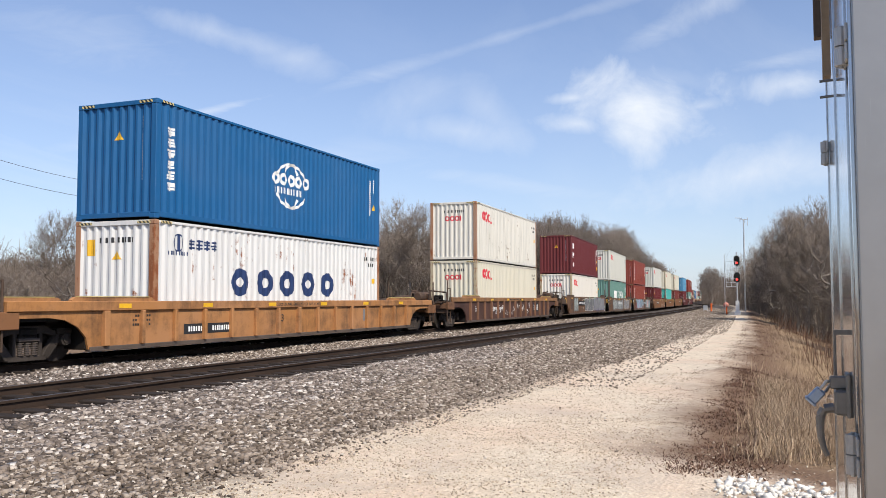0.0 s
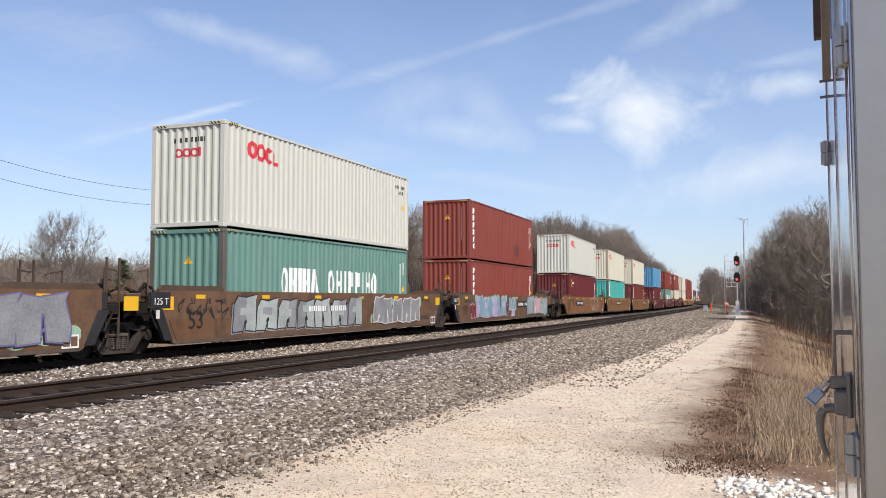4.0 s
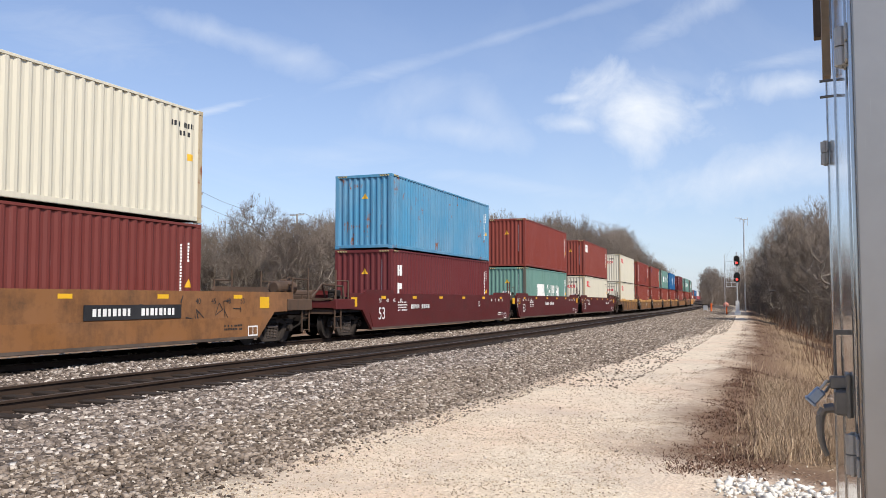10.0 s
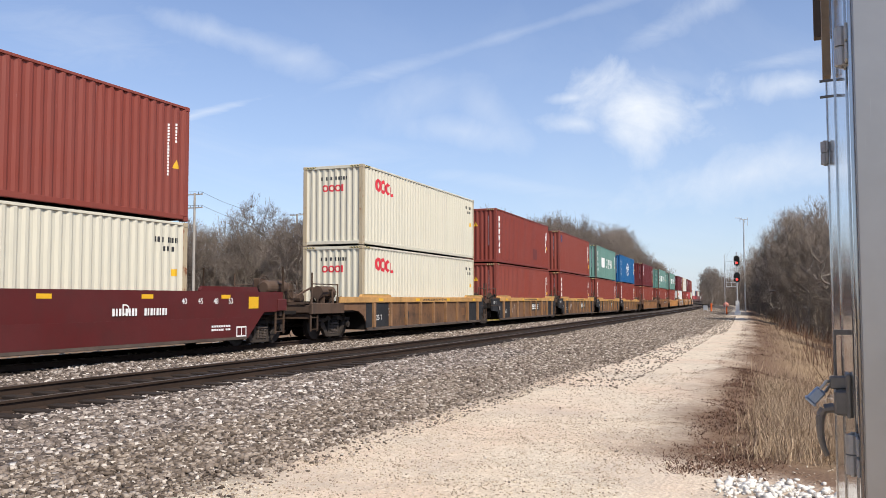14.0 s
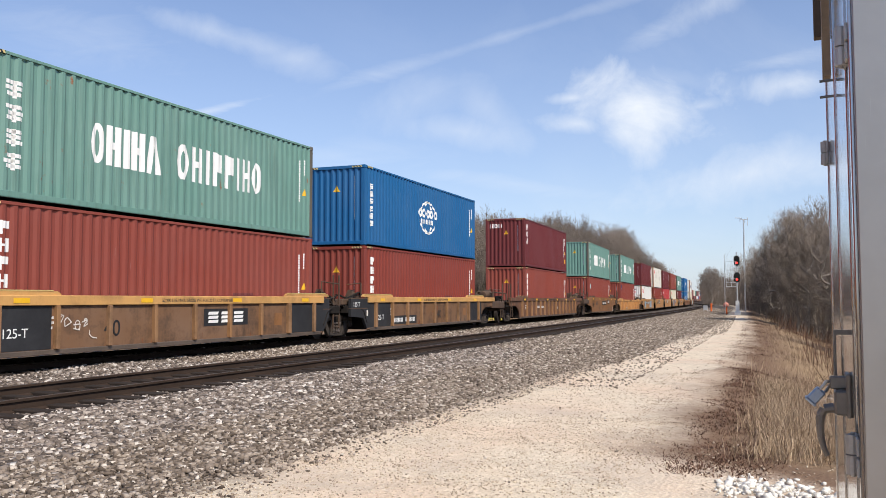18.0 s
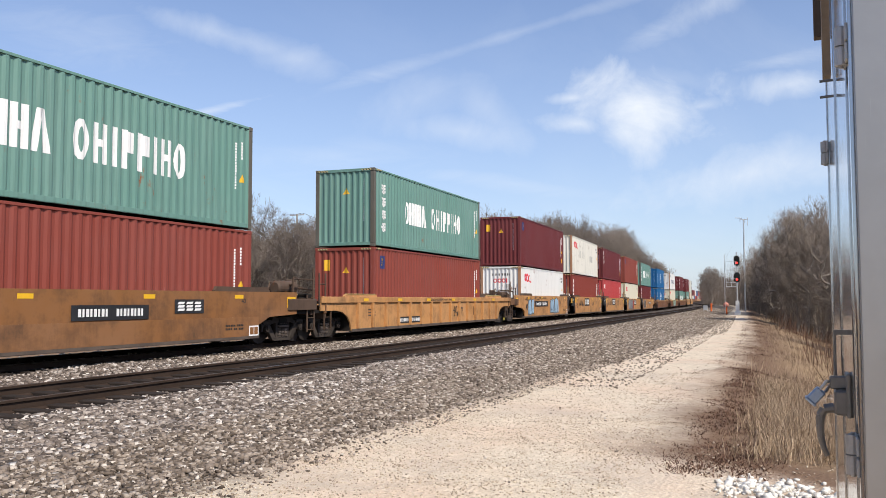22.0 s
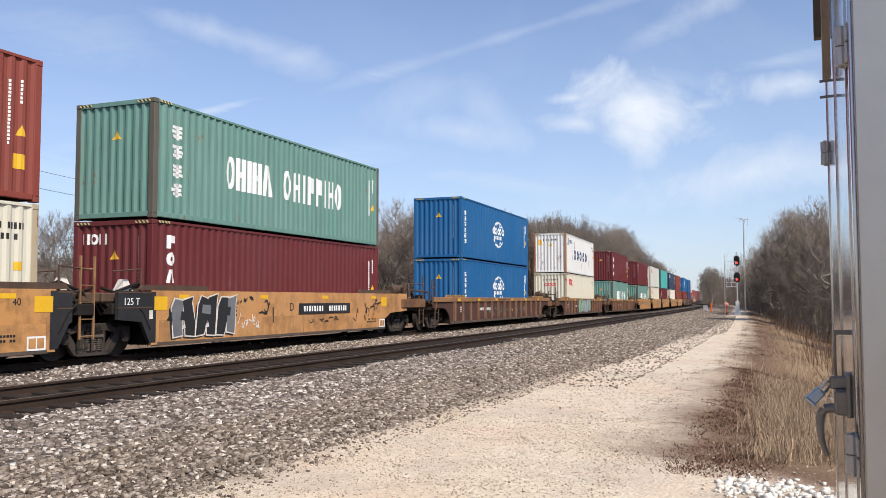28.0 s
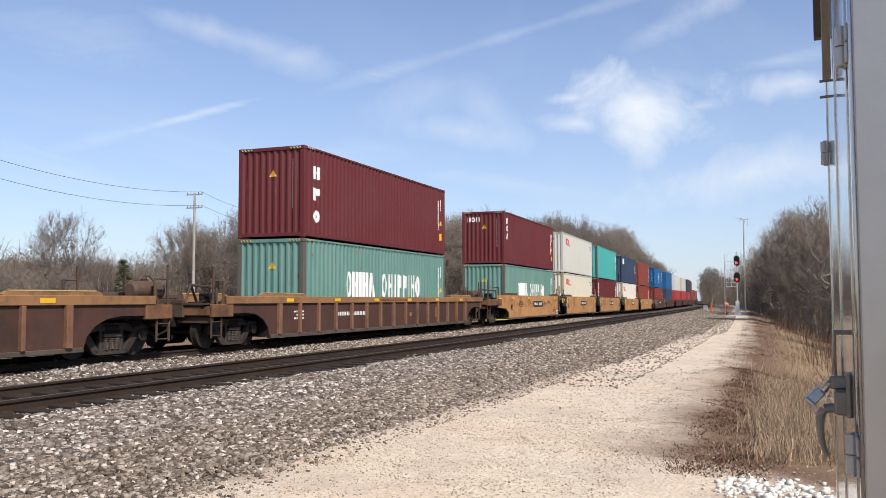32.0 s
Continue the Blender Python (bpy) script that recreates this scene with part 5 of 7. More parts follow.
    # ends
    for side, outer, reach in ((-1, first, back / 2), (1, last, fore / 2)):
        if outer:
            y_t = hb + (1.2 if long else 1.75)
            if kind in ("single",) or (lone and not long):
                y_t = hb + 1.75
            end_gear(root, side, hb + (2.1 if post else 1.7) - 0.3, max(reach, hb + 2.6), body, zt - 0.2, side > 0 or kind == "pfirst", seed)
            add_truck(root, side * y_t)
            part("body_bolster", boxes((-1.38, 1.38, *sorted((side * (hb + 0.06), side * (y_t + 1.35))), 0.9, 1.0), (-0.12, 0.12, *sorted((side * (hb + 0.06), side * (y_t + 1.3))), 0.5, 0.9)), STEEL_DARK, root)
        else:
            shared_end(root, side, hb + (0.55 if long else 0.15), reach, body, zt, body if colour == "dark_red" else None)
            if side < 0:
                add_truck(root, -reach)
    # lettering and reflectors on the road side, plain reflectors on the other
    face = xo - 0.04 if post else xo + 0.0
    n = 6 if long else 4
    for k in range(n):
        y = -hb + 1.0 + (2 * hb - 2.0) * k / (n - 1)
        zz = zt - 0.19 if not post else zt - 0.15
        part("reflector", boxes((face + 0.001, (xo + 0.026) if post else xo + 0.006, y - 0.19, y + 0.19, zz, zz + 0.1)), YELLOW_INK, root)
    if not post:
        ymin = min(p[0] for p in outline)
        for y in (ymin + 0.08, -ymin - 0.53):
            part("yellow_panel", boxes((face, xo + 0.006, y, y + 0.45, zt - 0.46, zt - 0.14)), YELLOW_INK, root)
        part("size_numeral", TEXT["53" if long else "40"], ink, root, at=pose(xo + 0.02, -hb + (0.5 if long else 0.35), 0.62 if long else 0.72) @ ON_SIDE)
        for k, w in enumerate(("53s", "48s", "45s", "40s") if long else ("40s",)):
            for side in (1, -1):
                part("load_numeral", TEXT[w], ink, root, at=pose(xo + 0.004, side * (hb - 0.75 - 0.62 * k) - 0.14, zt - 0.32) @ ON_SIDE)
        part("letter", TEXT[rng.choice("ABCDE")], ink, root, at=pose(xo + 0.004, rng.choice((-0.4, 3.6)), 1.0) @ ON_SIDE)
        if seed not in (21, 22, 23):
            at, w = BOARD_AT.get(seed, (-2.3, 2.9) if long else (-0.6, 2.3))
            number_board(root, xo + 0.016, at, 0.89, w, 0.33, seed, pale)
        flat_part(root, "small_print", sum([bars(-hb + 2.3, zt - 0.35 - 0.1 * k, 0.9, 0.05, 12, 0.25, seed + k) for k in range(4)], []), xo + 0.004, ink)
        flat_part(root, "small_print", sum([bars(hb - 1.6, 0.62 - 0.09 * k, 0.8, 0.05, 11, 0.25, seed + 7 + k) for k in range(2)], []), xo + 0.02, ink)
        flat_part(root, "service_plate", [rect(hb - 0.55, hb - 0.1, 0.34, 0.62)], xo + 0.018, WHITE_INK)
        flat_part(root, "service_plate_print", [rect(hb - 0.51, hb - 0.34, 0.38, 0.58), rect(hb - 0.31, hb - 0.14, 0.38, 0.58)], xo + 0.021, body)
    else:
        if colour == "yellow_brown":
            y_in = hb - 1.78
            for side in (1, -1):
                part("dark_panel", boxes((face - 0.02, face + 0.006, *sorted((side * y_in, side * (hb + 0.1))), zb + 0.06, zt - 0.205)), PLATE_BLACK, root, "black-painted end panel")
            part("size_numeral", TEXT["40"], BLACK_INK, root, at=pose(face + 0.006, -3.0 if seed < 16 else 0.35, 0.55) @ ON_SIDE)
            seed == 16 and number_board(root, face, -4.4, 0.40, 2.5, 0.32, seed, True)
            part("capacity_numeral", TEXT["125-T"], WHITE_INK, root, at=pose(face + 0.009, -hb + 0.58, 0.6) @ ON_SIDE)
        else:
            number_board(root, face, (-5.27 if colour == "orange" else -4.6) if long else -3.4, 0.49 if colour == "orange" else 0.42 if colour == "yellow" else 0.74, 2.0 if colour == "orange" else 2.5, 0.25, seed, colour in ("orange", "yellow", "yellow_brown"))
        colour != "yellow_brown" and part("size_numeral", TEXT["40" if not long or colour == "yellow" else "53s"], ink if colour != "brown" else YELLOW_INK, root, at=pose(face + 0.004, -1.07 if colour == "orange" else 1.6 if long else 0.2, 0.7) @ ON_SIDE @ Matrix.Scale(1.5 if colour == "orange" else 1, 4))
        tagged(part("sill_print", TEXT["sill"], BLACK_INK, root, at=pose(xo + 0.0215, -1.22, zt - 0.14) @ ON_SIDE), kind="stuff")
        flat_part(root, "notice_plate", [rect(4.3, 4.75, 0.6, 1.0)] if long else [rect(3.6, 4.0, 0.6, 0.95)], face + 0.004, CAR["tan"] if colour != "orange" else GREY_SPRAY)
        flat_part(root, "small_print", sum([bars(-hb + 1.3, 0.95 - 0.1 * k, 0.6, 0.05, 8, 0.25, seed + k) for k in range(3)], []), face + 0.004, ink)
    if not first:
        part("capacity_numeral", TEXT["125 T"], WHITE_INK, root, at=pose(1.475 if long else 1.468, -(hb + 0.55) - 0.2 if long else -(back / 2) + 0.45, zt - 0.33) @ ON_SIDE)
    return root, xo


GUIDE_PAINT = {"dark_red": CAR["dark_red"]}
STEEL_PALE = plain("scuffed_steel_edge", (0.12, 0.09, 0.07), 0.6, 0.3, 0.35, 5)
YELLOW_PAINT = plain("faded_yellow_paint", (0.52, 0.40, 0.16), 0.6, 0, 0.3, 4)
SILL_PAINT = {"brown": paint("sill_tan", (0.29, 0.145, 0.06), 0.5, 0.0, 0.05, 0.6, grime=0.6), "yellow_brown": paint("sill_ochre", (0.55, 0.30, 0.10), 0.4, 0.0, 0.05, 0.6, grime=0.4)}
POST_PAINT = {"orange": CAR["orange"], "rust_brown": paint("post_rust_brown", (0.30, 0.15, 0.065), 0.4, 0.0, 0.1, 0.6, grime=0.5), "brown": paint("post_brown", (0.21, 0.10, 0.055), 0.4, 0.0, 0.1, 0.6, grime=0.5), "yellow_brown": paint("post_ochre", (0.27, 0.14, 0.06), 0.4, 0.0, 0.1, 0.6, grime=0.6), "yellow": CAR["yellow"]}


def logo_board(root, x, y, z, w, h):
    """A black board with three plain white shapes across it."""
    flat_part(root, "logo_board", [rect(y, y + w, z, z + h)], x + 0.004, PLATE_BLACK, "black board with plain white shapes")
    u = w / 7
    flat_part(root, "logo_shape", [rect(y + u * (0.6 + 2 * k), y + u * (2.1 + 2 * k), z + h * a, z + h * (a + 0.17), 0.04) for k in range(3) for a in (0.18, 0.42, 0.66)], x + 0.009, WHITE_INK)


def spray_wagon(root, i, xo):
    """The paintings and scrawls that set single wagons apart."""
    x = xo + 0.016
    if i == 2:
        graffiti(root, x, -2.0, 2.5, 0.42, 1.48, SLATE_SPRAY, CHALK_WHITE, 3, 4, None, GREEN_SPRAY)
        graffiti(root, x, 2.6, 8.1, 0.42, 1.48, GREY_SPRAY, VIOLET_SPRAY, 103, 4, None, GREEN_SPRAY)
        graffiti(root, x, -6.5, -4.9, 0.5, 1.45, PALE_SPRAY, BLACK_INK, 4, 2)
        scribble(root, x, -4.7, -2.6, 1.24, 1.5, BLACK_INK, 5, 8)
        scribble(root, x, -3.4, -2.2, 0.45, 0.8, CHALK_WHITE, 105, 6)
        scribble(root, x, -3.2, -2.0, 1.2, 1.45, CHALK_WHITE, 106, 7)
    elif i == 3:
        graffiti(root, x, -6.0, 1.6, 0.45, 1.42, PALE_SPRAY, BLACK_INK, 6, 7, GREY_SPRAY)
        graffiti(root, x, 2.4, 6.6, 0.45, 1.42, GREY_SPRAY, CHALK_WHITE, 7, 5, None, GREEN_SPRAY)
        scribble(root, x, -8.2, -6.2, 0.5, 1.4, BLACK_INK, 107, 7)
    elif i == 4:
        graffiti(root, x, -6.9, -6.0, 0.42, 1.1, MAROON_SPRAY, PINK_SPRAY, 9, 2)
        graffiti(root, x, -5.9, -0.75, 0.42, 1.5, BLUE_SPRAY, PINK_SPRAY, 8, 5, LILAC_SPRAY, MINT_SPRAY)
        graffiti(root, x, -3.9, -3.1, 0.6, 1.45, PINK_SPRAY, YELLOW_PAINT, 109, 1, None, MINT_SPRAY)
        graffiti(root, x, -0.7, -0.3, 0.45, 1.1, MAROON_SPRAY, PINK_SPRAY, 110, 1)
        graffiti(root, x, -0.2, 1.3, 0.75, 1.46, BLUE_SPRAY, CHALK_WHITE, 10, 4)
        graffiti(root, x, 0.3, 1.0, 0.42, 0.8, LILAC_SPRAY, CHALK_WHITE, 111, 1)
        graffiti(root, x + 0.006, 3.7, 8.7, 0.42, 1.5, PALE_SPRAY, TEAL_SPRAY, 11, 6, BLUE_SPRAY)
        graffiti(root, x + 0.016, 5.2, 6.8, 0.5, 1.45, PINK_SPRAY, CREAM_SPRAY, 112, 2)
        scribble(root, x, -7.6, -6.6, 1.05, 1.4, BLACK_INK, 12, 6)
    elif i == 5:
        graffiti(root, x, 2.1, 5.7, 0.45, 1.5, CAR["tan"], CHALK_WHITE, 13, 6)
        scribble(root, x, -8.0, -5.6, 1.0, 1.45, BLACK_INK, 14, 8)
    elif i in (6, 7):
        scribble(root, xo, -4.5, -0.5, 0.45, 1.5, BLACK_INK, 15 + i, 10)
        scribble(root, xo, 4.5, 7.5, 0.5, 1.5, BLACK_INK, 25 + i, 8)
    elif i in (12, 13, 14):
        logo_board(root, xo - 0.04, 0.4, 0.66, 1.9, 0.44)
        scribble(root, xo - 0.03, -4.3, -3.2, 0.5, 1.1, CHALK_WHITE, 170 + i, 5)
    elif i == 18:
        scribble(root, xo - 0.03, 1.4, 2.8, 0.55, 1.1, BLACK_INK, 31, 10, 0.05)
    elif i == 19:
        graffiti(root, x, -5.3, -3.9, 0.42, 1.4, SKY_SPRAY, BLACK_INK, 33, 2)
        graffiti(root, x, 0.6, 3.1, 0.42, 1.45, SKY_SPRAY, BLACK_INK, 34, 4)
        scribble(root, x, 3.4, 4.6, 0.7, 1.4, BLACK_INK, 134, 7)
        scribble(root, x, -6.0, -4.2, 1.2, 1.5, BLACK_INK, 135, 5)
        scribble(root, x, -3.5, -0.4, 1.27, 1.52, BLACK_INK, 35, 9, 0.03)
    elif i in (20, 21):
        logo_board(root, xo + 0.016, -2.2, 0.85, 2.1, 0.6)
        scribble(root, xo, -5.2, -2.6, 0.45, 1.5, BLACK_INK, 36 + i, 14, 0.04)
        scribble(root, xo, 0.6, 2.9, 0.5, 1.5, BLACK_INK, 46 + i, 12, 0.035)
    elif i == 22:
        graffiti(root, x, -5.0, -1.6, 0.4, 1.5, GREY_SPRAY, BLACK_INK, 41, 5)
        graffiti(root, x, -1.5, -0.5, 0.4, 1.4, RED_SPRAY, BLACK_INK, 42, 2)
        logo_board(root, xo + 0.016, -0.2, 0.85, 2.1, 0.6)
    elif i == 23:
        graffiti(root, x, -5.6, -3.1, 0.4, 1.45, BLACK_INK, CHALK_WHITE, 43, 3, SLATE_SPRAY)
        scribble(root, x, -3.0, -2.2, 1.2, 1.5, BLACK_INK, 143, 3, 0.03)
        scribble(root, x, -2.0, 0.1, 0.45, 1.5, BLACK_INK, 44, 3, 0.04)
        scribble(root, x, -3.0, -2.0, 0.5, 1.0, CHALK_WHITE, 145, 6, 0.03)
        scribble(root, x, 0.4, 2.6, 0.6, 0.85, BLACK_INK, 146, 7)
        scribble(root, x, 3.6, 5.8, 0.5, 1.5, BLACK_INK, 45, 5, 0.03)
    elif i == 25:
        graffiti(root, xo + 0.055, -3.1, -0.6, 0.36, 1.42, GREEN_SPRAY, BLACK_INK, 47, 2)
        graffiti(root, xo + 0.055, -0.6, 0.9, 0.36, 1.42, LILAC_SPRAY, BLACK_INK, 48, 2, PALE_SPRAY)
        graffiti(root, xo + 0.055, 0.9, 2.1, 0.42, 1.42, GREEN_SPRAY, BLACK_INK, 49, 2)
        scribble(root, xo - 0.03, 3.4, 5.6, 0.5, 1.0, RED_SPRAY, 149, 5, 0.05)
    elif i == 24:
        scribble(root, xo - 0.03, -3.0, 4.5, 0.5, 1.1, TEAL_SPRAY, 73, 22)
    elif i == 1:
        scribble(root, xo - 0.03, -4.2, 3.4, 0.42, 1.15, WHITE_INK, 50, 18)
        logo_board(root, xo - 0.04, 4.2, 0.6, 1.3, 0.5)
    elif i == 27:
        scribble(root, xo, -4.5, 4.5, 0.5, 1.4, BLACK_INK, 60, 22)
    elif i == 17:
        logo_board(root, xo + 0.012, 2.6, 1.0, 1.1, 0.34)


PALE = {"cream", "stained", "white", "rusty_white", "grey_white"}
for _i, (_s, _kind, _col, _up, _low) in enumerate(TRAIN):
    _far = _s > 640
    if _far:
        _wagon = far_wagon(_col)
    else:
        _wagon, _xo = make_wagon(_kind, _col, _s - TRAIN[_i - 1][0] if _i else 23.4, TRAIN[_i + 1][0] - _s if _i + 1 < len(TRAIN) else 21.5, _i + 1)
        spray_wagon(_wagon, _i, _xo)
    MOVING.append((_wagon, _s, 0.0))
    for _z, _spec in ((FLOOR_Z, _low), (FLOOR_Z + HIGH + (0 if _far else 0.03), _up)):
        _c, _m = _spec.split(":")
        _label = f"{WORDS[_c]} corrugated steel shipping container {'stacked on another' if _z > 1 else 'in a well wagon'}"
        if _far:
            _box = far_container(_c, _label)
        else:
            _box = make_container(_c, _label, FRAMES.get(_c))
            add_marks(_box, _m, _c in PALE)
        MOVING.append((_box, _s, _z))

# ---- ties and ballast ----
TIE_MESH = mesh_of(boxes((-1.3, 1.3, -0.115, 0.115, -0.29, -0.125), bevel=0.012), "tie")
PLATE_MESH = mesh_of(boxes((-0.18, 0.18, -0.09, 0.09, -0.128, -0.112), (-0.11, -0.08, -0.05, -0.02, -0.115, -0.085), (0.08, 0.11, 0.02, 0.05, -0.115, -0.085), bevel=0.004), "tie_plate")


def line_pose(s, off, z):
    return Matrix.Translation(on_line(s, off, z)) @ Matrix.Rotation(heading(s), 4, "Z")


def add_ties(track, offset, seed):
    rng = random.Random(seed)
    far_v, far_f = [], []
    for k in range(-100, 480):
        s = k * 0.53
        at = line_pose(s, offset + rng.uniform(-0.06, 0.14), RAIL) @ Matrix.Rotation(rng.uniform(-0.02, 0.02), 4, "Z")
        if -8 < s < 40:
            part("tie", TIE_MESH, WOOD_TIE, track, at=at)
            for g in (-0.7535, 0.7535):
                part("tie_plate", PLATE_MESH, RAIL_SIDE, track, at=line_pose(s, offset + g, RAIL - 0.045))
        else:
            n = len(far_v)
            far_v += [at @ Vector((x, y, z)) for x in (-1.3, 1.3) for y in (-0.115, 0.115) for z in (-0.29, -0.125)]
            far_f += [(n + a, n + b2, n + c, n + d) for a, b2, c, d in ((0, 1, 3, 2), (4, 6, 7, 5), (0, 4, 5, 1), (2, 3, 7, 6), (1, 5, 7, 3))]
    tagged(part("far_ties", raw_mesh("far_ties", far_v, far_f, WOOD_TIE), None, track), kind="stuff")


add_ties(TRACK_FAR, 0.0, 5)
add_ties(TRACK_NEAR, NEAR, 6)

STONE, n, b = material("ballast_stone", 0.9)
geo = n.add("ShaderNodeNewGeometry")
co = n.add("ShaderNodeTexCoord").outputs["Object"]
tone = n.ramp(geo.outputs["Random Per Island"], (0.0, (0.045, 0.034, 0.026)), (0.3, (0.145, 0.113, 0.09)), (0.64, (0.285, 0.231, 0.19)), (0.88, (0.455, 0.39, 0.333)), (1.0, (0.80, 0.735, 0.66)))
n.put(b, "Base Color", n.mix(n.ramp(n.noise(co, 60, 5), (0.35, 0.0), (0.7, 0.5)), tone, (0.13, 0.11, 0.10)))
n.put(b, "Normal", n.add("ShaderNodeBump", Strength=0.4, Distance=0.006, Height=n.noise(co, 120, 4)).outputs[0])


def scatter_stones(name, label, mat, spots, seed, lift=0.25):
    """Angular stones, one joined mesh. spots: rows of (x, y, z, size)."""
    rng = np.random.default_rng(seed)
    spots = np.array(spots, dtype=float)
    m = len(spots)
    cube = np.array([(x, y, z) for x in (-1, 1) for y in (-1, 1) for z in (-1, 1)], dtype=float) * 0.5
    v = cube[None] + rng.uniform(-0.27, 0.27, (m, 8, 3))
    v *= rng.uniform(0.65, 1.15, (m, 1, 3))
    a, c = rng.uniform(0, 6.283, m), rng.uniform(-0.6, 0.6, m)
    ca, sa, cc, sc = np.cos(a), np.sin(a), np.cos(c), np.sin(c)
    y, z = v[..., 1] * cc[:, None] - v[..., 2] * sc[:, None], v[..., 1] * sc[:, None] + v[..., 2] * cc[:, None]
    x2, y2 = v[..., 0] * ca[:, None] - y * sa[:, None], v[..., 0] * sa[:, None] + y * ca[:, None]
    v = np.stack([x2, y2, z * 0.8], -1) * spots[:, None, 3:4]
    v += spots[:, None, :3]
    v[..., 2] += spots[:, None, 3] * lift
    quads = np.array([(0, 1, 3, 2), (4, 6, 7, 5), (0, 4, 5, 1), (2, 3, 7, 6), (1, 5, 7, 3), (0, 2, 6, 4)])
    faces = (np.arange(m)[:, None, None] * 8 + quads[None]).reshape(-1)
    me = bpy.data.meshes.new(name)
    me.vertices.add(m * 8)
    me.vertices.foreach_set("co", v.reshape(-1))
    me.loops.add(len(faces))
    me.loops.foreach_set("vertex_index", faces)
    me.polygons.add(m * 6)
    me.polygons.foreach_set("loop_start", np.arange(0, m * 24, 4))
    me.update(calc_edges=True)
    me.validate()
    me.materials.append(mat)
    return tagged(new(name, me), label, "stones", kind="stuff")


def ground_at(s, off):
    p = on_line(s, off, 0)
    p.z = grade(s) + ground_profile(s, off) + lumps(s, off)
    return p


def sow(rng, s0, s1, o0, o1, per_m2, size, spread_size=0.35):
    out = []
    for _ in range(int((s1 - s0) * (o1 - o0) * per_m2)):
        s, o = rng.uniform(s0, s1), rng.uniform(o0, o1)
        p = ground_at(s, o)
        out.append((p.x, p.y, p.z, size * rng.uniform(1 - spread_size, 1 + spread_size)))
    return out


_r = random.Random(11)
_st = []
_st += sow(_r, -4, 6, 6.5, 8.6, 640, 0.052) + sow(_r, 6, 16, 6.5, 8.5, 480, 0.052)
# far stones join the dusty toe: its darker colour replaces shade between sparse stones
_toe_far = sow(_r, 16, 34, 6.45, 8.5, 280, 0.055) + sow(_r, 34, 80, 6.4, 8.6, 150, 0.06) + sow(_r, 80, 160, 6.4, 11.4, 34, 0.09) + sow(_r, 14, 34, 10.2, 11.0, 110, 0.045) + sow(_r, 8, 36, 10.6, 12.2, 34, 0.03) + sow(_r, 34, 80, 10.3, 11.6, 60, 0.06) + sow(_r, 34, 90, 11.2, 12.6, 16, 0.045) + sow(_r, -4, 6, 8.2, 9.9, 640, 0.044) + sow(_r, 6, 16, 8.1, 9.9, 460, 0.046) + sow(_r, -4, 16, 9.7, 10.3, 380, 0.032) + sow(_r, -4, 16, 10.1, 10.8, 170, 0.02) + sow(_r, 16, 34, 8.1, 10.3, 240, 0.055) + sow(_r, 34, 80, 8.2, 10.4, 130, 0.06)
_st += sow(_r, -3, 8, 1.0, 4.2, 170, 0.055) + sow(_r, -4, 20, 4.55, 5.75, 14, 0.03) + sow(_r, -6, 26, -2.6, -0.6, 25, 0.075)
_toe_far += sow(_r, 8, 22, 1.0, 4.2, 170, 0.055) + sow(_r, 22, 60, 1.2, 4.2, 90, 0.065) + sow(_r, -4, 24, 9.9, 10.5, 40, 0.036) + sow(_r, -4, 26, 10.4, 13.4, 2.0, 0.022) + sow(_r, 24, 60, 10.0, 11.0, 20, 0.05)
# stones in the cribs beside the tie ends
_cr = []
for _k in range(5200):
    _s = _r.uniform(-4, 22)
    if abs((_s / 0.53 + 0.5) % 1 - 0.5) > 0.27:
        _p = ground_at(_s, _r.uniform(5.95, 6.55))
        _cr.append((_p.x, _p.y, _p.z, _r.uniform(0.036, 0.06)))
_st += _cr
scatter_stones("ballast", "grey crushed-stone ballast along the tracks", STONE, _st, 3)
# dusty brown at the toe; farther off the dark tone paints in gap shadow
DUSTY_SHADED_STONE, n, b = material("dusty_ballast_stone", 0.95)
geo = n.add("ShaderNodeNewGeometry")
tone = n.ramp(geo.outputs["Random Per Island"], (0.0, (0.07, 0.053, 0.04)), (0.35, (0.165, 0.128, 0.099)), (0.7, (0.27, 0.218, 0.174)), (0.9, (0.385, 0.324, 0.266)), (1.0, (0.62, 0.55, 0.47)))
n.put(b, "Base Color", tone)
scatter_stones("old_ballast", "brown dust-covered ballast along the foot of the bank, and far ballast darkened for shade in its gaps", DUSTY_SHADED_STONE, _toe_far, 6)

GRAVEL_STONE, n, b = material("road_gravel", 0.9)
geo = n.add("ShaderNodeNewGeometry")
n.put(b, "Base Color", n.ramp(geo.outputs["Random Per Island"], (0.0, (0.26, 0.20, 0.15)), (0.3, (0.48, 0.385, 0.28)), (0.8, (0.60, 0.50, 0.38)), (1.0, (0.68, 0.59, 0.47))))
_gv = sow(_r, -4, 4, 10.2, 13.8, 420, 0.0115) + sow(_r, 4, 12, 10.4, 13.2, 120, 0.014) + sow(_r, -4, 3, 14.2, 16.5, 40, 0.016)
scatter_stones("road_gravel", "pale crushed gravel on the access road", GRAVEL_STONE, _gv, 8)

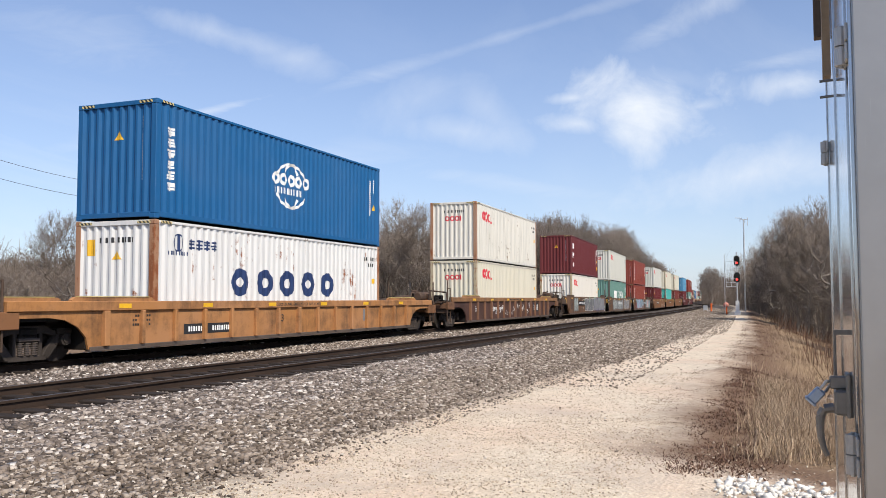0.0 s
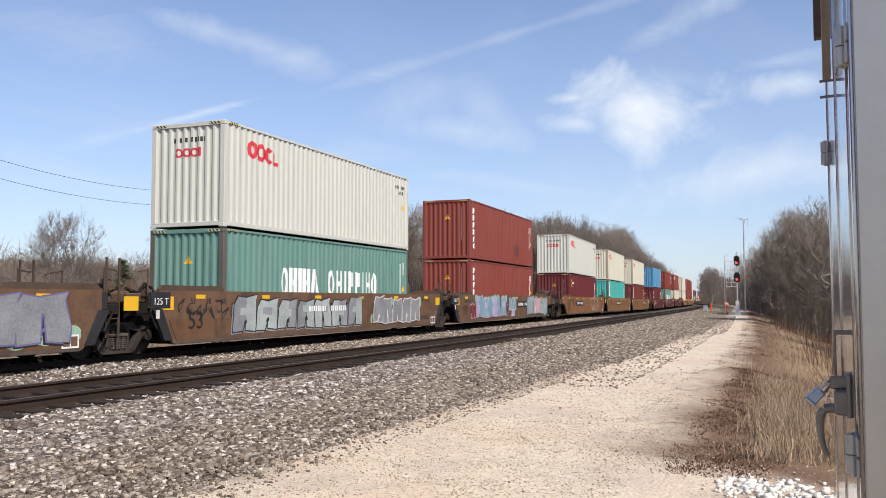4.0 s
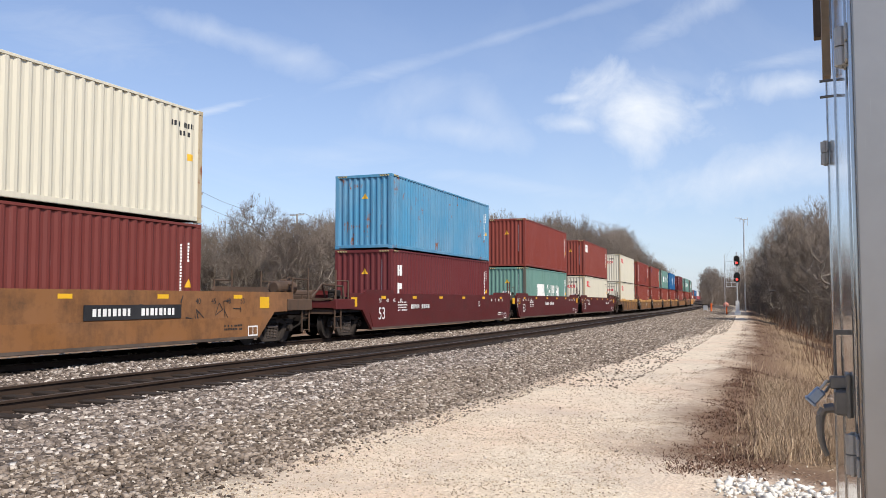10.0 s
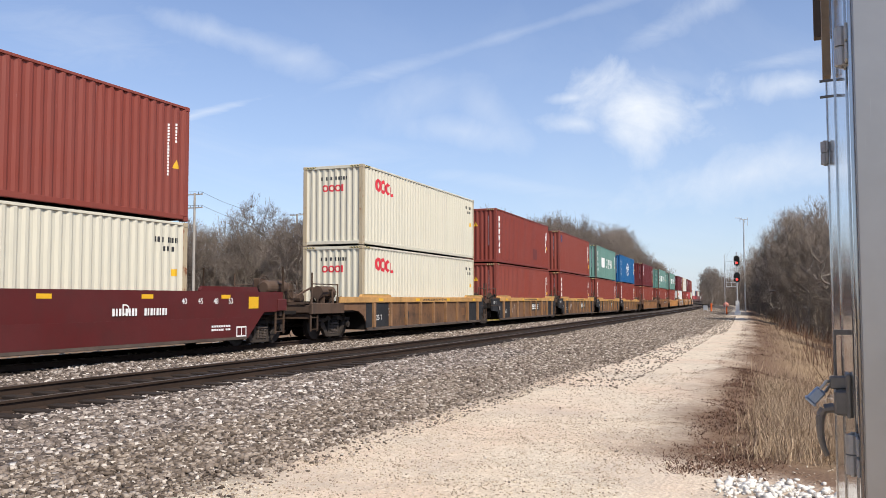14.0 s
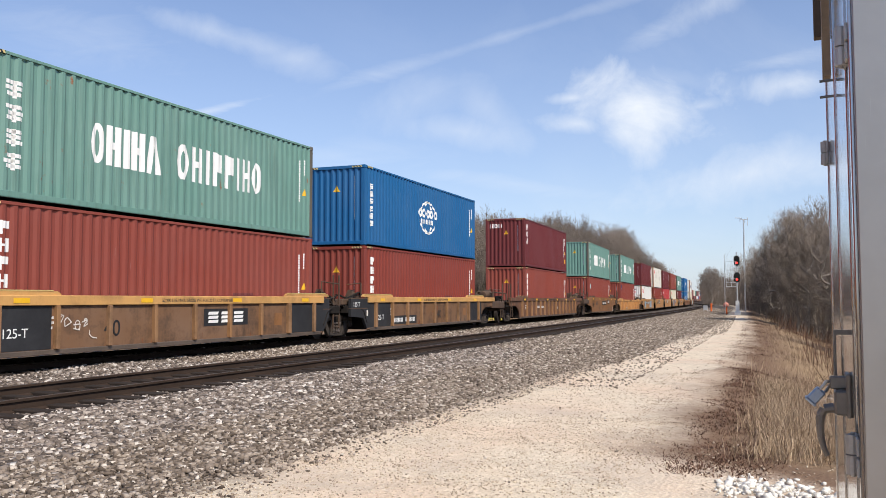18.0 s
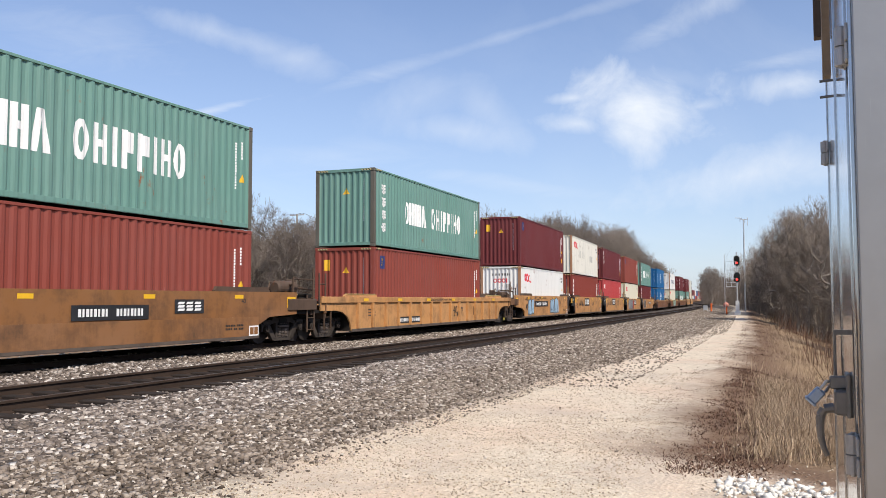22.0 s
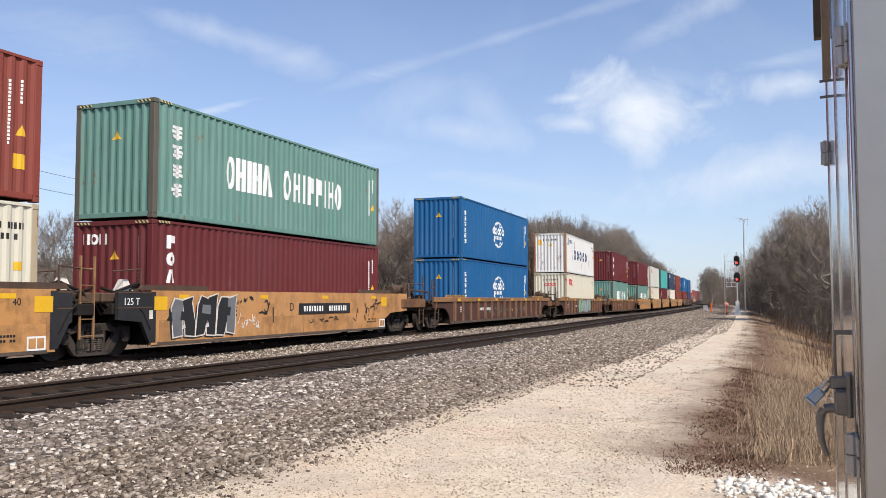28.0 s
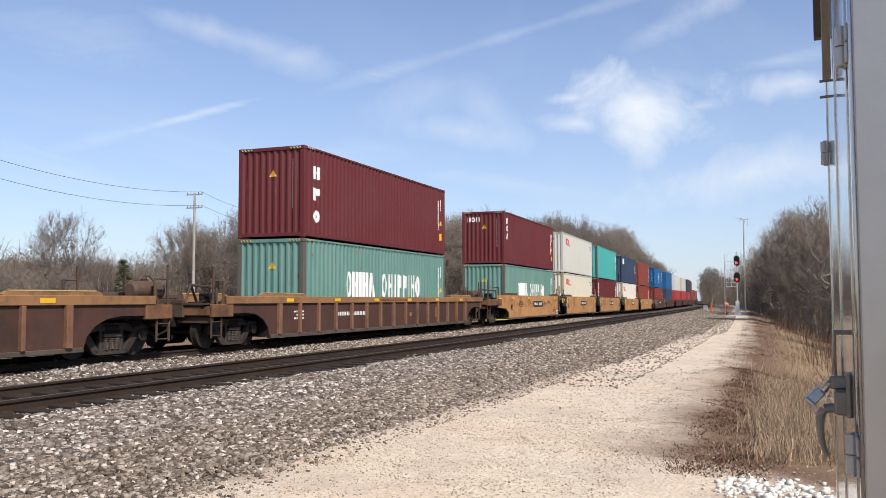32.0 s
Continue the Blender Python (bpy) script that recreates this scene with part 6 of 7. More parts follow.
PALE_STONE = plain("white_limestone", (0.74, 0.70, 0.63), 0.85, 0, 0.22, 12, 0.6)
_r = random.Random(12)
_rk = []
for _k in range(760):
    _s, _o = _r.gauss(0.2, 0.24), _r.uniform(14.55, 16.4)
    _p = ground_at(_s - 0.25 * (_o - 14.6), _o)
    _rk.append((_p.x, _p.y, _p.z, _r.choice((0.010, 0.014, 0.02, 0.028, 0.038, 0.056)) * _r.uniform(0.8, 1.2)))
scatter_stones("limestone_rocks", "heap of white limestone rocks beside the gravel road", PALE_STONE, _rk, 4, 0.3)
_rk = []
for _k in range(120):
    _p = ground_at(_r.uniform(3, 12), _r.uniform(15.5, 17.5))
    _rk.append((_p.x, _p.y, _p.z + 0.04, _r.uniform(0.08, 0.24)))
scatter_stones("bank_stones", "grey stones showing through dry grass on the bank", STONE, _rk, 5, 0.3)

# ---- aluminium equipment cabinet beside the camera ----
ALUMINIUM, n, b = material("weathered_aluminium", 0.32, 0.9)
co = n.add("ShaderNodeTexCoord").outputs["Object"]
dull = n.noise(n.mapping(co, (2, 2, 0.4)), 3, 6, 0.6)
n.put(b, "Base Color", n.ramp(dull, (0.3, (0.44, 0.435, 0.43)), (0.7, (0.56, 0.555, 0.55))))
n.put(b, "Roughness", n.ramp(n.noise(co, 14, 5), (0.3, 0.07), (0.7, 0.15)))
ALU_DULL, n, b = material("dull_aluminium", 0.42, 0.85)
co = n.add("ShaderNodeTexCoord").outputs["Object"]
scratch = n.noise(n.mapping(co, (60, 60, 1.2)), 1, 4, 0.7)
n.put(b, "Base Color", n.mix(n.ramp(scratch, (0.66, 0.0), (0.72, 0.35)), n.ramp(n.noise(co, 2.5, 6, 0.6), (0.3, (0.35, 0.335, 0.31)), (0.7, (0.43, 0.41, 0.385))), (0.75, 0.75, 0.74)))
PADLOCK_BLUE = plain("padlock_steel", (0.33, 0.40, 0.50), 0.35, 0.7, 0.2, 20)
SILVER_WORN = plain("worn_shackle", (0.5, 0.5, 0.5), 0.3, 0.9, 0.1, 20)
BOARD_WOOD = plain("weathered_board", (0.27, 0.20, 0.13), 0.8, 0, 0.3, 6, 0.2)
HINGE_METAL = plain("hinge_metal", (0.20, 0.185, 0.165), 0.5, 0.7, 0.3, 14)
HINGE_PALE = plain("zinc_hinge", (0.42, 0.41, 0.39), 0.5, 0.6, 0.2, 14)
EAVE_BROWN = plain("brown_eave_paint", (0.10, 0.075, 0.055), 0.6, 0.0, 0.3, 8)
CX, CY = 15.452, -5.91             # its corner towards road and camera
cabinet = new("equipment_cabinet")
cabinet.location = (CX, CY, -0.45)
tagged(cabinet, "silver aluminium trackside equipment cabinet with padlocked door", "cabinet")
part("body", boxes((0.014, 1.1, 0.02, 1.90, 0.06, 3.3), bevel=0.006), ALU_DULL, cabinet)
part("plinth", boxes((0.04, 1.06, 0.05, 1.86, -0.06, 0.06)), HINGE_METAL, cabinet)
part("side_sheet", boxes((0.0, 1.1, 0.0, 0.018, 0.08, 3.28), bevel=0.003), ALU_DULL, cabinet)
for _y0, _y1 in ((0.16, 0.98), (1.04, 1.84)):
    part("door", boxes((-0.004, 0.013, _y0, _y1, 0.2, 2.95), bevel=0.003), ALUMINIUM, cabinet, "polished aluminium door")
for _y in (0.06, 0.24, 1.01, 1.87):
    part("door_trim", boxes((-0.009, 0.013, _y - 0.022, _y + 0.022, 0.14, 3.2), bevel=0.003), ALUMINIUM, cabinet)
for _y, _z in ((0.10, 2.39), (0.10, 1.335), (1.75, 2.37), (1.75, 0.7)):
    bm = bmesh.new()
    rod(bm, (-0.022, _y, _z), (-0.022, _y, _z + 0.048), 0.017, n=12)
    rod(bm, (-0.022, _y, _z + 0.052), (-0.022, _y, _z + 0.10), 0.017, n=12)
    rod(bm, (-0.022, _y, _z - 0.006), (-0.022, _y, _z + 0.106), 0.006, n=8)
    box(bm, -0.016, -0.009, _y - 0.06, _y + 0.06, _z + 0.002, _z + 0.047, bevel=0.002)
    box(bm, -0.016, -0.009, _y - 0.06, _y + 0.06, _z + 0.053, _z + 0.098, bevel=0.002)
    part("hinge", bm, HINGE_PALE, cabinet)
bm = bmesh.new()
_pts = [(-0.012, 0.5, 1.452), (-0.05, 0.5, 1.455), (-0.078, 0.5, 1.45), (-0.089, 0.5, 1.43), (-0.091, 0.5, 1.40), (-0.089, 0.5, 1.365), (-0.082, 0.5, 1.335), (-0.072, 0.5, 1.312)]
for _k, (_a, _c) in enumerate(zip(_pts, _pts[1:])):
    rod(bm, _a, _c, 0.0165 - 0.0013 * _k, 0.0152 - 0.0013 * _k, n=10)
box(bm, -0.05, -0.006, 0.46, 0.54, 1.437, 1.51, bevel=0.006)
part("door_handle", bm, HINGE_METAL, cabinet, "curved grey lever handle")
part("hasp", boxes((-0.062, -0.004, 0.485, 0.515, 1.512, 1.55), (-0.018, -0.004, 0.45, 0.56, 1.43, 1.56), bevel=0.004), HINGE_METAL, cabinet)
lock_bm = boxes((-0.126, -0.076, 0.478, 0.512, 1.474, 1.506), (-0.128, -0.118, 0.474, 0.516, 1.470, 1.510), bevel=0.004)
bmesh.ops.rotate(lock_bm, verts=lock_bm.verts[:], cent=(-0.1, 0.495, 1.49), matrix=Matrix.Rotation(radians(-48), 3, "Y"))
padlock = part("padlock", lock_bm, PADLOCK_BLUE, cabinet, "blue-grey steel padlock")
part("shackle", tube_path([(-0.092, 0.483, 1.505), (-0.07, 0.483, 1.535), (-0.054, 0.495, 1.532), (-0.074, 0.507, 1.50)], 0.0045), SILVER_WORN, padlock)
part("lock_bar", boxes((-0.044, -0.037, 0.594, 0.606, 1.50, 1.685), (-0.042, -0.004, 0.59, 0.61, 1.67, 1.685)), HINGE_METAL, cabinet)
part("roof", boxes((-0.02, 1.16, -0.03, 1.96, 3.3, 3.37), bevel=0.006), ALU_DULL, cabinet)
part("eave", boxes((-0.05, 0.012, 1.92, 1.98, 2.99, 3.3), bevel=0.003), EAVE_BROWN, cabinet)
part("drip_board", prism([(1.15, 2.62), (1.25, 2.62), (1.25, 3.3), (1.15, 3.3)], -0.037, -0.010), BOARD_WOOD, cabinet, "weathered brown board")
for _z in (2.565, 2.507):
    part("rod_stop", rods(((-0.054, 1.0, _z), (0.02, 1.0, _z + 0.003)), r=0.005), HINGE_METAL, cabinet)

# ---- signal beside the line ----
SILVER = plain("galvanised_steel", (0.55, 0.56, 0.57), 0.45, 0.5, 0.15, 5)
BLACK_METAL = plain("black_signal_paint", (0.02, 0.02, 0.02), 0.6, 0, 0.3, 6)
WHITE_PAINT = plain("white_paint", (0.78, 0.78, 0.76), 0.6, 0, 0.1, 5)
ORANGE_PAINT = plain("orange_marker_paint", (0.75, 0.16, 0.04), 0.6, 0, 0.2, 5)
LAMP_RED, n, b = material("lit_red_lens", 0.3)
n.put(b, "Base Color", (0.6, 0.02, 0.01))
n.put(b, "Emission Color", (1.0, 0.05, 0.035))
n.put(b, "Emission Strength", 2.6)
FADED_RED = plain("faded_red_paint", (0.62, 0.26, 0.20), 0.6, 0, 0.3, 5)
signal = new("railway_signal")
signal.matrix_world = Matrix.Translation(on_line(99, 12.7, -0.36)) @ Matrix.Rotation(heading(99), 4, "Z")
tagged(signal, "silver signal mast with two black heads showing red", "railway signal")
part("foundation", boxes((-0.35, 0.35, -0.35, 0.35, -0.1, 0.45), bevel=0.03), WHITE_PAINT, signal)
part("base_case", boxes((-0.22, 0.22, -0.22, 0.22, 0.45, 1.7), bevel=0.04), WHITE_PAINT, signal)
part("mast", rods(((0, 0, 1.6), (0, 0, 7.5)), r=0.085, n=12), SILVER, signal)
for _z in (4.45, 6.45):
    bm = bmesh.new()
    for _dz in (-0.28, 0.28):
        rod(bm, (0, -0.28, _z + _dz), (0, -0.31, _z + _dz), 0.33, n=20)
    box(bm, -0.33, 0.33, -0.31, -0.28, _z - 0.28, _z + 0.28)
    box(bm, -0.16, 0.16, -0.28, 0.0, _z - 0.45, _z + 0.45, bevel=0.03)
    head = part("signal_head", bm, BLACK_METAL, signal, "black oval backboard")
    bm = bmesh.new()
    rod(bm, (0, -0.335, _z - 0.24), (0, -0.31, _z - 0.24), 0.12, n=16)
    part("lit_lens", bm, LAMP_RED, head, "glowing red lens")
    bm = bmesh.new()
    for _k in range(10):
        _t0, _t1 = radians(10 + 16 * _k), radians(26 + 16 * _k)
        rod(bm, (0.15 * math.cos(_t0), -0.45, _z - 0.24 + 0.15 * math.sin(_t0)), (0.15 * math.cos(_t1), -0.45, _z - 0.24 + 0.15 * math.sin(_t1)), 0.02)
        rod(bm, (0.15 * math.cos(_t0), -0.31, _z - 0.24 + 0.15 * math.sin(_t0)), (0.15 * math.cos(_t0), -0.5, _z - 0.24 + 0.15 * math.sin(_t0)), 0.02)
    part("hood", bm, BLACK_METAL, head)
    bm = bmesh.new()
    box(bm, -1.25, -0.05, -0.35, 0.35, _z - 1.12, _z - 1.06)
    for _x in (-1.22, -0.65, -0.12):
        rod(bm, (_x, -0.33, _z - 1.1), (_x, -0.33, _z - 0.05), 0.022)
    for _dz in (-0.6, -0.08):
        rod(bm, (-1.22, -0.33, _z + _dz), (-0.1, -0.33, _z + _dz), 0.02)
    part("work_platform", bm, SILVER, signal)
bm = bmesh.new()
for _y in (-0.16, 0.16):
    rod(bm, (-1.4, _y, -0.1), (-1.4, _y, 7.2), 0.03)
for _k in range(22):
    rod(bm, (-1.4, -0.16, 0.3 + 0.31 * _k), (-1.4, 0.16, 0.3 + 0.31 * _k), 0.012)
part("ladder", bm, SILVER, signal)

mast = new("radio_mast")
mast.matrix_world = Matrix.Translation(on_line(128, 13.6, -0.6)) @ Matrix.Rotation(heading(128), 4, "Z")
tagged(mast, "slim grey steel radio mast with small antennas", "mast")
part("pole", rods(((0, 0, -0.5), (0, 0, 14.2)), r=0.11, n=12), SILVER, mast)
part("antenna_frame", rods(((-0.55, 0, 14.2), (0.6, 0, 14.2)), ((-0.5, 0, 13.9), (-0.5, 0, 14.6)), ((0.55, 0, 13.3), (0.55, 0, 14.5)), ((-1.2, 0, 14.5), (-0.2, 0, 14.4)), ((0.2, 0, 13.7), (0.2, 0, 14.3)), r=0.05), SILVER, mast)

for _s, _o, _h, _m, _lab in ((105, 11.3, 0.95, ORANGE_PAINT, "orange marker post with a faded red round cap"), (122, 8.9, 1.3, ORANGE_PAINT, "orange marker post beside the track")):
    marker = new("marker_post")
    marker.matrix_world = Matrix.Translation(on_line(_s, _o, -0.36))
    tagged(marker, _lab, "marker post", group="marker posts")
    part("post", rods(((0, 0, -0.1), (0, 0, _h)), r=0.14, n=10), _m, marker)
    if _s < 110:
        bm = bmesh.new()
        bmesh.ops.create_uvsphere(bm, u_segments=14, v_segments=8, radius=0.36, matrix=pose(0, 0, _h + 0.2))
        for _v in bm.verts:
            _v.co.z = max(_v.co.z, _h - 0.05)
        part("cap", bm, FADED_RED, marker, "faded red rounded cap")
case = new("relay_box")
case.matrix_world = Matrix.Translation(on_line(124, 8.0, -0.36)) @ Matrix.Rotation(heading(124), 4, "Z")
tagged(case, "small pale grey relay box beside the track", "relay box")
part("case", boxes((-0.3, 0.3, -0.25, 0.25, 0.3, 1.0), bevel=0.03), SILVER, case)
part("legs", boxes((-0.3, -0.2, -0.2, 0.2, -0.1, 0.3), (0.2, 0.3, -0.2, 0.2, -0.1, 0.3)), SILVER, case)
part("lid", boxes((-0.34, 0.34, -0.29, 0.29, 1.0, 1.05), bevel=0.01), SILVER, case)

# ---- power line behind the train ----
POLE_WOOD = plain("grey_pole_wood", (0.36, 0.33, 0.29), 0.85, 0, 0.2, 4, 0.2)
CABLE = plain("dark_cable", (0.10, 0.10, 0.11), 0.6, 0.2, 0.1, 4)
POLES = [(-53.0, 40.5, 14.9), (-55.6, 79.7, 14.9), (-58.6, 108.5, 15.0), (-62.0, 150.0, 15.0)]
pole_things = []
for _x, _y, _h in POLES:
    pole = new("utility_pole")
    pole.location = (_x, _y, -1.2)
    tagged(pole, "weathered grey wooden utility pole with two crossarms", "utility pole", group="utility poles")
    bm = bmesh.new()
    rod(bm, (0, 0, -0.5), (0, 0, _h + 1.2), 0.21, 0.14, n=10)
    part("pole", bm, POLE_WOOD, pole)
    for _z in (_h + 0.95, _h - 0.75):
        part("crossarm", boxes((-1.25, 1.25, -0.07, 0.07, _z, _z + 0.14), bevel=0.01), POLE_WOOD, pole)
        for _dx in (-1.15, -0.6, 0.6, 1.15):
            bm = bmesh.new()
            rod(bm, (_dx, 0, _z + 0.14), (_dx, 0, _z + 0.36), 0.05, 0.03, n=8)
            part("insulator", bm, STEEL_DARK, pole)
for (_xa, _ya, _ha), (_xb, _yb, _hb) in zip(POLES, POLES[1:]):
    for _dz in (0.1, -1.6):
        bm = bmesh.new()
        _p = [Vector((_xa + (_xb - _xa) * k / 12 + 1.15, _ya + (_yb - _ya) * k / 12, _ha + (_hb - _ha) * k / 12 + _dz - 1.3 * (1 - (k / 6 - 1) ** 2))) for k in range(13)]
        for _a, _c in zip(_p, _p[1:]):
            rod(bm, _a, _c, 0.022, n=5)
        tagged(new("power_cable", mesh_of(bm, "power_cable", CABLE)), "dark power cable strung between wooden poles", "cable", group="power cables")

# ---- covered yellow heap beyond the line ----
YELLOW_TARP = plain("yellow_tarpaulin", (0.42, 0.36, 0.08), 0.6, 0, 0.25, 3, 0.3)
_hp = on_line(86, -14, -0.9)
bm = bmesh.new()
bmesh.ops.create_uvsphere(bm, u_segments=24, v_segments=14, radius=1.0)
for _v in bm.verts:
    _v.co.z = max(_v.co.z, -0.1)
    _v.co += 0.08 * Vector(noise.noise_vector(_v.co * 2.2))
    _v.co = Vector((_v.co.x * 1.9, _v.co.y * 3.0, _v.co.z * 2.6))
heap = new("covered_heap", mesh_of(bm, "covered_heap", YELLOW_TARP, smooth=True))
heap.location = _hp
tagged(heap, "low heap under a dull yellow cover beyond the track", "covered heap")

# ---- bare early-spring woods, brush and dry grass ----
BARK, n, b = material("grey_bark", 0.9)
co = n.add("ShaderNodeTexCoord").outputs["Object"]
info = n.add("ShaderNodeObjectInfo")
bark = n.ramp(n.noise(n.mapping(co, (6, 6, 1.2)), 2, 5), (0.3, (0.085, 0.069, 0.058)), (0.7, (0.25, 0.215, 0.182)))
n.put(b, "Base Color", n.mix(n.math("MULTIPLY", info.outputs["Random"], 0.75), bark, (0.38, 0.33, 0.275)))
TWIG, n, b = material("brown_twigs", 0.9)
co = n.add("ShaderNodeTexCoord").outputs["Object"]
info = n.add("ShaderNodeObjectInfo")
tw = n.ramp(n.noise(co, 1.2, 4), (0.3, (0.125, 0.099, 0.081)), (0.7, (0.25, 0.206, 0.172)))
n.put(b, "Base Color", n.mix(n.math("MULTIPLY", info.outputs["Random"], 0.6), tw, (0.33, 0.275, 0.225)))


def tube(verts, faces, a, c, ra, rc, sides):
    d = (c - a)
    if d.length < 1e-5:
        return
    d.normalize()
    u = d.orthogonal().normalized()
    w = d.cross(u)
    k = len(verts)
    for p, r in ((a, ra), (c, rc)):
        for i in range(sides):
            t = 6.2832 * i / sides
            verts.append(p + (u * math.cos(t) + w * math.sin(t)) * r)
    for i in range(sides):
        j = (i + 1) % sides
        faces.append((k + i, k + j, k + sides + j, k + sides + i))


def tubes_mesh(name, P, Q, RA, RB, sides, mat):
    """Many tapered tubes in one mesh."""
    P, Q, RA, RB = (np.asarray(a, dtype=float) for a in (P, Q, RA, RB))
    m = len(P)
    d = Q - P
    u = np.cross(d, [0.31, 0.95, 0.07])
    u /= np.maximum(np.linalg.norm(u, axis=1), 1e-9)[:, None]
    w = np.cross(d, u)
    w /= np.maximum(np.linalg.norm(w, axis=1), 1e-9)[:, None]
    verts = np.empty((m, 2 * sides, 3))
    for i in range(sides):
        t = 2 * math.pi * i / sides
        side = u * math.cos(t) + w * math.sin(t)
        verts[:, i], verts[:, sides + i] = P + side * RA[:, None], Q + side * RB[:, None]
    quads = np.array([(i, (i + 1) % sides, sides + (i + 1) % sides, sides + i) for i in range(sides)])
    faces = (np.arange(m)[:, None, None] * 2 * sides + quads[None]).reshape(-1)
    me = bpy.data.meshes.new(name)
    me.vertices.add(m * 2 * sides)
    me.vertices.foreach_set("co", verts.reshape(-1))
    me.loops.add(len(faces))
    me.loops.foreach_set("vertex_index", faces)
    me.polygons.add(m * sides)
    me.polygons.foreach_set("loop_start", np.arange(0, m * sides * 4, 4))
    me.update(calc_edges=True)
    me.materials.append(mat)
    return me


def tree_meshes(seed, height, wide=0.30, low=0.24, stems=1, branches=260, shoots=1900, twigs=6500, thick=1.0):
    """Bare tree: a trunk whose limbs grow into a rounded crown, and a crown of fine rising twigs."""
    rng = np.random.default_rng(seed)
    pts, up = [], []

    def add(p, parent):
        pts.append(np.asarray(p, dtype=float))
        up.append(parent)
        return len(pts) - 1

    for k in range(stems):
        a = rng.uniform(0, 6.283)
        out = 0.0 if stems == 1 else rng.uniform(0.05, 0.2)
        foot = np.array([math.cos(a), math.sin(a), 0]) * out * 0.4 * height
        foot[2] = -0.3
        i = add(foot, -1)
        reach = (0.72 if stems == 1 else rng.uniform(0.3, 0.5)) * height
        lean = np.array([rng.normal(0, 0.05) + out * math.cos(a), rng.normal(0, 0.05) + out * math.sin(a), 1.0])
        for z in np.linspace(0.06, 1, 9):
            i = add(foot + lean * reach * z + np.array([*rng.normal(0, 0.012 * height, 2), 0]), i)
    mid, tall = (1 + low) / 2 * height, (1 - low) / 2 * height
    lobes = rng.normal(0, 1, (5, 3))
    goal = []
    for _ in range(branches):
        d = rng.normal(0, 1, 3)
        d /= np.linalg.norm(d)
        bulge = 1 + 0.16 * np.tanh((lobes @ d).max() - 1.2)
        goal.append(np.array([0, 0, mid]) + d * np.array([wide * height, wide * height, tall]) * rng.uniform(0.1, 1) ** 0.45 * bulge)
    goal.sort(key=lambda g: np.linalg.norm(g - np.array([0, 0, low * height])))
    for g in goal:
        q = np.array(pts)
        gap = np.linalg.norm(q - g, axis=1)
        flat_gap = np.linalg.norm(q[:, :2] - g[:2], axis=1)
        i = int(np.argmin(gap + 0.9 * np.maximum(0, q[:, 2] - g[2] + 0.45 * flat_gap) + 9 * (q[:, 2] < 0.12 * height)))
        a = pts[i]
        half = a + (g - a) * 0.5 + rng.normal(0, 0.06, 3) * gap[i] + np.array([0, 0, -0.07 * gap[i]])
        add(g, add(half, i))
    first = len(pts)
    heart = np.array([0, 0, mid - 0.25 * height])

    def sprout(count, lo, hi, since, rise):
        pick = rng.integers(since, len(pts), count)
        q = np.array(pts)[pick]
        d = q - heart
        d /= np.maximum(np.linalg.norm(d, axis=1), 0.1)[:, None]
        d = d * 0.75 + rng.normal(0, 0.5, (count, 3)) + np.array([0, 0, rise])
        d /= np.linalg.norm(d, axis=1)[:, None]
        e = q + d * (height * rng.uniform(lo, hi, count))[:, None]
        for k in range(count):
            add(e[k], int(pick[k]))

    sprout(shoots, 0.04, 0.10, 10 * stems, 0.35)
    second = len(pts)
    sprout(twigs, 0.025, 0.065, 10 * stems, 0.35)
    load = np.ones(len(pts))
    for k in range(second - 1, -1, -1):
        if up[k] >= 0:
            load[up[k]] += load[k]
    r = 0.0050 * thick * load ** 0.40
    q, par = np.array(pts), np.array(up)
    wood = np.array([k for k in range(first) if up[k] >= 0])
    fine = np.arange(first, len(pts))
    trunk = tubes_mesh("trunk", q[par[wood]], q[wood], np.minimum(r[par[wood]], r[wood] * 1.5), r[wood], 5, BARK)
    crown = tubes_mesh("crown", q[par[fine]], q[fine], np.where(fine < second, 0.011, 0.008) * thick, np.full(len(fine), 0.004 * thick), 3, TWIG)
    return trunk, crown


TREES = [tree_meshes(100 + k, 10.0, 0.27 + 0.025 * (k % 4), 0.20 + 0.05 * (k % 3)) for k in range(8)]
BOLD_TREES = [tree_meshes(300 + k, 10.0, 0.36, 0.22, 1, 150, 700, 1500, 1.7) for k in range(3)]
BUSHES = [tree_meshes(200 + k, 3.6, 0.42, 0.05, 6, 130, 1000, 3000, 0.8) for k in range(5)]


def plant(name, label, category, group, meshes, at):
    root = new(name)
    root.matrix_world = at
    tagged(root, label, category, group=group)
    t = part("trunk", meshes[0], None, root)
    part("crown", meshes[1], None, root)
    return root


def wood_row(seed, count, s_range, off_range, h_range, label, group, kinds=TREES, base=10.0, name="bare_tree", category="tree"):
    rng = random.Random(seed)
    for _ in range(count):
        s, o = rng.uniform(*s_range), rng.uniform(*off_range)
        h = rng.uniform(*h_range) / base
        p = ground_at(s, o)
        plant(name, label, category, group, rng.choice(kinds), Matrix.Translation(p) @ Matrix.Rotation(rng.uniform(0, 6.283), 4, "Z") @ Matrix.Diagonal((h * rng.uniform(0.85, 1.15), h * rng.uniform(0.85, 1.15), h, 1)))


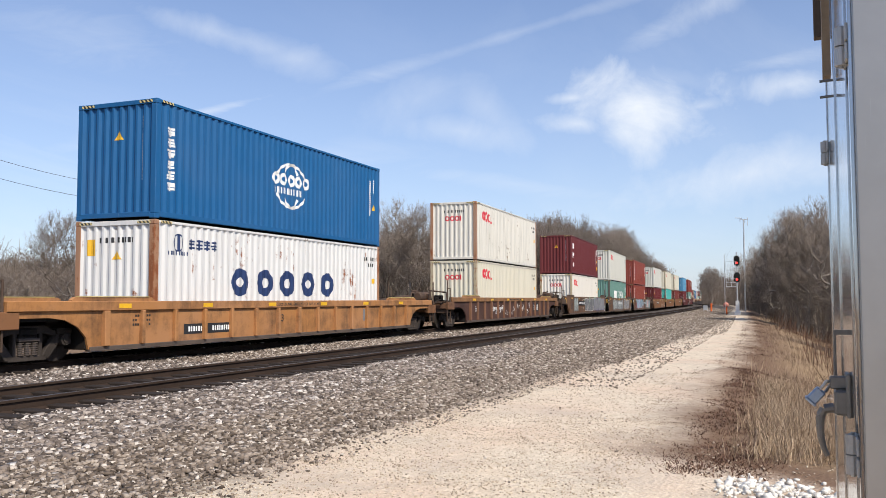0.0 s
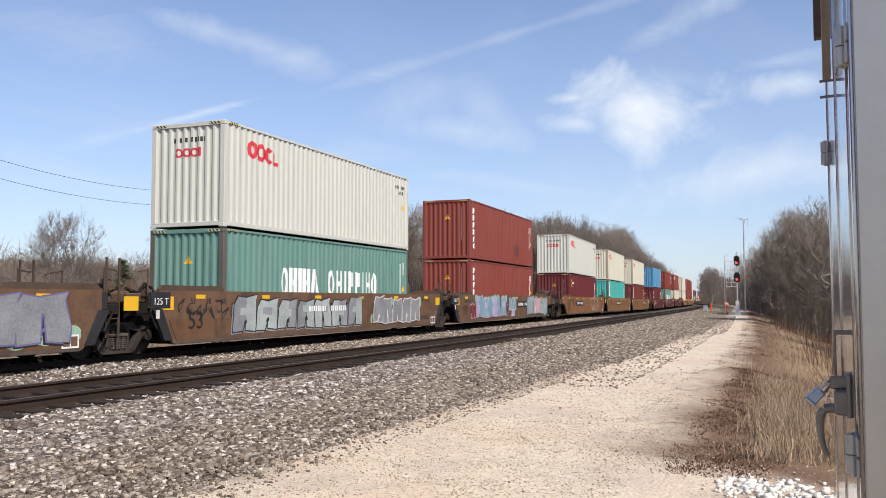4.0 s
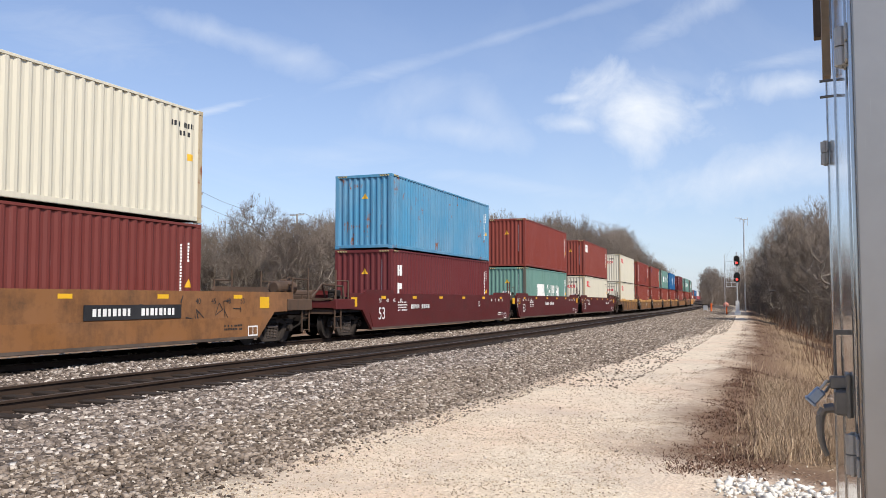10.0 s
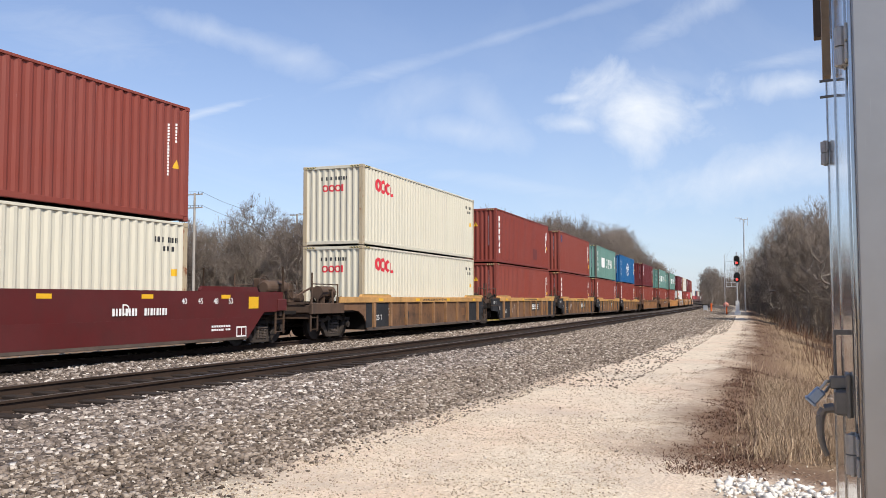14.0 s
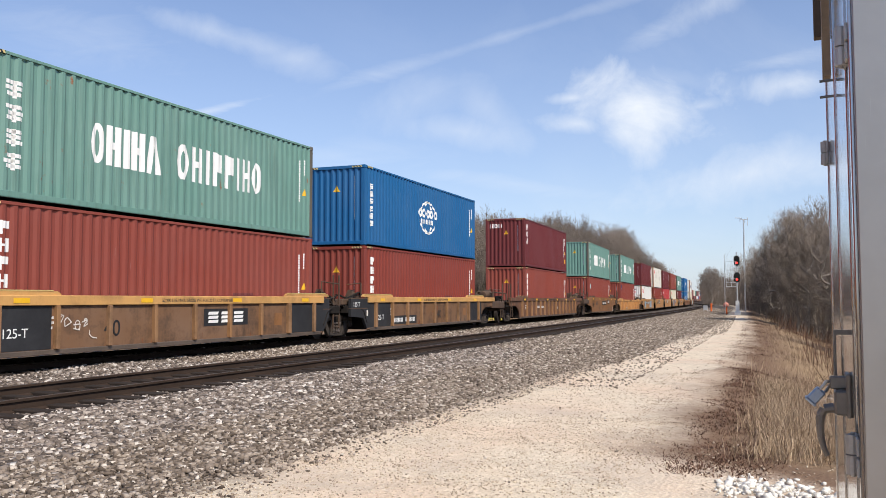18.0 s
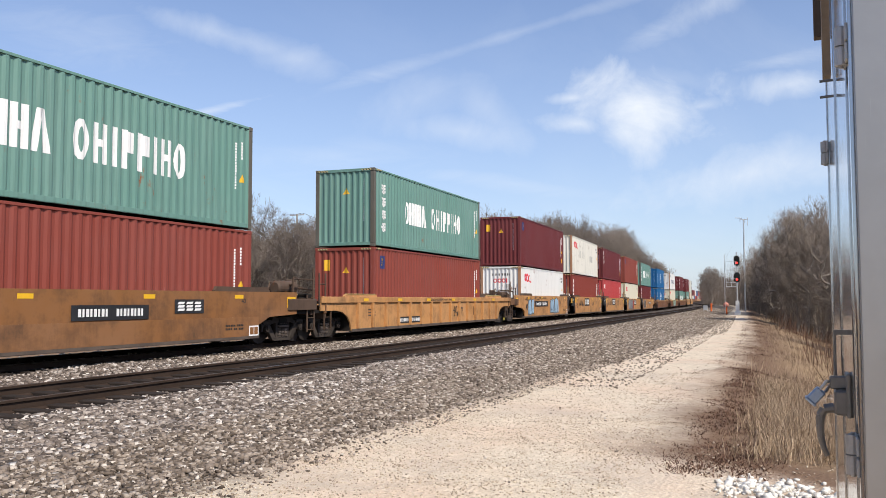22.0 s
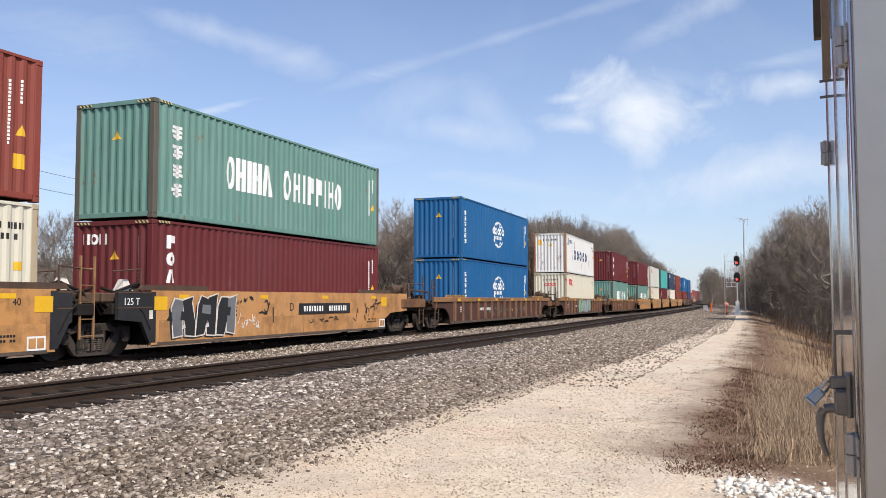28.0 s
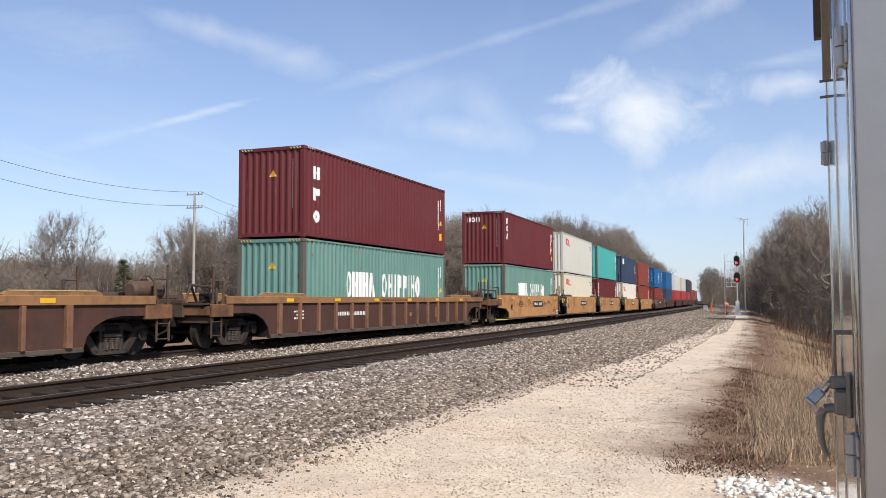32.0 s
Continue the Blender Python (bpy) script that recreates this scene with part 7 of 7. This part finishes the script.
# right of the road
LBL_R, LBL_F = "bare grey-brown tree in the wood beside the road", "bare brown tree farther along the line"
wood_row(21, 5, (34, 58), (20.5, 26), (8.5, 10.5), "dark bare tree with thick limbs at the edge of the wood", "trees beside the road", BOLD_TREES)
wood_row(1, 18, (18, 75), (23, 40), (8.5, 10.8), LBL_R, "trees beside the road")
wood_row(2, 56, (64, 130), (17.5, 34), (8.6, 11.0), LBL_R, "trees beside the road")
wood_row(23, 22, (112, 200), (14.4, 19), (7.0, 9.2), LBL_R, "trees beside the road")
wood_row(25, 16, (104, 240), (14.2, 18), (2.6, 4.2), "leafless tangled brush on the bank", "brush on the bank", BUSHES, 3.6, "leafless_bush", "bush")
wood_row(3, 36, (130, 260), (13, 36), (9.0, 11.5), LBL_F, "trees beside the road")
wood_row(4, 40, (9, 75), (19.0, 32), (3.0, 5.6), "leafless tangled brush on the bank", "brush on the bank", BUSHES, 3.6, "leafless_bush", "bush")
wood_row(24, 26, (6, 26), (18.2, 24), (1.6, 3.0), "low leafless brush at the foot of the bank", "brush on the bank", BUSHES, 3.6, "leafless_bush", "bush")
wood_row(5, 30, (75, 220), (16.0, 28), (3.0, 5.0), "leafless tangled brush on the bank", "brush on the bank", BUSHES, 3.6, "leafless_bush", "bush")
wood_row(14, 30, (255, 440), (8, 46), (9.5, 12.5), "bare tree where the line bends out of sight", "trees at the bend")
# left of the line, beyond the train
wood_row(6, 20, (95, 125), (-20, -9), (10.5, 12.5), "tall bare tree close behind the line", "trees behind the line")
wood_row(18, 18, (185, 260), (-11, -7.5), (10.5, 13.0), "tall bare tree close behind the line", "trees behind the line")
wood_row(16, 30, (122, 188), (-17, -9), (13.2, 15.8), "tall bare tree close behind the line", "trees behind the line")
wood_row(7, 20, (60, 125), (-110, -75), (6.5, 9.5), "bare tree in the wood beyond the field", "trees beyond the field")
wood_row(17, 34, (92, 140), (-76, -44), (12, 15.5), "tall bare tree in the wood beyond the field", "trees beyond the field")
wood_row(8, 36, (88, 170), (-46, -13), (11, 14.5), "bare tree in the wood beyond the field", "trees beyond the field")
wood_row(9, 36, (60, 140), (-86, -60), (5.0, 7.0), "dense leafless brush beyond the field", "brush beyond the field", BUSHES, 3.6, "leafless_bush", "bush")
wood_row(10, 30, (90, 280), (-30, -8), (3.4, 5.4), "leafless brush behind the line", "brush behind the line", BUSHES, 3.6, "leafless_bush", "bush")
_d = radians(22.627) + math.atan((784 - 115) / 1515)
plant("bare_tree", "tall spreading bare tree standing alone above brush", "tree", "trees beyond the field", TREES[2], Matrix.Translation((15.3 - 90 * math.sin(_d), -8.25 + 90 * math.cos(_d), -1.1)) @ Matrix.Diagonal((0.95, 0.95, 1.05, 1)))

# the thicket between the trees: countless thin bent stems with side shoots
THICKET, n, b = material("thicket_stems", 0.9)
g = n.add("ShaderNodeNewGeometry")
n.put(b, "Base Color", n.ramp(g.outputs["Random Per Island"], (0.0, (0.075, 0.059, 0.048)), (0.5, (0.18, 0.146, 0.117)), (1.0, (0.34, 0.28, 0.228))))


def thicket(name, label, seed, bands, stout=1.0):
    """One joined mesh of stems; bands: count, s range, off range, height range."""
    rng = np.random.default_rng(seed)
    P, Q, RA, RB = [], [], [], []
    for count, s_r, o_r, h_r in bands:
        s, o, h = rng.uniform(*s_r, count), rng.uniform(*o_r, count), rng.uniform(*h_r, count)
        h *= 0.62 + 0.38 * rng.random(count) ** 0.6
        base = np.array([tuple(ground_at(a, c)) for a, c in zip(s, o)])
        base[:, 2] -= 0.1
        d = np.stack([rng.normal(0, 0.13, count), rng.normal(0, 0.13, count), np.ones(count)], 1)
        p = base
        r = (0.010 + 0.0034 * h) * stout
        for k in range(3):
            q = p + d * (h / 3)[:, None]
            P.append(p), Q.append(q), RA.append(r * (1 - 0.27 * k)), RB.append(r * (0.73 - 0.27 * k))
            for _ in range(3):
                f = rng.uniform(0.1, 1.0, (count, 1))
                a = p + (q - p) * f
                e = np.stack([rng.normal(0, 0.5, count), rng.normal(0, 0.5, count), rng.uniform(0.3, 1.1, count)], 1) * (h * rng.uniform(0.1, 0.26, count))[:, None]
                P.append(a), Q.append(a + e), RA.append(np.full(count, 0.012 * stout)), RB.append(np.full(count, 0.005 * stout))
            p = q
            d = d + np.stack([rng.normal(0, 0.16, count), rng.normal(0, 0.16, count), np.zeros(count)], 1)
    P, Q, RA, RB = np.concatenate(P), np.concatenate(Q), np.concatenate(RA), np.concatenate(RB)
    me = tubes_mesh(name, P, Q, RA, RB, 3, THICKET)
    return tagged(new(name, me), label, "brush", kind="stuff")


thicket("thicket_beyond_field", "dense brown leafless thicket beyond the field", 1, [(8200, (55, 150), (-112, -76), (7.0, 10.4)), (2600, (90, 160), (-76, -44), (4, 9)), (2600, (85, 200), (-45, -13), (4, 9))], 2.1)
thicket("thicket_behind_line", "leafless thicket close behind the line", 2, [(3600, (95, 280), (-24, -8.5), (4, 9))], 1.3)
thicket("thicket_by_road", "dense grey-brown leafless thicket beside the road", 3, [(2200, (12, 75), (19, 34), (2.0, 4.6)), (2000, (62, 140), (17, 32), (2.5, 6.0)), (3600, (140, 270), (12.5, 30), (4, 11.0))], 0.72)
thicket("thicket_at_bend", "dense leafless thicket where the line bends", 4, [(4600, (255, 430), (8, 40), (4, 11.5))])

# one far conifer in the wood
NEEDLES = plain("pine_needles", (0.14, 0.17, 0.09), 0.85, 0, 0.4, 6)
_rng = random.Random(77)
_v, _f = [], []
for _k in range(900):
    _z = _rng.uniform(1.5, 7.5)
    _rr = (7.8 - _z) * 0.27 * _rng.uniform(0.5, 1)
    _t = _rng.uniform(0, 6.283)
    _p = Vector((_rr * math.cos(_t), _rr * math.sin(_t), _z))
    _q = _p + Vector((math.cos(_t), math.sin(_t), _rng.uniform(-0.4, 0.3))) * 0.5
    _w = Vector((-math.sin(_t), math.cos(_t), _rng.uniform(-0.3, 0.3))) * 0.14
    _n = len(_v)
    _v += [_p - _w, _p + _w, _q + _w * 0.4, _q - _w * 0.4]
    _f.append((_n, _n + 1, _n + 2, _n + 3))
_tv, _tf = [], []
tube(_tv, _tf, Vector((0, 0, -0.3)), Vector((0, 0, 7.4)), 0.16, 0.03, 7)
_d = radians(22.627) + math.atan((784 - 218) / 1515)
conifer = new("pine_tree")
conifer.scale = (0.8, 0.8, 0.85)
conifer.location = (15.3 - 92 * math.sin(_d), -8.25 + 92 * math.cos(_d), -1.0)
tagged(conifer, "small dark green pine among bare trees", "tree")
part("trunk", raw_mesh("trunk", _tv, _tf, BARK), None, conifer)
part("crown", raw_mesh("crown", _v, _f, NEEDLES), None, conifer)


def blades(name, label, mat, spots, seed, height, width, lean=0.35):
    """Dry stalks, one joined mesh of tapered bent blades."""
    rng = random.Random(seed)
    verts, faces = [], []
    for p in spots:
        h = height * rng.uniform(0.4, 1.25)
        t = rng.uniform(0, 6.283)
        w = Vector((math.cos(t), math.sin(t), 0)) * width * rng.uniform(0.6, 1.3)
        d = Vector((rng.gauss(0, lean), rng.gauss(0, lean), 1)).normalized() * h
        m = p + d * 0.55
        e = p + d + Vector((rng.gauss(0, 0.25), rng.gauss(0, 0.25), -0.12)) * h * 0.6
        k = len(verts)
        verts += [p - w, p + w, m + w * 0.7, m - w * 0.7, e]
        faces += [(k, k + 1, k + 2, k + 3), (k + 3, k + 2, k + 4)]
    return tagged(new(name, raw_mesh(name, verts, faces, mat)), label, "grass", kind="stuff")


def dry_material(name, a, c):
    m, n, b = material(name, 0.85)
    g = n.add("ShaderNodeNewGeometry")
    n.put(b, "Base Color", n.ramp(g.outputs["Random Per Island"], (0.0, tuple(x * 0.5 for x in a)), (0.5, a), (1.0, c)))
    return m


STRAW = dry_material("dry_straw", (0.32, 0.225, 0.142), (0.58, 0.44, 0.30))
BROWN_STEM = dry_material("brown_stems", (0.17, 0.105, 0.07), (0.33, 0.235, 0.165))
DEAD_LEAF = dry_material("dead_weeds", (0.115, 0.06, 0.04), (0.24, 0.145, 0.095))


def tufts(rng, count, s_range, o_range, per, wide):
    out = []
    for _ in range(count):
        s, o = rng.uniform(*s_range), rng.uniform(*o_range)
        for _ in range(per):
            out.append(ground_at(s + rng.gauss(0, wide), o + rng.gauss(0, wide)))
    return out


_r = random.Random(21)
def clumped(spots, seed, size, keep):
    """Thins spots out by a patchy field, so that they stand in drifts."""
    out = []
    for p in spots:
        if noise.noise(Vector((p.x / size, p.y / size, seed))) > keep:
            out.append(p)
    return out


blades("dry_grass", "tall straw-coloured dry grass on the bank", STRAW, clumped(tufts(_r, 420, (1.6, 12), (14.7, 16.4), 30, 0.15) + tufts(_r, 160, (2.5, 14), (16.4, 19.0), 26, 0.2), 3.3, 0.9, -0.3) + clumped(tufts(_r, 340, (12, 40), (14.4, 20), 18, 0.25) + tufts(_r, 300, (40, 110), (13.8, 19), 12, 0.4), 5.1, 2.0, 0.0), 31, 0.33, 0.004)
blades("brown_grass", "matted brown dead grass over the bank", BROWN_STEM, tufts(_r, 380, (2.0, 16), (14.6, 19.5), 24, 0.2) + tufts(_r, 420, (16, 60), (14.2, 20), 18, 0.3), 35, 0.2, 0.005, 0.7)
blades("thin_stems", "thin upright dead stems along the bank", BROWN_STEM, tufts(_r, 190, (2.2, 9), (15.0, 17.6), 3, 0.15) + tufts(_r, 160, (9, 24), (15.2, 20), 3, 0.2), 36, 0.62, 0.0035, 0.12)
blades("dead_weeds", "low red-brown dead weeds along the road edge", DEAD_LEAF, tufts(_r, 900, (0.6, 14), (14.0, 14.95), 20, 0.14) + tufts(_r, 420, (14, 60), (13.4, 14.7), 18, 0.2), 32, 0.055, 0.007, 1.6)
blades("leaf_litter", "scattered brown leaf litter on the road edge", DEAD_LEAF, clumped(tufts(_r, 900, (0.8, 14), (13.0, 14.2), 7, 0.1), 8.1, 0.9, -0.05), 37, 0.022, 0.006, 2.5)
blades("tall_stalks", "tall thin dead stalks among brush", DEAD_LEAF, tufts(_r, 300, (3, 30), (16, 24), 8, 0.3) + tufts(_r, 200, (30, 90), (15.5, 24), 8, 0.5), 33, 1.3, 0.008, 0.2)
blades("field_grass", "dull brown dead field grass beyond the track", DEAD_LEAF, tufts(_r, 500, (20, 120), (-62, -12), 14, 0.8), 34, 0.8, 0.03)


# ---- the train rolls towards the camera and past it ----
def train_pose(s, z):
    a, b = on_line(s - 7, 0, 0), on_line(s + 7, 0, 0)
    m = (a + b) / 2
    d = b - a
    return Matrix.Translation((m.x, m.y, m.z + z)) @ Matrix.Rotation(math.atan2(-d.x, d.y), 4, "Z") @ Matrix.Rotation(math.asin(d.z / d.length), 4, "X")


def motions():
    times = [i * 0.5 for i in range(65)]
    for ob, s0, z in MOVING:
        walk(ob, [(t, train_pose(s0 - travelled(t), z)) for t in times])
    # all wheelsets turn alike: the first is keyed, the others share its keys
    first = WHEELS[0]
    walk(first, [(i / FPS, Matrix.Rotation(travelled(i / FPS) / 0.455, 4, "X")) for i in range(961)])
    for w in WHEELS[1:]:
        w.rotation_mode = "QUATERNION"
        keys = w.animation_data_create()
        keys.action = first.animation_data.action
        keys.action_slot = first.animation_data.action_slot


motions()
